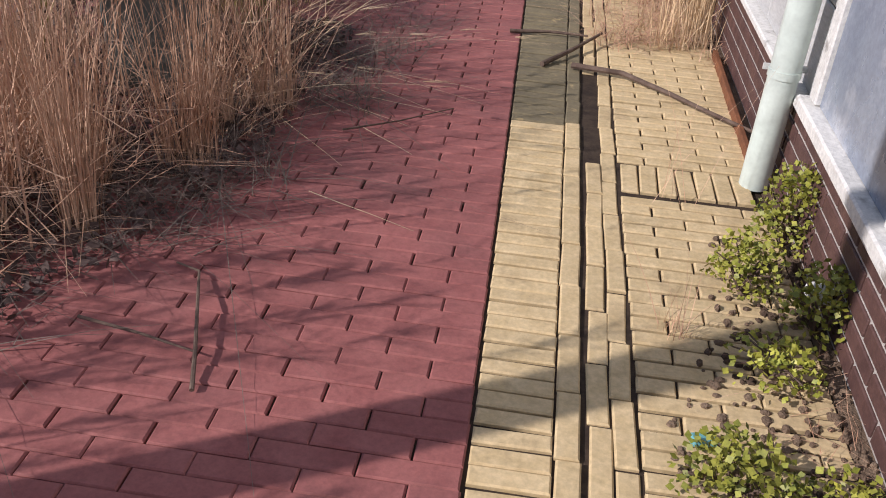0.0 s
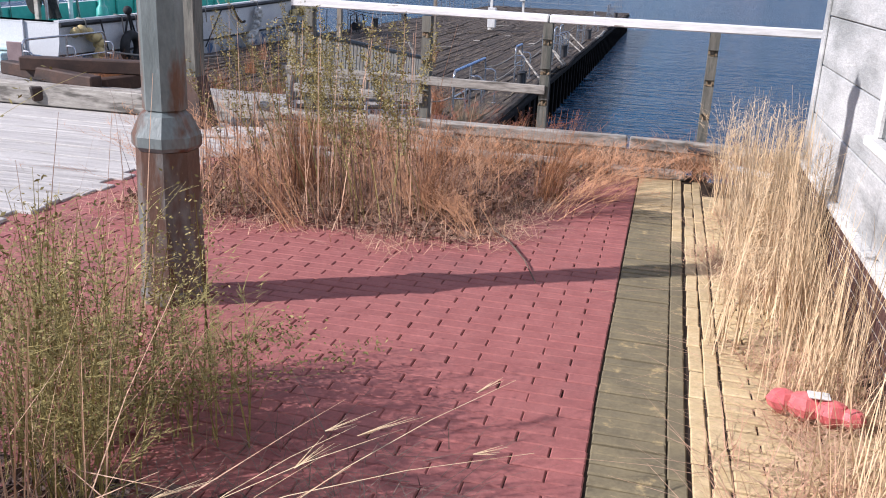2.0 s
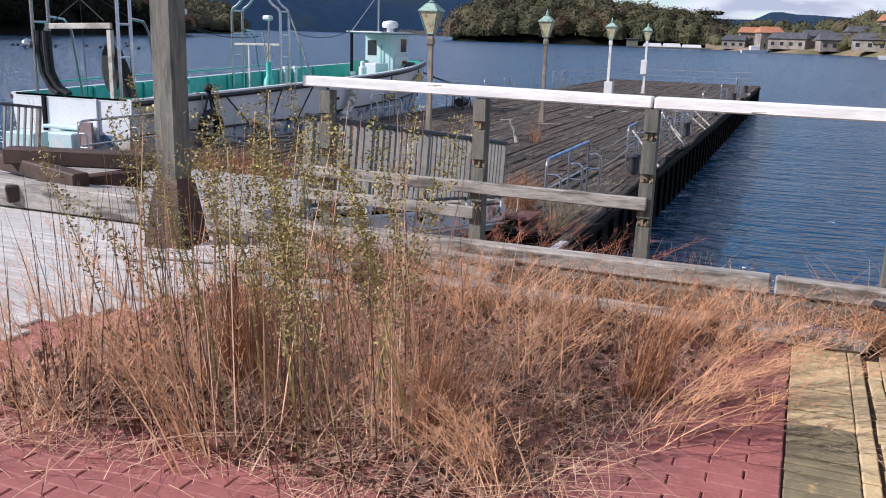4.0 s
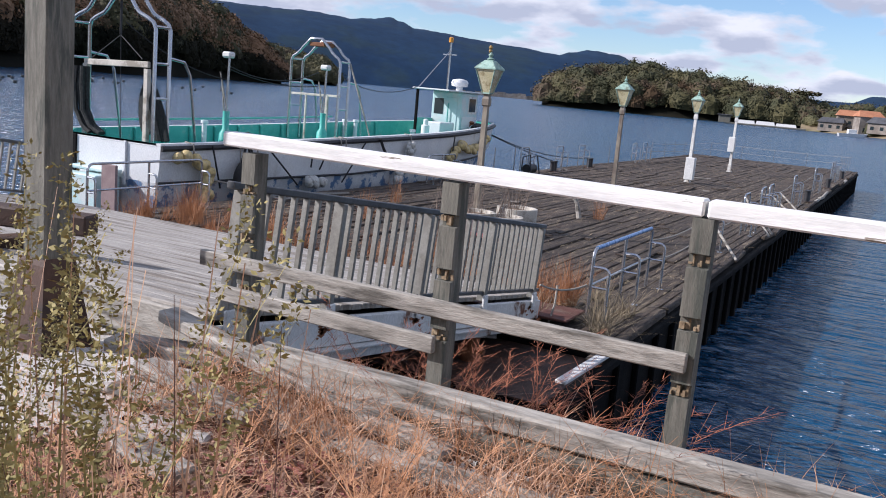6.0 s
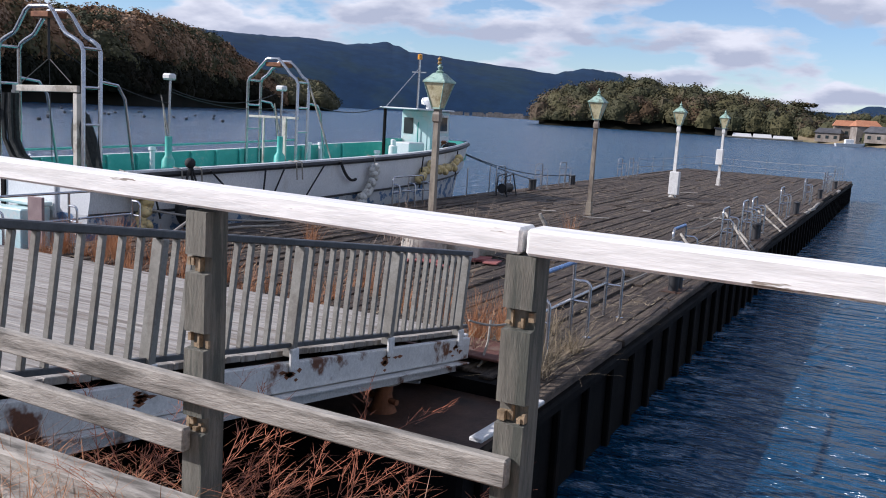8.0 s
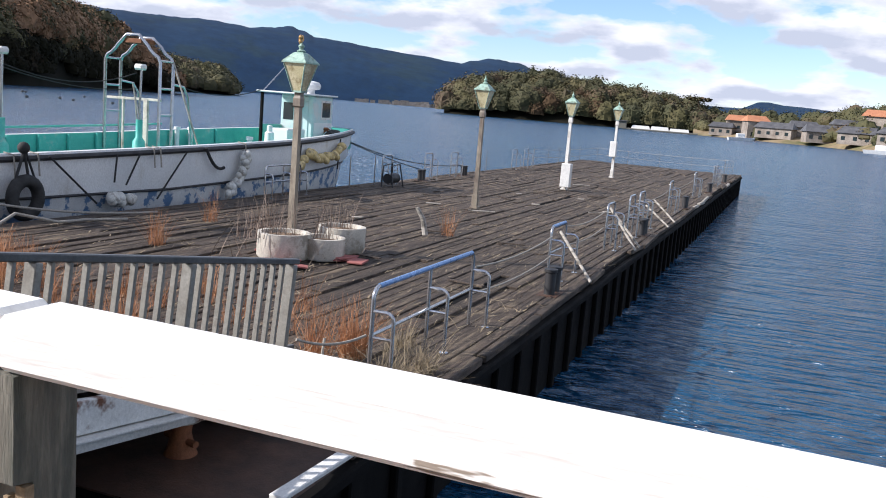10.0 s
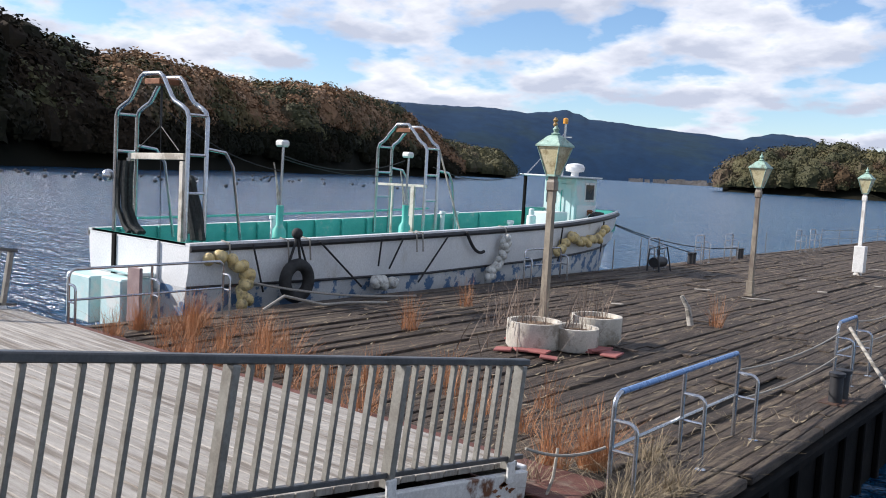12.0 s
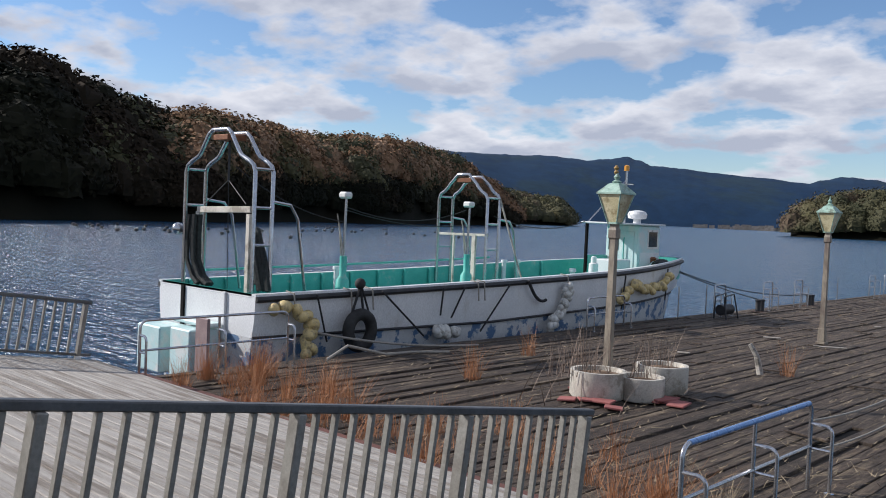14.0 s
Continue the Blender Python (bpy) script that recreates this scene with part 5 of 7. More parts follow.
rope(sag((sx(24.9) + 0.05, 24.9, 0.25), (sx(25.4) + 0.06, 25.4, -0.12), 0.15), 0.03, "thick black rope hung over the rail", ROPEK)
for y in (19.9, 20.9, 21.3, 23.6, 23.75, 26.0):
    rope([(sx(y) - 0.12, y, sheer((y - BY0) / (BY1 - BY0)) + 0.05), (sx(y) + 0.045, y + 0.02, sheer((y - BY0) / (BY1 - BY0)) + 0.03), (sx(y) + 0.05, y + 0.05, sheer((y - BY0) / (BY1 - BY0)) - 0.30)], 0.013, "pale rope looped over the cap rail", ROPE)
rope(sag((-11.1, 21.35, 1.2), (-12.0, 19.85, 2.0), 0.15), 0.010, "thin stay between gantry and mast", ROPEK)
rope(sag((-11.1, 21.35, 1.45), (-12.0, 25.3, 1.5), 0.22), 0.009, "thin stay between mast and gantry", ROPEK)
rope(sag((-11.1, 21.35, 1.40), (-12.0, 25.3, 1.2), 0.12), 0.009, "thin stay between mast and gantry", ROPEK)
rope(sag((-11.5, 25.6, 1.4), (-11.5, 28.8, 1.38), 0.2), 0.009, "thin stay to the wheelhouse", ROPEK)
rope([(-11.45, 25.7, 1.75), (-10.75, 25.6, 0.22)], 0.018, "thin brace from gantry to rail", ROPE)
rope(sag((-10.6, 30.9, 0.4), (-9.4, 33.5, DOCK_Z + 0.3), 0.05), 0.012, "taut mooring line to the pontoon", ROPEK)
rope(sag((-10.6, 30.8, 0.45), (-9.4, 36.8, DOCK_Z + 0.3), 0.25), 0.012, "slack mooring line to the pontoon", ROPEK)
rope(sag((sx(20.3) + 0.05, 20.3, -0.45), (-9.2, 22.6, DOCK_Z + 0.03), 0.08), 0.02, "pale mooring line along the pontoon", ROPE)
rope([(-9.3, 19.6, DOCK_Z + 0.05), (-9.35, 20.0, DOCK_Z + 0.20), (-9.2, 20.6, DOCK_Z + 0.05), (-9.3, 21.2, DOCK_Z + 0.02), (-9.0, 21.7, DOCK_Z + 0.02)], 0.022, "pale rope lying on the boards", ROPE)
# black anchor winch past the bow
t = thing("winch", "small black deck winch frame on the pontoon", "winch", (-9.2, 31.0, DOCK_Z))
part("frame", Geo().tube([(0, -0.3, 0), (0, -0.25, 0.5), (0, 0.25, 0.55), (0, 0.3, 0)], 0.018, 8).tube([(0.3, -0.3, 0), (0.2, -0.25, 0.5), (0.2, 0.25, 0.55), (0.3, 0.3, 0)], 0.018, 8), BOATB, t, smooth=True)
part("drum", Geo().tube([(0.12, -0.25, 0.2), (0.12, 0.25, 0.2)], 0.12, 14), BOATB, t, smooth=True)

datum["y"] = HARBOUR
# ---- far shores ----
C0 = Vector((-0.2, 12.0))


def lerp_at(pts, a):
    if a <= pts[0][0]:
        return pts[0][1]
    for (a0, v0), (a1, v1) in zip(pts, pts[1:]):
        if a <= a1:
            f = (a - a0) / (a1 - a0)
            f = f * f * (3 - 2 * f)
            return v0 + (v1 - v0) * f
    return pts[-1][1]


class Hill:
    """A wooded ridge seen across the water: bearing -> shore distance, ridge angle; depth of its slope."""

    def __init__(self, a0, a1, shore, ridge, depth, tree, seed=0.0, rough=0.0):
        self.rough, self.bank, self.soft = rough, 0.8, rough > 0
        self.a0, self.a1, self.shore, self.ridge, self.depth, self.tree, self.seed = a0, a1, shore, ridge, depth, tree, seed

    def at(self, a, s):
        """The point at bearing a, s = 0 at the shore, 1 on the ridge, 2 behind."""
        d0 = lerp_at(self.shore, a)
        d = d0 + self.depth * s
        up = lerp_at(self.ridge, a)
        if self.soft and s != 1:      # the slopes are rounder than the crest
            mean = sum(lerp_at(self.ridge, a + 0.9 * k) for k in range(-5, 6)) / 11
            up = min(up, mean) if abs(s - 1) < 0.2 else mean * 0.97
        top = (d0 + self.depth) * math.tan(radians(max(0.05, up))) + 1.4 - self.tree
        k = math.sin(min(s, 2) * math.pi / 2) ** self.bank if s <= 1 else math.cos((s - 1) * math.pi / 2)
        n = noise.noise(Vector((a * 0.3, s * 2.0, self.seed))) * 0.10
        top *= 1 + self.rough * min(1, s) ** 5 * noise.noise(Vector((a * 3.1, 0.4, self.seed)))
        z = WATER_Z + (max(0.4, top) - WATER_Z) * max(0, k + n * k * (1 - min(1, s)))
        b = radians(a)
        return Vector((C0.x + d * math.sin(b), C0.y + d * math.cos(b), z))

    def ground(self, name, m, label, step=1.0):
        n = int((self.a1 - self.a0) / step)
        rows = 12
        vs = [self.at(self.a0 + (self.a1 - self.a0) * i / n, 2 * j / rows) + Vector((0, 0, -0.3 if j == 0 else 0)) for i in range(n + 1) for j in range(rows + 1)]
        fs = [(i * (rows + 1) + j, (i + 1) * (rows + 1) + j, (i + 1) * (rows + 1) + j + 1, i * (rows + 1) + j + 1) for i in range(n) for j in range(rows)]
        return solid(name, Geo().add(vs, fs), m, label, "hill", kind="structure", smooth=True)

    def woods(self, name, m, label, count, r0, r1, leaves, smax=1.15, lo=None, hi=None, smin=0.03, size=1.0):
        """Tree crowns, each a ragged shell of small leaf clumps."""
        rr = random.Random(int(self.seed * 10) + 3 + count)
        vs, fs = [], []
        for _ in range(count):
            a = rr.uniform(lo or self.a0, hi or self.a1)
            s = rr.uniform(smin, smax)
            p = self.at(a, s)
            r = rr.uniform(r0, r1)
            h = r * rr.uniform(0.75, 1.15)
            c = p + Vector((0, 0, min(self.tree, h) * 0.55))
            k = len(vs)
            for i in range(5):
                ph = -0.5 + i * 0.5
                for j in range(8):
                    f = rr.uniform(0.66, 0.90)
                    vs.append(c + Vector((math.cos(ph) * math.cos(j * 0.7854) * r, math.cos(ph) * math.sin(j * 0.7854) * r, math.sin(ph) * h)) * f)
            fs += [(k + i * 8 + j, k + i * 8 + (j + 1) % 8, k + i * 8 + 8 + (j + 1) % 8, k + i * 8 + 8 + j) for i in range(4) for j in range(8)]
            fs.append(tuple(k + 32 + j for j in range(8)))
            for _ in range(leaves):
                u, w = rr.uniform(-0.35, 1), rr.uniform(0, 6.283)
                q = math.sqrt(max(0, 1 - u * u))
                nrm = Vector((q * math.cos(w), q * math.sin(w), u))
                o = c + Vector((nrm.x * r, nrm.y * r, nrm.z * h)) * rr.uniform(0.82, 1.06)
                nrm = (nrm + Vector((rr.gauss(0, 1), rr.gauss(0, 1), rr.gauss(0, 1))) * 0.3).normalized()
                t1 = nrm.orthogonal().normalized()
                t1.rotate(Matrix.Rotation(rr.uniform(0, 6.28), 3, nrm))
                t2 = nrm.cross(t1)
                e = r * rr.uniform(0.05, 0.10) * size
                tip = nrm * e * rr.uniform(-0.3, 0.5)
                k = len(vs)
                vs += [o - t1 * e, o - t2 * e * 0.8 + tip, o + t1 * e * rr.uniform(0.6, 1.2), o + t2 * e * 0.8 + tip]
                fs.append((k, k + 1, k + 2, k + 3))
        return solid(name, Geo().add(vs, fs), m, label, "woods", kind="stuff")


hill_w = Hill(-112, -38.5, [(-112, 105), (-70, 124), (-60, 150), (-49, 215), (-40, 300)],
              [(-112, 12.5), (-80, 10.4), (-74, 9.4), (-70.1, 8.9), (-67.7, 8.75), (-65.5, 7.5), (-62.9, 6.7), (-60.9, 6.0), (-58.9, 6.4), (-55.5, 5.9), (-52.0, 5.3), (-46.9, 5.35), (-44.2, 4.7), (-42.5, 4.2), (-40.6, 3.0), (-39.4, 2.3), (-38.5, 0.6)], 42, 9.0, 1.0)
hill_w.bank = 0.7
hill_w.ground("hill_west", HILLSOIL, "wooded hillside across the inlet, ground coloured dark for shade")
# The hillside's and bank's shade is carried by the dark crown colour.
hill_w.woods("woods", WOODS, "woods on the west hillside, coloured dark for shade", 1450, 2.6, 5.4, 110, 1.15, -112, -61, size=1.4)
hill_w.woods("woods", WOODS, "woods on the steep bank above the water, coloured dark for shade", 330, 2.4, 4.0, 110, 0.16, -61, -38.6, size=1.4)
hill_w.woods("woods", WOODSG, "olive evergreen woods on the sunlit ridge", 300, 2.8, 5.0, 170, 1.15, -66, -38.6, 0.14, 1.4)
hill_w.woods("woods", WOODSB, "brown bare winter woods along the ridge, colour lightened for sun", 560, 2.8, 4.8, 170, 1.15, -62, -38.6, 0.2, 1.4)
hill_w.woods("woods", WOODST, "tan leafless crowns among the ridge woods, colour lightened for sun", 380, 2.6, 4.6, 170, 1.15, -61, -40, 0.3, 1.4)
cape = Hill(-43, -34.9, [(-43, 420), (-35, 470)], [(-43, 2.1), (-39.8, 2.0), (-37.6, 1.65), (-36, 1.55), (-35.2, 0.9), (-34.9, 0.1)], 60, 8.0, 2.0)
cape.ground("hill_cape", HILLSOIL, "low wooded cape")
cape.woods("woods", WOODSG, "low woods on the cape", 300, 4, 6.0, 80)
cape.woods("woods", WOODSO, "yellow-olive bamboo woods on the cape", 160, 4, 6.0, 80)
isle = Hill(-21.7, -4.6, [(-21.7, 440), (-13, 430), (-4.6, 420)],
            [(-21.7, 0.1), (-21.5, 0.7), (-21.2, 1.6), (-20.2, 2.1), (-18.6, 2.65), (-15.9, 2.85), (-13.4, 2.65), (-10.8, 2.35), (-8.2, 2.1), (-6.8, 2.0), (-5.6, 1.7), (-4.9, 0.9), (-4.6, 0.1)], 45, 11.0, 3.0)
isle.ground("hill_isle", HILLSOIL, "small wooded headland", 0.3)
isle.woods("woods", WOODSG, "dense evergreen woods on the headland", 210, 4.0, 8.0, 230)
isle.woods("woods", WOODSO, "yellow-olive crowns among the headland woods", 120, 4.0, 7.5, 230)
isle.woods("woods", WOODSC, "brown crowns among the headland woods", 40, 3.8, 6.5, 230, 1.15, -16, -4.8)
isle.woods("woods", WOODSR, "red autumn crowns low on the headland", 12, 3.0, 4.4, 230, 0.5, -19, -8)
# umbrella pine on the headland
t = thing("pine_tree", "flat-topped pine standing above the headland woods", "tree", tuple(isle.at(-5.9, 0.6)))
part("trunk", Geo().tube([(0, 0, 0), (0.4, 0, 5), (0, 0, 11)], 0.45, 7, 0.15), BARK, t)
g = Geo()
for _ in range(260):
    a, q = R.uniform(0, 6.28), R.uniform(0, 1) ** 0.5
    o = Vector((math.cos(a) * q * 6, math.sin(a) * q * 6, 11.3 + R.uniform(-1.2, 1.2) * (1 - q * 0.5)))
    e = R.uniform(0.5, 1.1)
    d = Vector((R.uniform(-1, 1), R.uniform(-1, 1), R.uniform(-0.4, 0.4))).normalized() * e
    f = d.cross(Vector((R.uniform(-1, 1), R.uniform(-1, 1), 1))).normalized() * e * 0.7
    g.add([o - d, o - f, o + d, o + f], [(0, 1, 2, 3)])
part("crown", g, WOODSG, t)
# mountains, the haze over them given by a blue surface colour
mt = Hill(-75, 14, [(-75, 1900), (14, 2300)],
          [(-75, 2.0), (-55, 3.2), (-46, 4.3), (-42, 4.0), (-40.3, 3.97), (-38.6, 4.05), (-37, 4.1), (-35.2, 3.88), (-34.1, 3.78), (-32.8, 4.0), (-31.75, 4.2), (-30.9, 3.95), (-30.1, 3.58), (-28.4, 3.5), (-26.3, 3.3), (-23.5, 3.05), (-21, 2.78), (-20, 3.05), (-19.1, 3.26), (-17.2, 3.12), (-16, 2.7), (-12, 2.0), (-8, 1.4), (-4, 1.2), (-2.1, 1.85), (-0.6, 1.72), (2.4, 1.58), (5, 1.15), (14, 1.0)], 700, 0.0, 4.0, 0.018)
mt.ground("mountain", MOUNT, "long wooded mountain ridge beyond the bay, haze painted in blue", 0.12)
# settled shore on the right
town = Hill(-6, 40, [(-6, 380), (0, 330), (7, 262), (40, 200)], [(-6, 0.5), (-3, 0.9), (0, 1.05), (4, 1.5), (7, 1.9), (14, 3.0), (40, 4.5)], 150, 2.0, 5.0)
town.ground("hill_east", SHORE, "tan grassy shore rising behind a village", 0.5)
town.woods("woods", WOODSG, "scattered bushes and trees behind the village", 330, 3, 6, 80, 1.1)


def house(a, s, w, d, h, roof, label, group="village houses"):
    p = town.at(a, s)
    t = thing("house", label, "house", tuple(p - Vector((0, 0, 0.5))), group, -a + R.uniform(-20, 20))
    part("wall", Geo().box((-w / 2, -d / 2, 0), (w / 2, d / 2, h + 0.5)), HOUSEW, t)
    g = Geo()
    e = 0.6
    z0, z1 = h + 0.5, h + 0.5 + d * 0.32
    g.add([(-w / 2 - e, -d / 2 - e, z0), (w / 2 + e, -d / 2 - e, z0), (w / 2 + e, d / 2 + e, z0), (-w / 2 - e, d / 2 + e, z0), (-w / 2 + 0.5, 0, z1), (w / 2 - 0.5, 0, z1)],
          [(0, 1, 5, 4), (1, 2, 5), (2, 3, 4, 5), (3, 0, 4), (3, 2, 1, 0)])
    part("roof", g, roof, t)
    for k in range(max(2, int(w / 3))):
        x = -w / 2 + (k + 0.5) * w / max(2, int(w / 3))
        part("window", Geo().box((x - 0.6, -d / 2 - 0.05, 1.3), (x + 0.6, -d / 2 + 0.02, 2.5)), GLASSD, t)


for a, s, w, d, h, ro in ((-4.3, 0.06, 9, 6, 3, ROOFK), (-3.2, 0.18, 12, 7, 4, ROOFR), (-2.4, 0.04, 8, 7, 6, ROOFR), (-1.2, 0.08, 13, 7, 3.2, ROOFK), (0.3, 0.16, 10, 7, 3, ROOFK), (1.4, 0.06, 12, 8, 3.2, ROOFK),
                          (2.6, 0.22, 9, 6, 3, ROOFK), (3.4, 0.07, 11, 7, 3, ROOFK), (4.4, 0.28, 10, 7, 5, ROOFR), (5.4, 0.08, 9, 6, 3, ROOFK), (6.8, 0.2, 11, 7, 3.4, ROOFK), (8.2, 0.06, 9, 7, 3, ROOFK),
                          (9.5, 0.14, 12, 7, 5, ROOFK), (11, 0.06, 9, 7, 3, ROOFK), (13, 0.2, 12, 7, 4, ROOFK)):
    house(a, s, w, d, h, ro, "pale village house with orange tiled roof" if ro is ROOFR else "pale village house with grey tiled roof")


def at_bearing(a, d, z=WATER_Z):
    return (C0.x + d * math.sin(radians(a)), C0.y + d * math.cos(radians(a)), z)


t = thing("jetty", "low jetty with white covered floats off the headland", "jetty", at_bearing(-8.0, 372), turn=8)
part("deck", Geo().box((-15, -1.4, 0.1), (15, 1.4, 0.7), 0.1), POSTWOOD, t)
for x0, x1, h in ((-11.5, -4, 2.0), (-3.8, 3.5, 2.1), (3.7, 11.5, 1.8)):
    part("cover", Geo().add([(x0, -1.1, 0.7), (x1, -1.1, 0.7), (x1, 1.1, 0.7), (x0, 1.1, 0.7), (x0 + 0.4, -0.7, h), (x1 - 0.4, -0.7, h), (x1 - 0.4, 0.7, h), (x0 + 0.4, 0.7, h)],
                            [(0, 1, 5, 4), (1, 2, 6, 5), (2, 3, 7, 6), (3, 0, 4, 7), (4, 5, 6, 7)]), WHITEP, t, "white sheet cover")
part("shed", Geo().box((-18, -1.5, 0.3), (-13.5, 1.5, 3.2), 0.1), POSTWOOD, t)
part("shed_roof", Geo().box((-18.5, -2.0, 3.2), (-13.0, 2.0, 3.6), 0.1), ROOFK, t)
for a, d in ((-3.2, 300), (4.6, 250), (9.0, 225)):
    t = thing("small_boat", "small white motor boat lying off the shore", "boat", at_bearing(a, d), "boats off the shore", R.uniform(-30, 30))
    part("hull", Geo().add([(-4, -1, 0.9), (4, -0.9, 1.1), (5, 0, 1.3), (4, 0.9, 1.1), (-4, 1, 0.9), (-3.6, -0.7, -0.2), (3.6, -0.6, -0.2), (4.4, 0, -0.2), (3.6, 0.6, -0.2), (-3.6, 0.7, -0.2)],
                           [(0, 1, 2, 3, 4), (0, 5, 6, 1), (1, 6, 7, 2), (2, 7, 8, 3), (3, 8, 9, 4), (4, 9, 5, 0)]), BOATW, t)
    part("cabin", Geo().box((-1.2, -0.7, 0.9), (1.4, 0.7, 2.3), 0.15), BOATW, t)
# far town specks and rows of sea-farm buoys
for k in range(26):
    a = R.uniform(-27.5, -22.3)
    p = at_bearing(a, R.uniform(1500, 1650), WATER_Z)
    w = R.uniform(6, 16)
    solid("far_building", Geo().box((-w / 2, -5, 0), (w / 2, 5, R.uniform(4, 9))), HOUSEW, "tiny pale building on the far shore", "building", "far shore town", at=pose(*p, 0, 0, -a))
g = Geo()
for k in range(60):
    a, d = R.uniform(-66, -42), R.uniform(88, 118)
    g.lathe([(0.1, 0), (0.22, 0.1), (0.2, 0.25), (0.05, 0.3)], at_bearing(a, d * (1.3 if a > -52 else 1.0)), 7)
solid("buoys", g, BOATB, "rows of small dark floats on the inlet", "float", kind="stuff")

datum["y"] = 0.0
# ---- dry grass and weeds ----
class Blades:
    """Curved thin strips: dry stems and leaves."""

    def __init__(self, seed):
        self.v, self.f, self.r = [], [], random.Random(seed)

    def blade(self, p, h, lean, az, w, segs=3, droop=0.5):
        r = self.r
        d = Vector((math.cos(az), math.sin(az), 0))
        side = Vector((-d.y, d.x, 0))
        side.rotate(Matrix.Rotation(r.uniform(-0.8, 0.8), 3, "Z"))
        k = len(self.v)
        for i in range(segs + 1):
            t = i / segs
            q = Vector(p) + d * (lean * h * (t + droop * t * t)) + Vector((0, 0, h * (t - 0.25 * droop * lean * t * t * t)))
            if q.z < p[2] + 0.004:
                q.z = p[2] + 0.004
            ww = w * (1 - 0.75 * t)
            self.v += [q - side * ww, q + side * ww]
        for i in range(segs):
            self.f.append((k + 2 * i, k + 2 * i + 1, k + 2 * i + 3, k + 2 * i + 2))

    def leaf(self, o, e, k=0.24):
        r = self.r
        d = Vector((r.uniform(-1, 1), r.uniform(-1, 1), r.uniform(-0.3, 0.9))).normalized() * e
        f = d.cross(Vector((r.uniform(-1, 1), r.uniform(-1, 1), r.uniform(0.2, 1)))).normalized() * e * k
        k = len(self.v)
        o = Vector(o)
        self.v += [o, o + d * 0.5 - f, o + d, o + d * 0.5 + f]
        self.f.append((k, k + 1, k + 2, k + 3))

    def done(self, name, m, label, cat="grass", kind="stuff"):
        g = Geo()
        g.v, g.f = self.v, self.f
        return solid(name, g, m, label, cat, kind=kind)


def clump(b, c, n, rad, h0, h1, lean, w=0.0022, fan=None):
    r = b.r
    for _ in range(n):
        a, q = r.uniform(0, 6.283), rad * r.random() ** 0.6
        az = r.uniform(0, 6.283) if fan is None else r.gauss(fan, 0.7)
        b.blade((c[0] + q * math.cos(a), c[1] + q * math.sin(a), c[2]), r.uniform(h0, h1), abs(r.gauss(0, lean)), az, w * r.uniform(0.6, 1.4))


# left of the walk near the start
b = Blades(11)
for k in range(46):
    x, y = b.r.uniform(-2.6, -0.95), b.r.uniform(3.5, 5.6)
    if x > -0.95 - max(0, 4.6 - y) * 0.5 + (0.25 if y > 5 else 0):
        continue
    clump(b, (x, y, -0.01), 34, 0.16, 0.2, 0.85, 0.3)
    clump(b, (x, y, -0.01), 60, 0.2, 0.03, 0.22, 1.2)
for c in ((-1.0, 4.45), (-1.25, 4.2), (-1.05, 4.75), (-1.4, 3.85), (-0.88, 4.95), (-1.5, 4.4)):
    clump(b, (*c, -0.01), 150, 0.10, 0.2, 0.75, 0.22)
clump(b, (-1.12, 3.95, -0.01), 160, 0.05, 0.2, 0.8, 0.12)
for k in range(140):     # tall stems with loose seed heads
    if k < 45:
        x, y = b.r.uniform(-2.5, -1.5), b.r.uniform(1.9, 3.3)
    else:
        x, y = b.r.uniform(-2.4, -1.15), b.r.uniform(3.6, 5.0)
    h, ln, az = b.r.uniform(0.85, 1.35), abs(b.r.gauss(0, 0.12)), b.r.uniform(0, 6.28)
    b.blade((x, y, 0.0), h, ln, az, 0.0034, 5, 0.4)
    top = Vector((x, y, 0)) + Vector((math.cos(az), math.sin(az), 0)) * (ln * h * 1.2) + Vector((0, 0, h * 0.93))
    for i in range(26 if k < 45 else 12):
        b.blade(tuple(top - Vector((0, 0, b.r.uniform(0, 0.26)))), b.r.uniform(0.05, 0.13), b.r.uniform(0.2, 1.0), b.r.uniform(0, 6.28), 0.005 if k < 45 else 0.003, 2, 0.6)
for k in range(900):     # tangle of broken stems
    x, y = b.r.uniform(-2.3, -0.75), b.r.uniform(3.5, 5.7)
    if x > min(-0.75, -1.15 + (y - 3.5) * 0.30):
        continue
    b.blade((x, y, b.r.uniform(0.0, 0.28)), b.r.uniform(0.02, 0.10), b.r.uniform(1.5, 5.0), b.r.uniform(0, 6.28), 0.0024, 3, 0.1)
b.done("dry_grass", STRAW, "tall straw-coloured dead grass beside the brick walk")
b = Blades(12)
for k in range(120):
    x, y = b.r.uniform(-1.7, -0.5), b.r.uniform(3.5, 5.9)
    if x > min(-0.55, -1.08 + (y - 3.5) * 0.38):
        continue
    clump(b, (x, y, -0.005), 38, 0.16, 0.02, 0.12, 2.2, 0.0022)
for k in range(40):
    x, y = b.r.uniform(-1.3, -0.45), b.r.uniform(4.9, 6.5)
    clump(b, (x, y, -0.005), 14, 0.16, 0.03, 0.12, 2.0, 0.0014)
b.done("dead_litter", STRAWD, "tangled grey-brown dead stems on the pavement edge")
b = Blades(13)
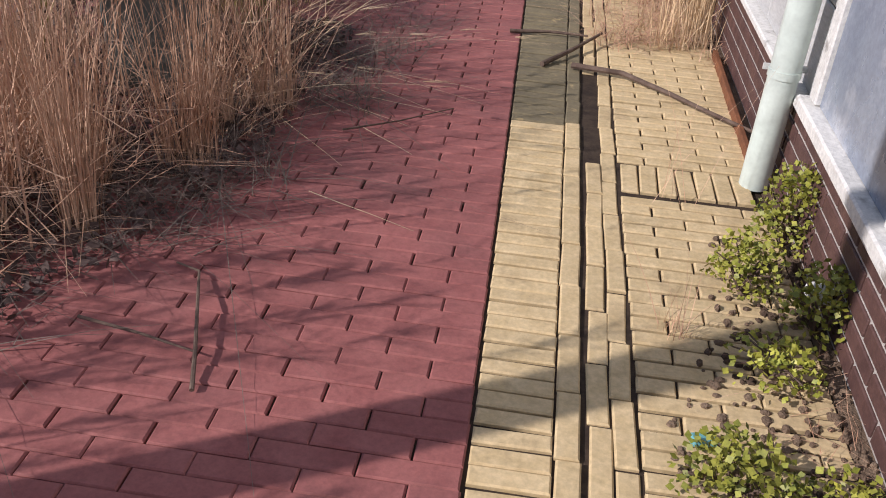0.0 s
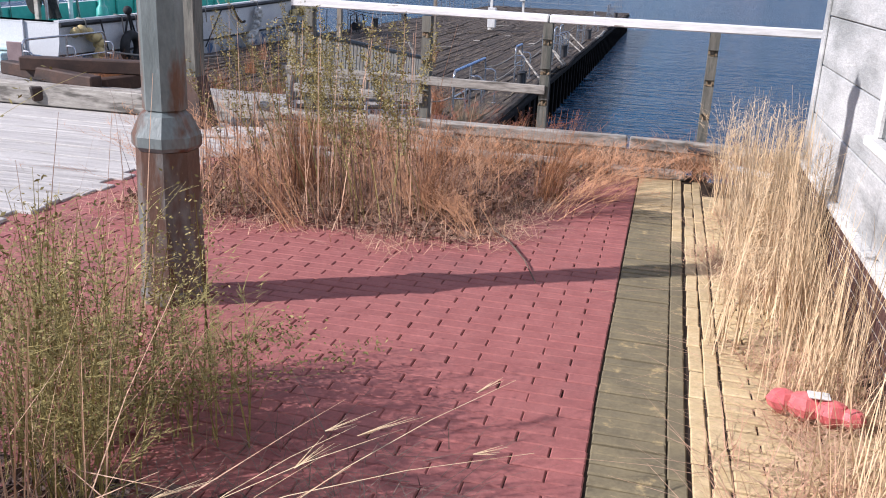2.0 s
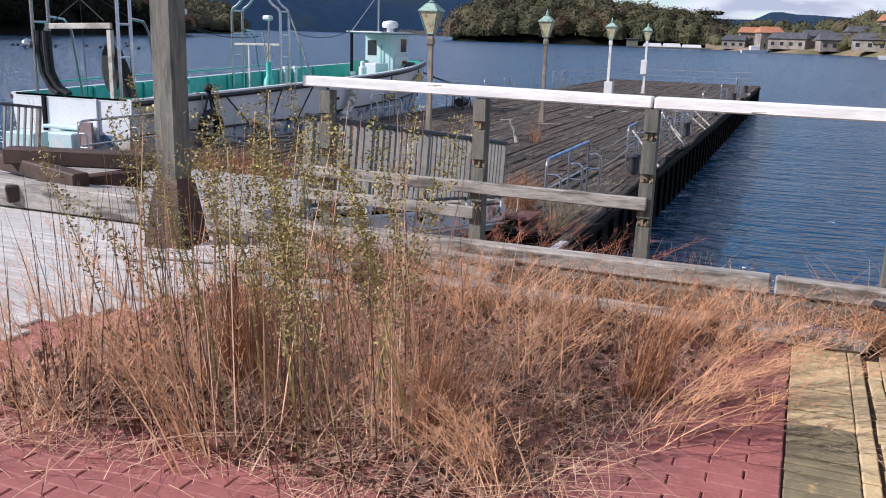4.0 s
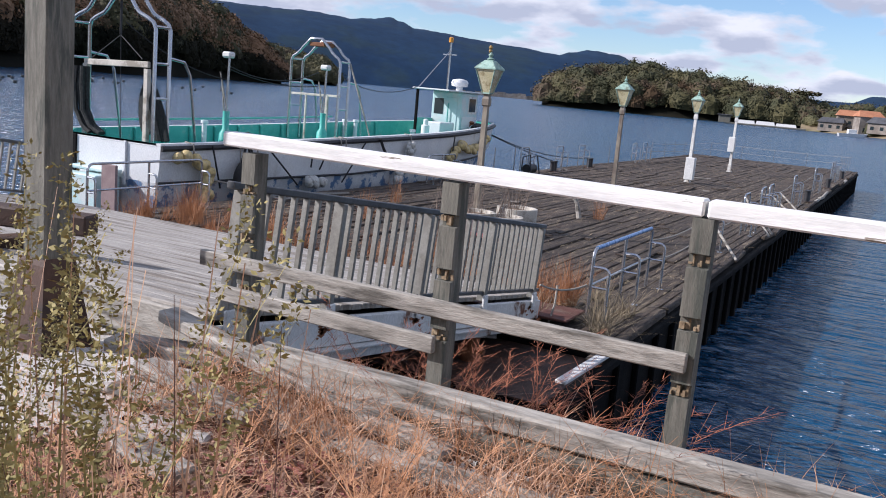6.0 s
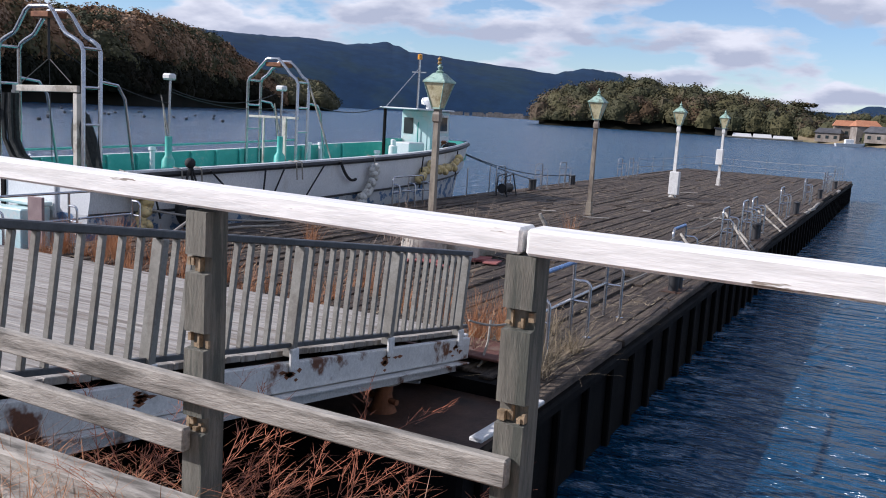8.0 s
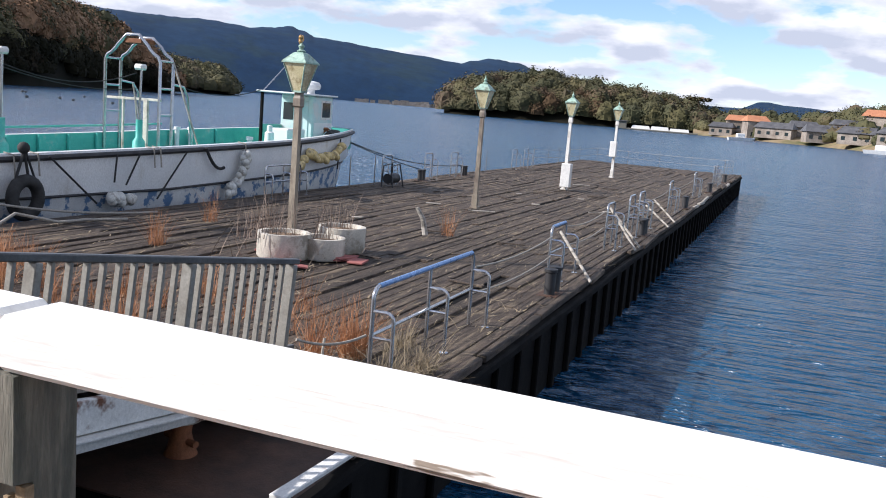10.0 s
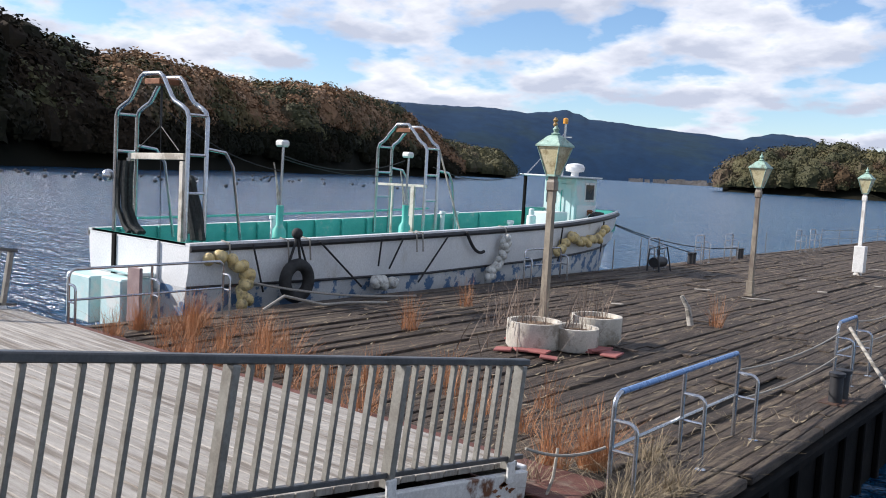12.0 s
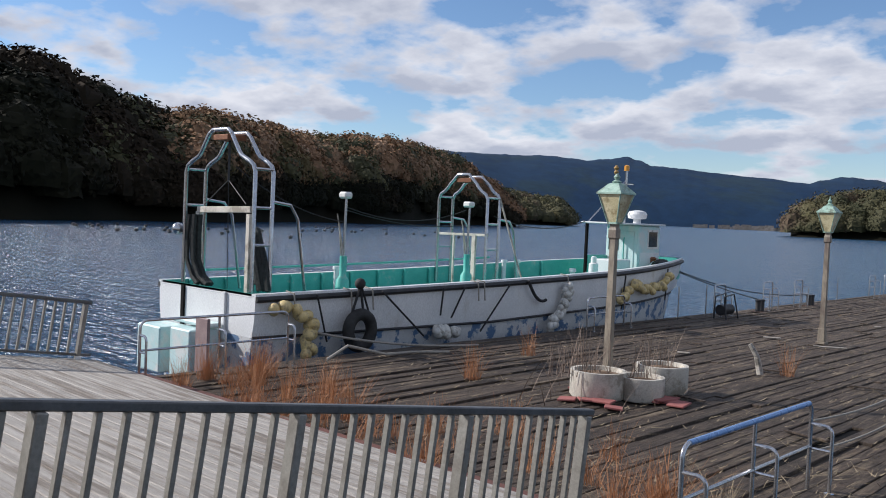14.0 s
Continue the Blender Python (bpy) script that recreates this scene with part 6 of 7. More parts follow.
for k in range(22):     # long bent stems with loose heads that lean out over the walk
    p0 = (b.r.uniform(-1.35, -0.9), b.r.uniform(4.5, 5.5), 0.0)
    h, ln, az = b.r.uniform(0.25, 0.55), b.r.uniform(0.5, 1.5), b.r.gauss(0.25, 0.5)
    b.blade(p0, h, ln, az, 0.0032, 6, 0.8)
    tip = Vector(p0) + Vector((math.cos(az), math.sin(az), 0)) * ln * h * 1.6 + Vector((0, 0, h * (1 - 0.2 * ln)))
    for i in range(8):
        b.blade(tuple(tip), b.r.uniform(0.008, 0.03), b.r.uniform(2.0, 5.0), az + b.r.gauss(0, 0.16), 0.0018, 2, 0.2)
for k in range(30):     # fallen straws on the bricks
    b.blade((b.r.uniform(-1.4, -0.5), b.r.uniform(4.3, 6.2), 0.006), 0.02, b.r.uniform(8, 26), b.r.uniform(-0.9, 0.5), 0.0024, 3, 0.1)
b.done("bent_reeds", STRAWP, "pale bent reeds leaning over the walk")
# right side against the wall
b = Blades(14)
for k in range(44):
    x, y = b.r.uniform(0.52, 0.97), b.r.uniform(6.25, 9.2)
    if x < 0.62 and y < 7.6:
        continue
    clump(b, (x, y, -0.01), 24, 0.12, 0.15, 0.62, 0.18)
for c in ((0.62, 9.55), (0.66, 8.6), (0.85, 6.35), (0.9, 6.7), (0.72, 7.9), (0.9, 9.6), (0.60, 9.0)):
    clump(b, (*c, -0.01), 90, 0.07, 0.3, 0.85, 0.10)
b.done("dry_reeds", STRAWP, "pale golden dry reeds against the wall", "reeds")
b = Blades(15)
for k in range(70):
    clump(b, (b.r.uniform(0.40, 0.95), b.r.uniform(6.05, 9.8), -0.005), 45, 0.14, 0.03, 0.15, 1.5, 0.0018)
b.done("dead_litter", STRAW, "straw litter under the reeds")
# mass of grass before the fence
b = Blades(16)
for k in range(120):
    x, y = b.r.uniform(-2.75, -0.05), b.r.uniform(8.5, 10.9)
    if x > -0.80 + (y - 9.0) * 0.29:
        continue
    q = 1.0 if y < 9.6 else 0.5
    clump(b, (x, y, 0.0), 46, 0.24, 0.03 * q, 0.22 * q, 1.3, 0.0021)
b.done("dry_grass", STRAW, "matted straw-coloured grass growing through the paving")
b = Blades(17)
for k in range(60):
    x, y = b.r.uniform(-2.6, -0.1), b.r.uniform(8.7, 10.9)
    if x > -0.82 + (y - 9.0) * 0.29:
        continue
    q = 1.0 if y < 9.6 else 0.5
    clump(b, (x, y, 0.0), 42, 0.18, 0.05 * q, 0.26 * q, 1.1, 0.0018)
for c, n, fan in (((-1.95, 9.05), 320, 2.6), ((-1.15, 8.95), 120, 1.0), ((-0.55, 9.6), 160, 0.3)):
    clump(b, (*c, 0.0), n, 0.10, 0.25, 0.62, 0.35, 0.0018, fan)
b.done("rusty_grass", STRAWR, "rust-coloured feathery dead grass")
b = Blades(21)
for k in range(230):
    x, y = b.r.uniform(-2.9, 0.0), b.r.uniform(8.2, 10.9)
    if x > -0.68 + (y - 8.7) * 0.27:
        continue
    clump(b, (x, y, 0.0), 40, 0.2, 0.02, 0.10, 1.9, 0.0018)
for k in range(50):
    clump(b, (b.r.uniform(-2.9, 0.9), b.r.uniform(10.5, 10.99), 0.05), 40, 0.16, 0.04, 0.2, 1.3, 0.0018)
b.done("dead_litter", STRAW, "straw-brown dead stems matted over the paving")
b = Blades(22)
for k in range(60):
    clump(b, (b.r.uniform(-2.9, 0.9), b.r.uniform(10.3, 11.0), 0.06), 45, 0.16, 0.06, 0.26, 1.2, 0.0018)
b.done("rusty_grass", STRAWR, "rust-coloured grass over the edge timbers")
b = Blades(18)
for k in range(95):     # tall thin stalks
    x, y = b.r.uniform(-2.9, -1.1), b.r.uniform(8.5, 9.5)
    b.blade((x, y, 0.0), b.r.uniform(0.55, 1.15), abs(b.r.gauss(0, 0.12)), b.r.uniform(0, 6.28), 0.0035, 4, 0.3)
for k in range(40):
    b.blade((b.r.uniform(-2.2, -1.3), b.r.uniform(5.9, 6.9), 0.0), b.r.uniform(0.4, 1.0), abs(b.r.gauss(0, 0.25)), b.r.uniform(0, 6.28), 0.003, 4, 0.3)
b.done("dead_stalks", STRAW, "tall thin straw-brown dead stalks", "stalks")
# feathery olive plumes
b = Blades(19)
for k in range(34):
    x, y = b.r.uniform(-2.2, -1.1), b.r.uniform(8.5, 9.3)
    h, ln, az = b.r.uniform(0.75, 1.15), b.r.uniform(0.1, 0.4), b.r.gauss(2.7, 0.6)
    b.blade((x, y, 0), h, ln, az, 0.004, 4, 0.6)
    for i in range(300):
        t = 0.45 + 0.55 * b.r.random() ** 0.7
        q = Vector((x, y, 0)) + Vector((math.cos(az), math.sin(az), 0)) * (ln * h * (t + 0.6 * t * t)) + Vector((0, 0, h * t))
        b.leaf(q + Vector((b.r.gauss(0, 0.016), b.r.gauss(0, 0.016), b.r.gauss(0, 0.016))), b.r.uniform(0.011, 0.022))
for k in range(34):
    x, y = b.r.uniform(-1.85, -1.2), b.r.uniform(5.75, 6.7)
    h, ln, az = b.r.uniform(0.35, 0.8), b.r.uniform(0.05, 0.3), b.r.uniform(0, 6.28)
    b.blade((x, y, 0), h, ln, az, 0.004, 4, 0.6)
    for i in range(200):
        t = b.r.uniform(0.2, 1.0)
        q = Vector((x, y, 0)) + Vector((math.cos(az), math.sin(az), 0)) * (ln * h * t) + Vector((0, 0, h * t))
        b.leaf(q + Vector((b.r.gauss(0, 0.05), b.r.gauss(0, 0.05), b.r.gauss(0, 0.03))), b.r.uniform(0.008, 0.018))
for k in range(36):     # branching weeds round the cabinet
    x, y = b.r.uniform(-2.3, -1.15), b.r.uniform(4.7, 6.2)
    if abs(x + 1.45) < 0.32 and abs(y - 5.31) < 0.4:
        continue
    h, ln, az = b.r.uniform(0.6, 1.15) * (1.0 if x < -1.6 else 0.75), b.r.uniform(0.05, 0.25), b.r.uniform(-0.6, 0.9)
    b.blade((x, y, 0), h, ln, az, 0.0045, 4, 0.6)
    for j in range(9):
        t = b.r.uniform(0.35, 0.95)
        q = Vector((x, y, 0)) + Vector((math.cos(az), math.sin(az), 0)) * (ln * h * (t + 0.6 * t * t)) + Vector((0, 0, h * t * 0.97))
        a2, l2, s2 = b.r.uniform(0, 6.28), b.r.uniform(0.10, 0.25), b.r.uniform(0.4, 1.2)
        b.blade(tuple(q), l2, s2, a2, 0.0025, 3, 0.4)
        for i in range(14):
            u = b.r.uniform(0.2, 1.0)
            b.leaf(q + Vector((math.cos(a2), math.sin(a2), 0)) * (s2 * l2 * u) + Vector((b.r.gauss(0, 0.012), b.r.gauss(0, 0.012), l2 * u)), b.r.uniform(0.010, 0.024))
for k in range(8):     # large arching plumes
    x, y = b.r.uniform(-2.0, -1.2), b.r.uniform(8.6, 9.3)
    h, ln, az = b.r.uniform(0.85, 1.2), b.r.uniform(0.2, 0.5), b.r.gauss(2.7, 0.5)
    b.blade((x, y, 0), h, ln, az, 0.005, 5, 0.6)
    for i in range(800):
        t = b.r.uniform(0.4, 1.0)
        q = Vector((x, y, 0)) + Vector((math.cos(az), math.sin(az), 0)) * (ln * h * (t + 0.6 * t * t)) + Vector((0, 0, h * t))
        g_ = 0.045 * (1.15 - t)
        b.leaf(q + Vector((b.r.gauss(0, g_), b.r.gauss(0, g_), b.r.gauss(0, g_))), b.r.uniform(0.006, 0.014))
for k in range(12):     # sprawling low branches over the red bricks
    x, y = b.r.uniform(-1.6, -1.25), b.r.uniform(6.0, 6.7)
    h, ln, az = b.r.uniform(0.12, 0.32), b.r.uniform(1.0, 2.6), b.r.gauss(0.25, 0.35)
    b.blade((x, y, 0), h, ln, az, 0.004, 5, 0.3)
    for i in range(130):
        t = b.r.uniform(0.25, 1.0)
        q = Vector((x, y, 0.02)) + Vector((math.cos(az), math.sin(az), 0)) * (ln * h * (t + 0.3 * t * t)) + Vector((0, 0, h * t * 0.8))
        b.leaf(q + Vector((b.r.gauss(0, 0.04), b.r.gauss(0, 0.04), abs(b.r.gauss(0, 0.02)))), b.r.uniform(0.010, 0.022))
b.done("weeds", LEAFO, "olive weeds with feathery seed plumes", "weeds")


b = Blades(64)
for k in range(150):     # dark bare stems among the plumes
    x, y = b.r.uniform(-2.7, -1.15), b.r.uniform(8.35, 9.3)
    b.blade((x, y, 0.0), b.r.uniform(0.35, 0.95), abs(b.r.gauss(0.12, 0.1)), b.r.gauss(2.6, 0.9), 0.0026, 4, 0.4)
b.done("dead_stalks", STEMR, "thin red-brown weed stems", "stalks")


# fallen leaves under the grass
b = Blades(65)
for k in range(7500):
    x, y = b.r.uniform(-2.6, -0.75), b.r.uniform(3.3, 6.0)
    if x > min(-0.78, -1.12 + (y - 3.5) * 0.32) + b.r.gauss(0, 0.05):
        continue
    o = Vector((x, y, b.r.uniform(0.004, 0.035)))
    b.leaf(o, b.r.uniform(0.02, 0.05), 0.4)
b.done("leaf_litter", LEAFD, "dark brown fallen leaves under the dead grass", "leaves")
b = Blades(66)
for k in range(9000):
    x, y = b.r.uniform(-2.9, 0.1), b.r.uniform(8.5, 10.95)
    if x > -0.72 + (y - 8.9) * 0.29 + b.r.gauss(0, 0.05):
        continue
    b.leaf((x, y, b.r.uniform(0.004, 0.04)), b.r.uniform(0.02, 0.05), 0.4)
b.done("leaf_litter", LEAFB, "brown fallen leaves matted over the paving", "leaves")


# feathery plume grass
def frond(b, p, h, lean, az, n, fluff, w=0.0016):
    """A bent stem whose upper part carries fine drooping hairs."""
    b.blade(p, h, lean, az, 0.0028, 6, 0.9)
    d = Vector((math.cos(az), math.sin(az), 0))
    for _ in range(n):
        t = 0.35 + 0.65 * b.r.random() ** 0.8
        q = Vector(p) + d * (lean * h * (t + 0.9 * t * t)) + Vector((0, 0, h * (t - 0.225 * lean * t ** 3)))
        q += Vector((b.r.gauss(0, 0.008), b.r.gauss(0, 0.008), b.r.gauss(0, 0.006)))
        L = fluff * b.r.uniform(0.4, 1.0) * (1.25 - 0.6 * t)
        b.blade(tuple(q), L * b.r.uniform(0.15, 0.8), b.r.uniform(0.6, 2.2), az + b.r.gauss(0, 0.8), w * b.r.uniform(0.6, 1.3), 2, 0.4)


b = Blades(61)
for cx, cy, n, az, ln, h0, h1 in ((-1.74, 8.5, 34, 2.9, 0.75, 0.45, 0.72), (-2.35, 8.42, 22, 2.8, 0.7, 0.35, 0.6), (-1.2, 8.8, 16, 2.2, 0.7, 0.2, 0.4), (-0.8, 8.65, 18, 2.6, 0.9, 0.15, 0.32),
                               (-0.45, 9.3, 22, 0.6, 0.9, 0.2, 0.42), (-0.3, 9.8, 20, 0.4, 0.9, 0.2, 0.4), (-1.0, 9.5, 20, 1.8, 0.9, 0.2, 0.42), (-1.6, 9.4, 20, 2.4, 0.9, 0.25, 0.5), (-0.6, 10.3, 18, 0.8, 1.0, 0.12, 0.3), (-1.4, 10.1, 18, 2.0, 1.0, 0.15, 0.35), (-2.2, 9.5, 16, 2.6, 0.9, 0.2, 0.45)):
    for _ in range(n):
        frond(b, (cx + b.r.gauss(0, 0.07), cy + b.r.gauss(0, 0.07), 0.0), b.r.uniform(h0, h1), abs(b.r.gauss(ln, 0.22)), b.r.gauss(az, 0.45), 46, 0.10)
b.done("plume_grass", STRAWO, "orange-brown feathery plume grass bent by the wind")
b = Blades(62)
for k in range(64):     # red fronds in the gap behind the fence
    x, y = b.r.uniform(-2.15, -1.05), b.r.uniform(11.02, 11.3)
    frond(b, (x, y, -0.12 + b.r.uniform(-0.05, 0.05)), b.r.uniform(0.2, 0.55), b.r.uniform(0.2, 0.75), b.r.gauss(1.6, 1.2), 55, 0.09)
b.done("plume_grass", STRAWX, "rust-red feathery grass growing behind the fence")
b = Blades(67)
for cx, cy, n, h1 in ((-1.27, 5.85, 60, 0.80), (-1.4, 6.15, 50, 0.75), (-1.15, 6.35, 30, 0.5), (-1.65, 6.3, 40, 0.8), (-1.9, 6.0, 40, 0.9)):
    for _ in range(n):
        frond(b, (cx + b.r.gauss(0, 0.09), cy + b.r.gauss(0, 0.09), 0.0), b.r.uniform(0.3, h1), abs(b.r.gauss(0.12, 0.1)), b.r.uniform(0, 6.28), 34, 0.08, 0.002)
b.done("weeds", LEAFO, "dense olive-brown bushy weeds beside the cabinet", "weeds")
b = Blades(63)
for cx, cy, n, h0, h1 in ((0.50, 9.72, 46, 0.35, 0.78), (0.84, 9.95, 60, 0.3, 0.72), (0.42, 7.6, 34, 0.3, 0.75), (0.55, 8.6, 40, 0.35, 0.7), (0.9, 8.9, 40, 0.3, 0.7)):
    for _ in range(n):
        frond(b, (cx + b.r.gauss(0, 0.045), cy + b.r.gauss(0, 0.06), 0.0), b.r.uniform(h0, h1), abs(b.r.gauss(0.08, 0.07)), b.r.gauss(1.0, 1.2), 26, 0.11)
b.done("dry_reeds", STRAWP, "pale golden dry reeds with drooping tops by the wall", "reeds")


# green shrubs by the wall
def shrub(x, y, rad, h, n, seed, label):
    b = Blades(seed)
    t = thing("shrub", label, "shrub", (x, y, 0), "low shrubs by the wall")
    g = Geo()
    for k in range(9):
        a = b.r.uniform(0, 6.28)
        q = Vector((math.cos(a) * rad * 0.8, math.sin(a) * rad * 0.8, h * b.r.uniform(0.5, 0.9)))
        g.tube([(0, 0, 0), q * 0.5 + Vector((0, 0, 0.03)), q], 0.005, 5, 0.002)
    part("stem", g, BARK, t)
    for k in range(int(n * 1.3)):
        a, q, z = b.r.uniform(0, 6.28), rad * b.r.random() ** 0.5, b.r.random()
        q *= math.sqrt(max(0.1, 1 - (z * 0.8) ** 2))
        b.leaf((math.cos(a) * q, math.sin(a) * q, 0.02 + h * z), b.r.uniform(0.013, 0.024), 0.42)
    g = Geo()
    g.v, g.f = b.v, b.f
    part("foliage", g, LEAFG, t)


shrub(0.93, 4.38, 0.12, 0.24, 620, 31, "yellow-green leafy shrub at the downpipe")
shrub(0.76, 4.10, 0.11, 0.15, 420, 32, "yellow-green leafy shrub on the bricks")
shrub(0.93, 3.93, 0.11, 0.18, 420, 33, "yellow-green leafy shrub under the window")
shrub(0.64, 3.30, 0.14, 0.10, 520, 34, "low yellow-green shrub in loose earth")
shrub(0.85, 3.25, 0.12, 0.08, 260, 35, "low yellow-green shrub in loose earth")
shrub(0.78, 3.72, 0.13, 0.07, 240, 36, "creeping yellow-green weed in loose earth")
# wiry dry grass on the bricks
b = Blades(37)
clump(b, (0.56, 3.86, 0.0), 40, 0.05, 0.05, 0.25, 0.4, 0.001)
clump(b, (0.60, 4.6, 0.0), 10, 0.1, 0.2, 0.5, 0.3, 0.001)
for k in range(20):
    clump(b, (b.r.uniform(0.6, 0.98), b.r.uniform(2.6, 3.9), 0.0), 12, 0.10, 0.01, 0.05, 2.0, 0.001)
b.done("wiry_grass", STRAW, "wiry dry grass growing from the brick joints")
datum["y"] = HARBOUR
# grass on the pontoon
b = Blades(41)
for k in range(44):
    x, y = b.r.uniform(-9.3, -3.6), b.r.uniform(16.9, 18.6)
    clump(b, (x, y, DOCK_Z), 60, 0.10, 0.10, 0.40, 0.4, 0.0022)
for c, n in (((-9.0, 18.3), 160), ((-8.6, 18.0), 130), ((-7.2, 17.9), 120), ((-6.6, 17.7), 90), ((-9.2, 17.7), 160), ((-7.4, 20.4), 90), ((-8.2, 22.6), 60), ((-5.0, 24.4), 60), ((-3.1, 17.5), 260), ((-3.25, 17.2), 160)):
    clump(b, (*c, DOCK_Z), int(n * 1.4), 0.11, 0.15, 0.52, 0.4, 0.0022)
b.done("rusty_grass", STRAWR, "rust-coloured dead grass rooted in the pontoon boards")
b = Blades(42)
for c in ((-2.55, 16.9), (-2.6, 17.2), (-2.45, 16.6), (-2.5, 17.5), (-2.9, 18.0), (-3.2, 16.8)):
    clump(b, (*c, DOCK_Z), 130, 0.12, 0.06, 0.30, 0.9, 0.003)
for k in range(260):
    clump(b, (b.r.uniform(-4.2, -2.4) if k % 2 else b.r.uniform(-9, -2.4), b.r.uniform(17, 44), DOCK_Z), 9, 0.3, 0.01, 0.06, 3.0, 0.004)
for k in range(1500):
    x, y = b.r.uniform(-9.5, -2.4), 16.5 + 30 * b.r.random() ** 1.4
    b.blade((x, y, DOCK_Z + 0.008), 0.012, b.r.uniform(3, 14), b.r.gauss(1.57, 0.35), b.r.uniform(0.004, 0.014), 1, 0.0)
b.done("straw_litter", LITTER, "straw and litter strewn on the pontoon")
b = Blades(43)
for c in ((-5.83, 20.86), (-5.45, 21.18), (-5.52, 21.8), (-6.1, 20.5), (-6.3, 21.2)):
    clump(b, (*c, DOCK_Z + 0.25), 40, 0.2, 0.2, 0.6, 0.35, 0.004)
for k in range(30):
    b.blade((b.r.uniform(-6.6, -5.0), b.r.uniform(19.6, 22.0), DOCK_Z), b.r.uniform(0.2, 0.75), b.r.uniform(0.1, 0.8), b.r.uniform(0, 6.28), 0.005, 4)
b.done("dead_stems", STRAWD, "dead woody stems in and round the planters", "stems")

datum["y"] = 0.0
# ---- small things on the walk ----
t = thing("utility_cabinet", "low pale green metal cabinet overgrown with weeds", "cabinet", (-1.45, 5.31, 0), turn=22)
part("body", Geo().box((-0.20, -0.28, 0), (0.20, 0.28, 0.37), 0.012), mat("cabinet_body", (0.10, 0.12, 0.11), (0.16, 0.18, 0.165), 6, 0.6, 0.1), t)
part("lid", Geo().add([(-0.23, -0.31, 0.372), (0.23, -0.31, 0.372), (0.23, 0.31, 0.372), (-0.23, 0.31, 0.372), (-0.22, -0.30, 0.41), (0.22, -0.30, 0.41), (0.22, 0.30, 0.46), (-0.22, 0.30, 0.46)],
                      [(3, 2, 1, 0), (4, 5, 6, 7), (0, 1, 5, 4), (1, 2, 6, 5), (2, 3, 7, 6), (3, 0, 4, 7)]), BOXG, t, "pale green sloping lid")
part("hasp", Geo().box((0.202, -0.05, 0.25), (0.22, 0.05, 0.34), 0.004), CHROME, t)


def stick(pts, r, label):
    solid("stick", Geo().tube(pts, r, 7, r * 0.5), BARK, label, "stick", "fallen sticks")


stick([(0.25, 5.76, 0.02), (0.47, 5.70, 0.03), (0.66, 5.55, 0.02), (0.80, 5.38, 0.025), (0.965, 5.20, 0.03)], 0.014, "long bent brown stick on the yellow bricks")
stick([(0.117, 5.75, 0.015), (0.25, 5.95, 0.03), (0.382, 6.17, 0.05)], 0.013, "dark stick lying over the slot")
stick([(-0.06, 6.18, 0.012), (0.14, 6.22, 0.015), (0.32, 6.20, 0.02)], 0.010, "brown stick across the yellow edging")
stick([(-0.563, 3.37, 0.01), (-0.60, 3.49, 0.03), (-0.66, 3.66, 0.04), (-0.72, 3.82, 0.02), (-0.80, 3.86, 0.01)], 0.006, "thin forked twig on red bricks")
stick([(-0.93, 3.56, 0.02), (-0.76, 3.52, 0.03), (-0.60, 3.49, 0.02)], 0.005, "thin forked twig on red bricks")
stick([(-0.55, 4.75, 0.05), (-0.38, 4.95, 0.02), (-0.2, 5.15, 0.01)], 0.004, "thin twig on red bricks")
stick([(-0.82, 8.9, 0.03), (-0.62, 8.6, 0.02), (-0.5, 8.35, 0.015), (-0.40, 8.05, 0.01)], 0.006, "pale dry reed stem on red bricks")
t = thing("crushed_bag", "faded red crumpled plastic bag in the straw", "bag", (0.68, 7.03, 0.06))
bm_g = Geo()
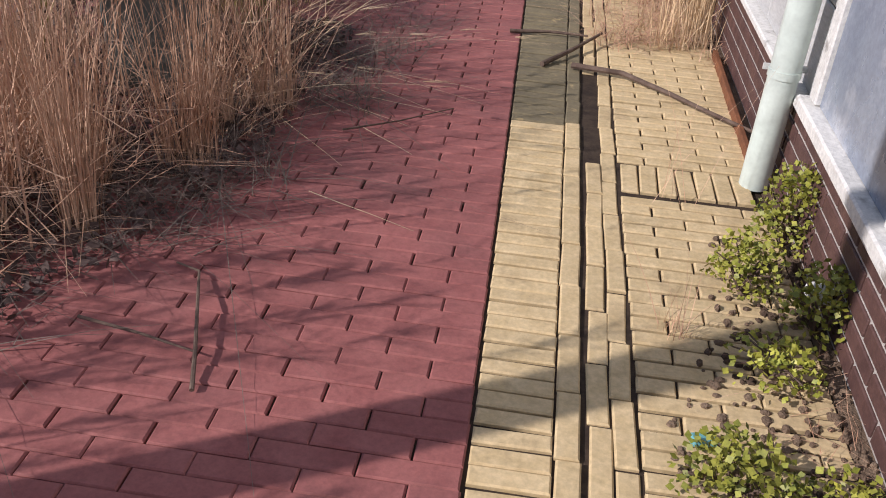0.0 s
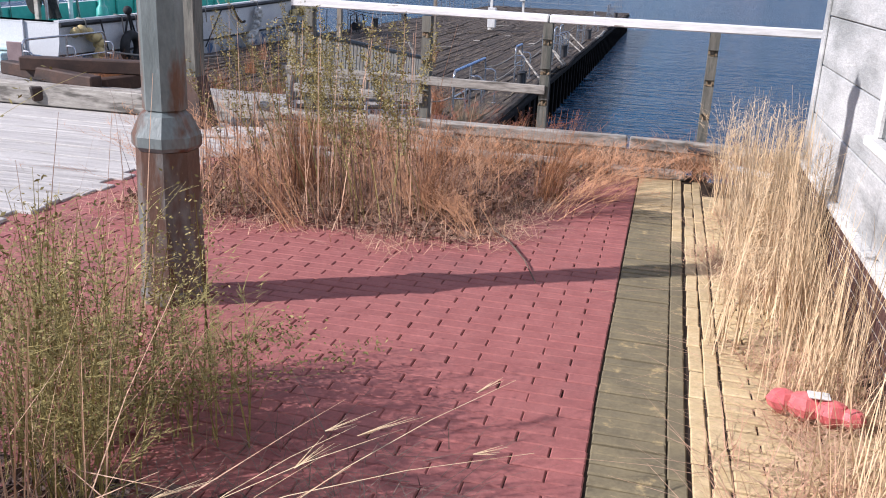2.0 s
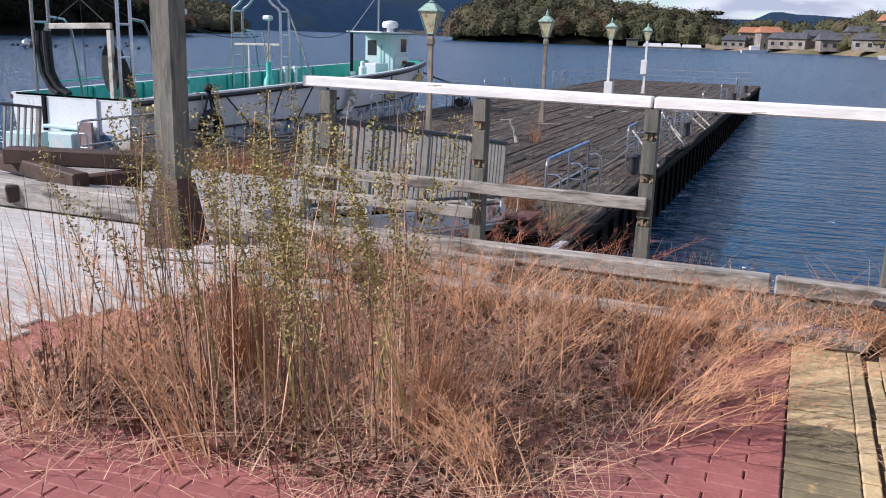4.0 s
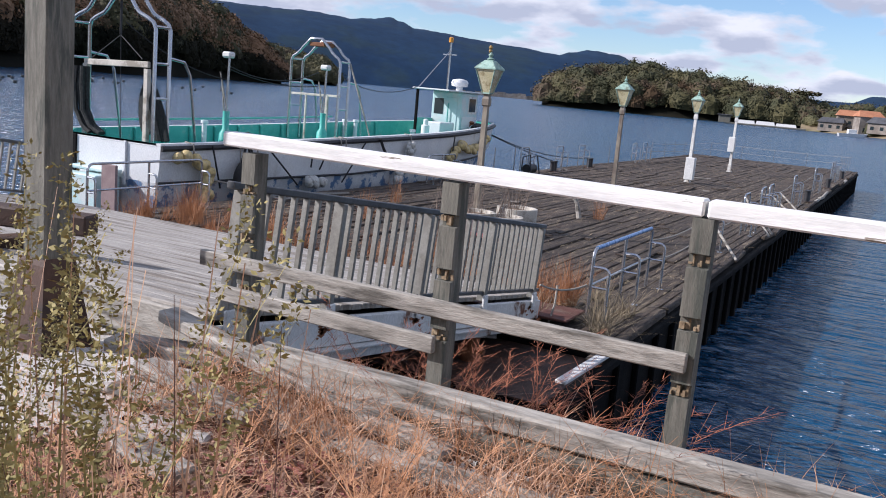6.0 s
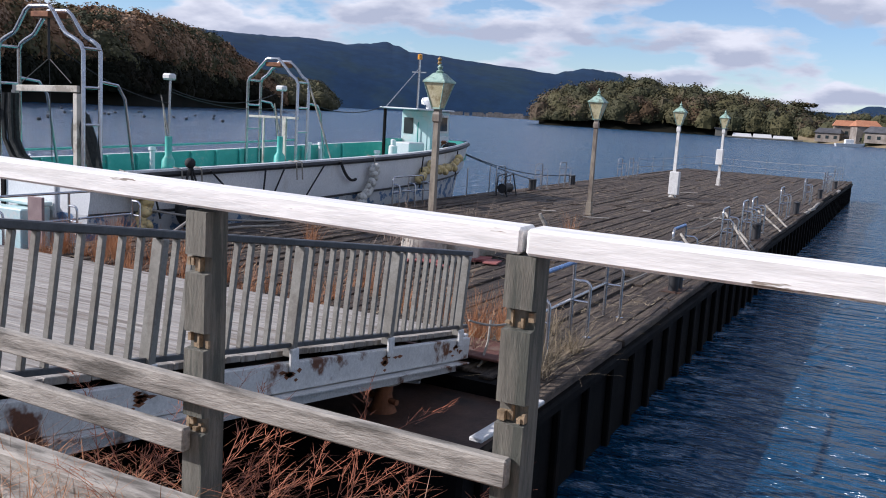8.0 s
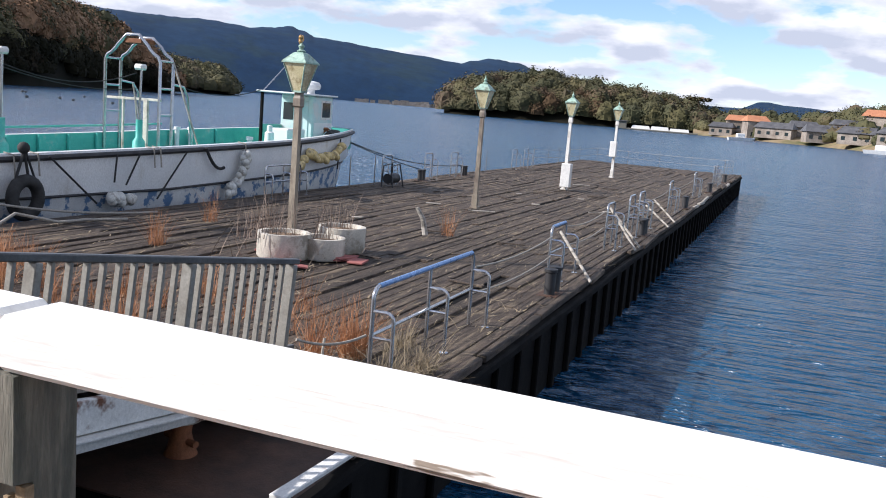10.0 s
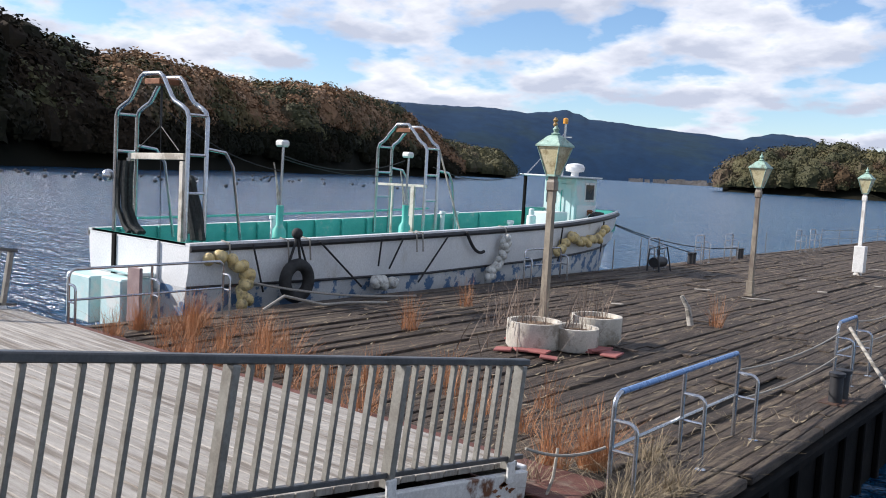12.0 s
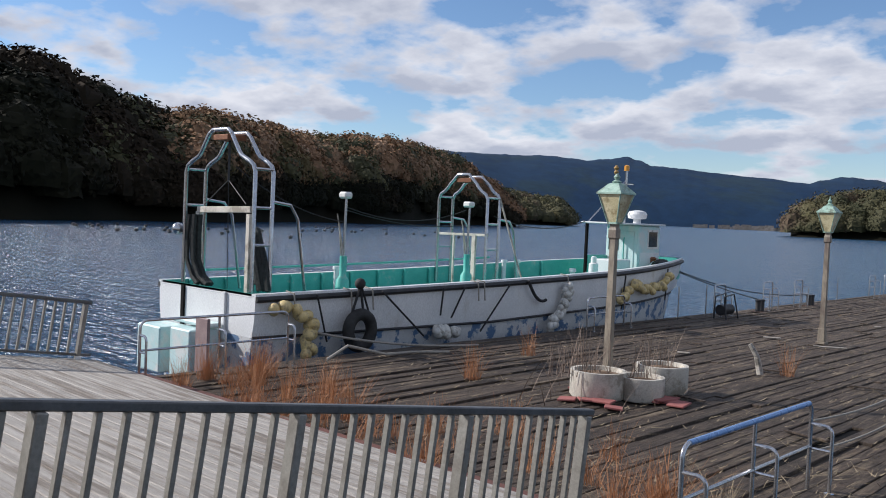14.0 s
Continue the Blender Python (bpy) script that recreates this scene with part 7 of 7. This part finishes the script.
for k, (x, y, r_) in enumerate(((-0.09, 0.03, 0.05), (-0.02, 0.01, 0.06), (0.06, -0.02, 0.055), (0.12, -0.04, 0.04))):
    bm_g.lathe([(0.01, -r_), (r_ * 0.8, -r_ * 0.5), (r_, 0.0), (r_ * 0.7, r_ * 0.6), (0.01, r_ * 0.8)], (x, y, 0), 8, k * 0.7, 1.1, 0.8)
part("bag", bm_g, PINK, t)
part("label", Geo().box((-0.02, -0.03, 0.045), (0.05, 0.02, 0.052), 0.002), WHITEP, t, "white printed panel")
solid("wrapper", Geo().box((-0.035, -0.02, 0), (0.035, 0.02, 0.018), 0.008), CYANP, "crumpled turquoise wrapper on the bricks", "litter", at=pose(0.587, 3.45, 0.004, 5, 8, 20))
solid("paper_cup", Geo().lathe([(0.025, 0), (0.035, 0.085), (0.031, 0.085), (0.022, 0.01)], (0, 0, 0), 14), WHITEP, "white plastic cup tipped over in the weeds", "cup", at=pose(0.93, 4.06, 0.06, 70, 20, 40), smooth=True)
# heap of rubbish by the corner
for k in range(9):
    x, y = R.uniform(0.55, 1.0), R.uniform(10.2, 10.7)
    a = R.uniform(0, 3.1)
    solid("rubbish", Geo().beam((x, y, 0.03 + 0.02 * k), (x + 0.3 * math.cos(a), y + 0.2 * math.sin(a), 0.05 + 0.02 * k), 0.06, 0.03, 0.006), (POSTWOOD, WHITEP, BOATB)[k % 3], "broken boards and scraps heaped by the corner", "rubbish", "rubbish heap")


# ---- bricks, laid last ----
def lay_all():
    shared = {}
    rest = {}
    for sx, sy, m, parent, x, y, turn, lift, single in BRICKS:
        if single:
            key = (round(sx, 3), round(sy, 3), m.name)
            if key not in shared:
                shared[key] = brick_geo(sx, sy).mesh("brick", m)
            piece("brick", shared[key], parent, pose(x, y, lift, R.uniform(-0.5, 0.5), R.uniform(-0.5, 0.5), turn))
        else:
            g = rest.setdefault((m.name, parent.name), (Geo(), m, parent))[0]
            b = brick_geo(sx, sy)
            mm = pose(x, y, lift, 0, 0, turn)
            g.add([mm @ Vector(v) for v in b.v], b.f)
    for g, m, parent in rest.values():
        ob = part("bricks", g, m, parent)
        ob["kind"] = "stuff"


lay_all()
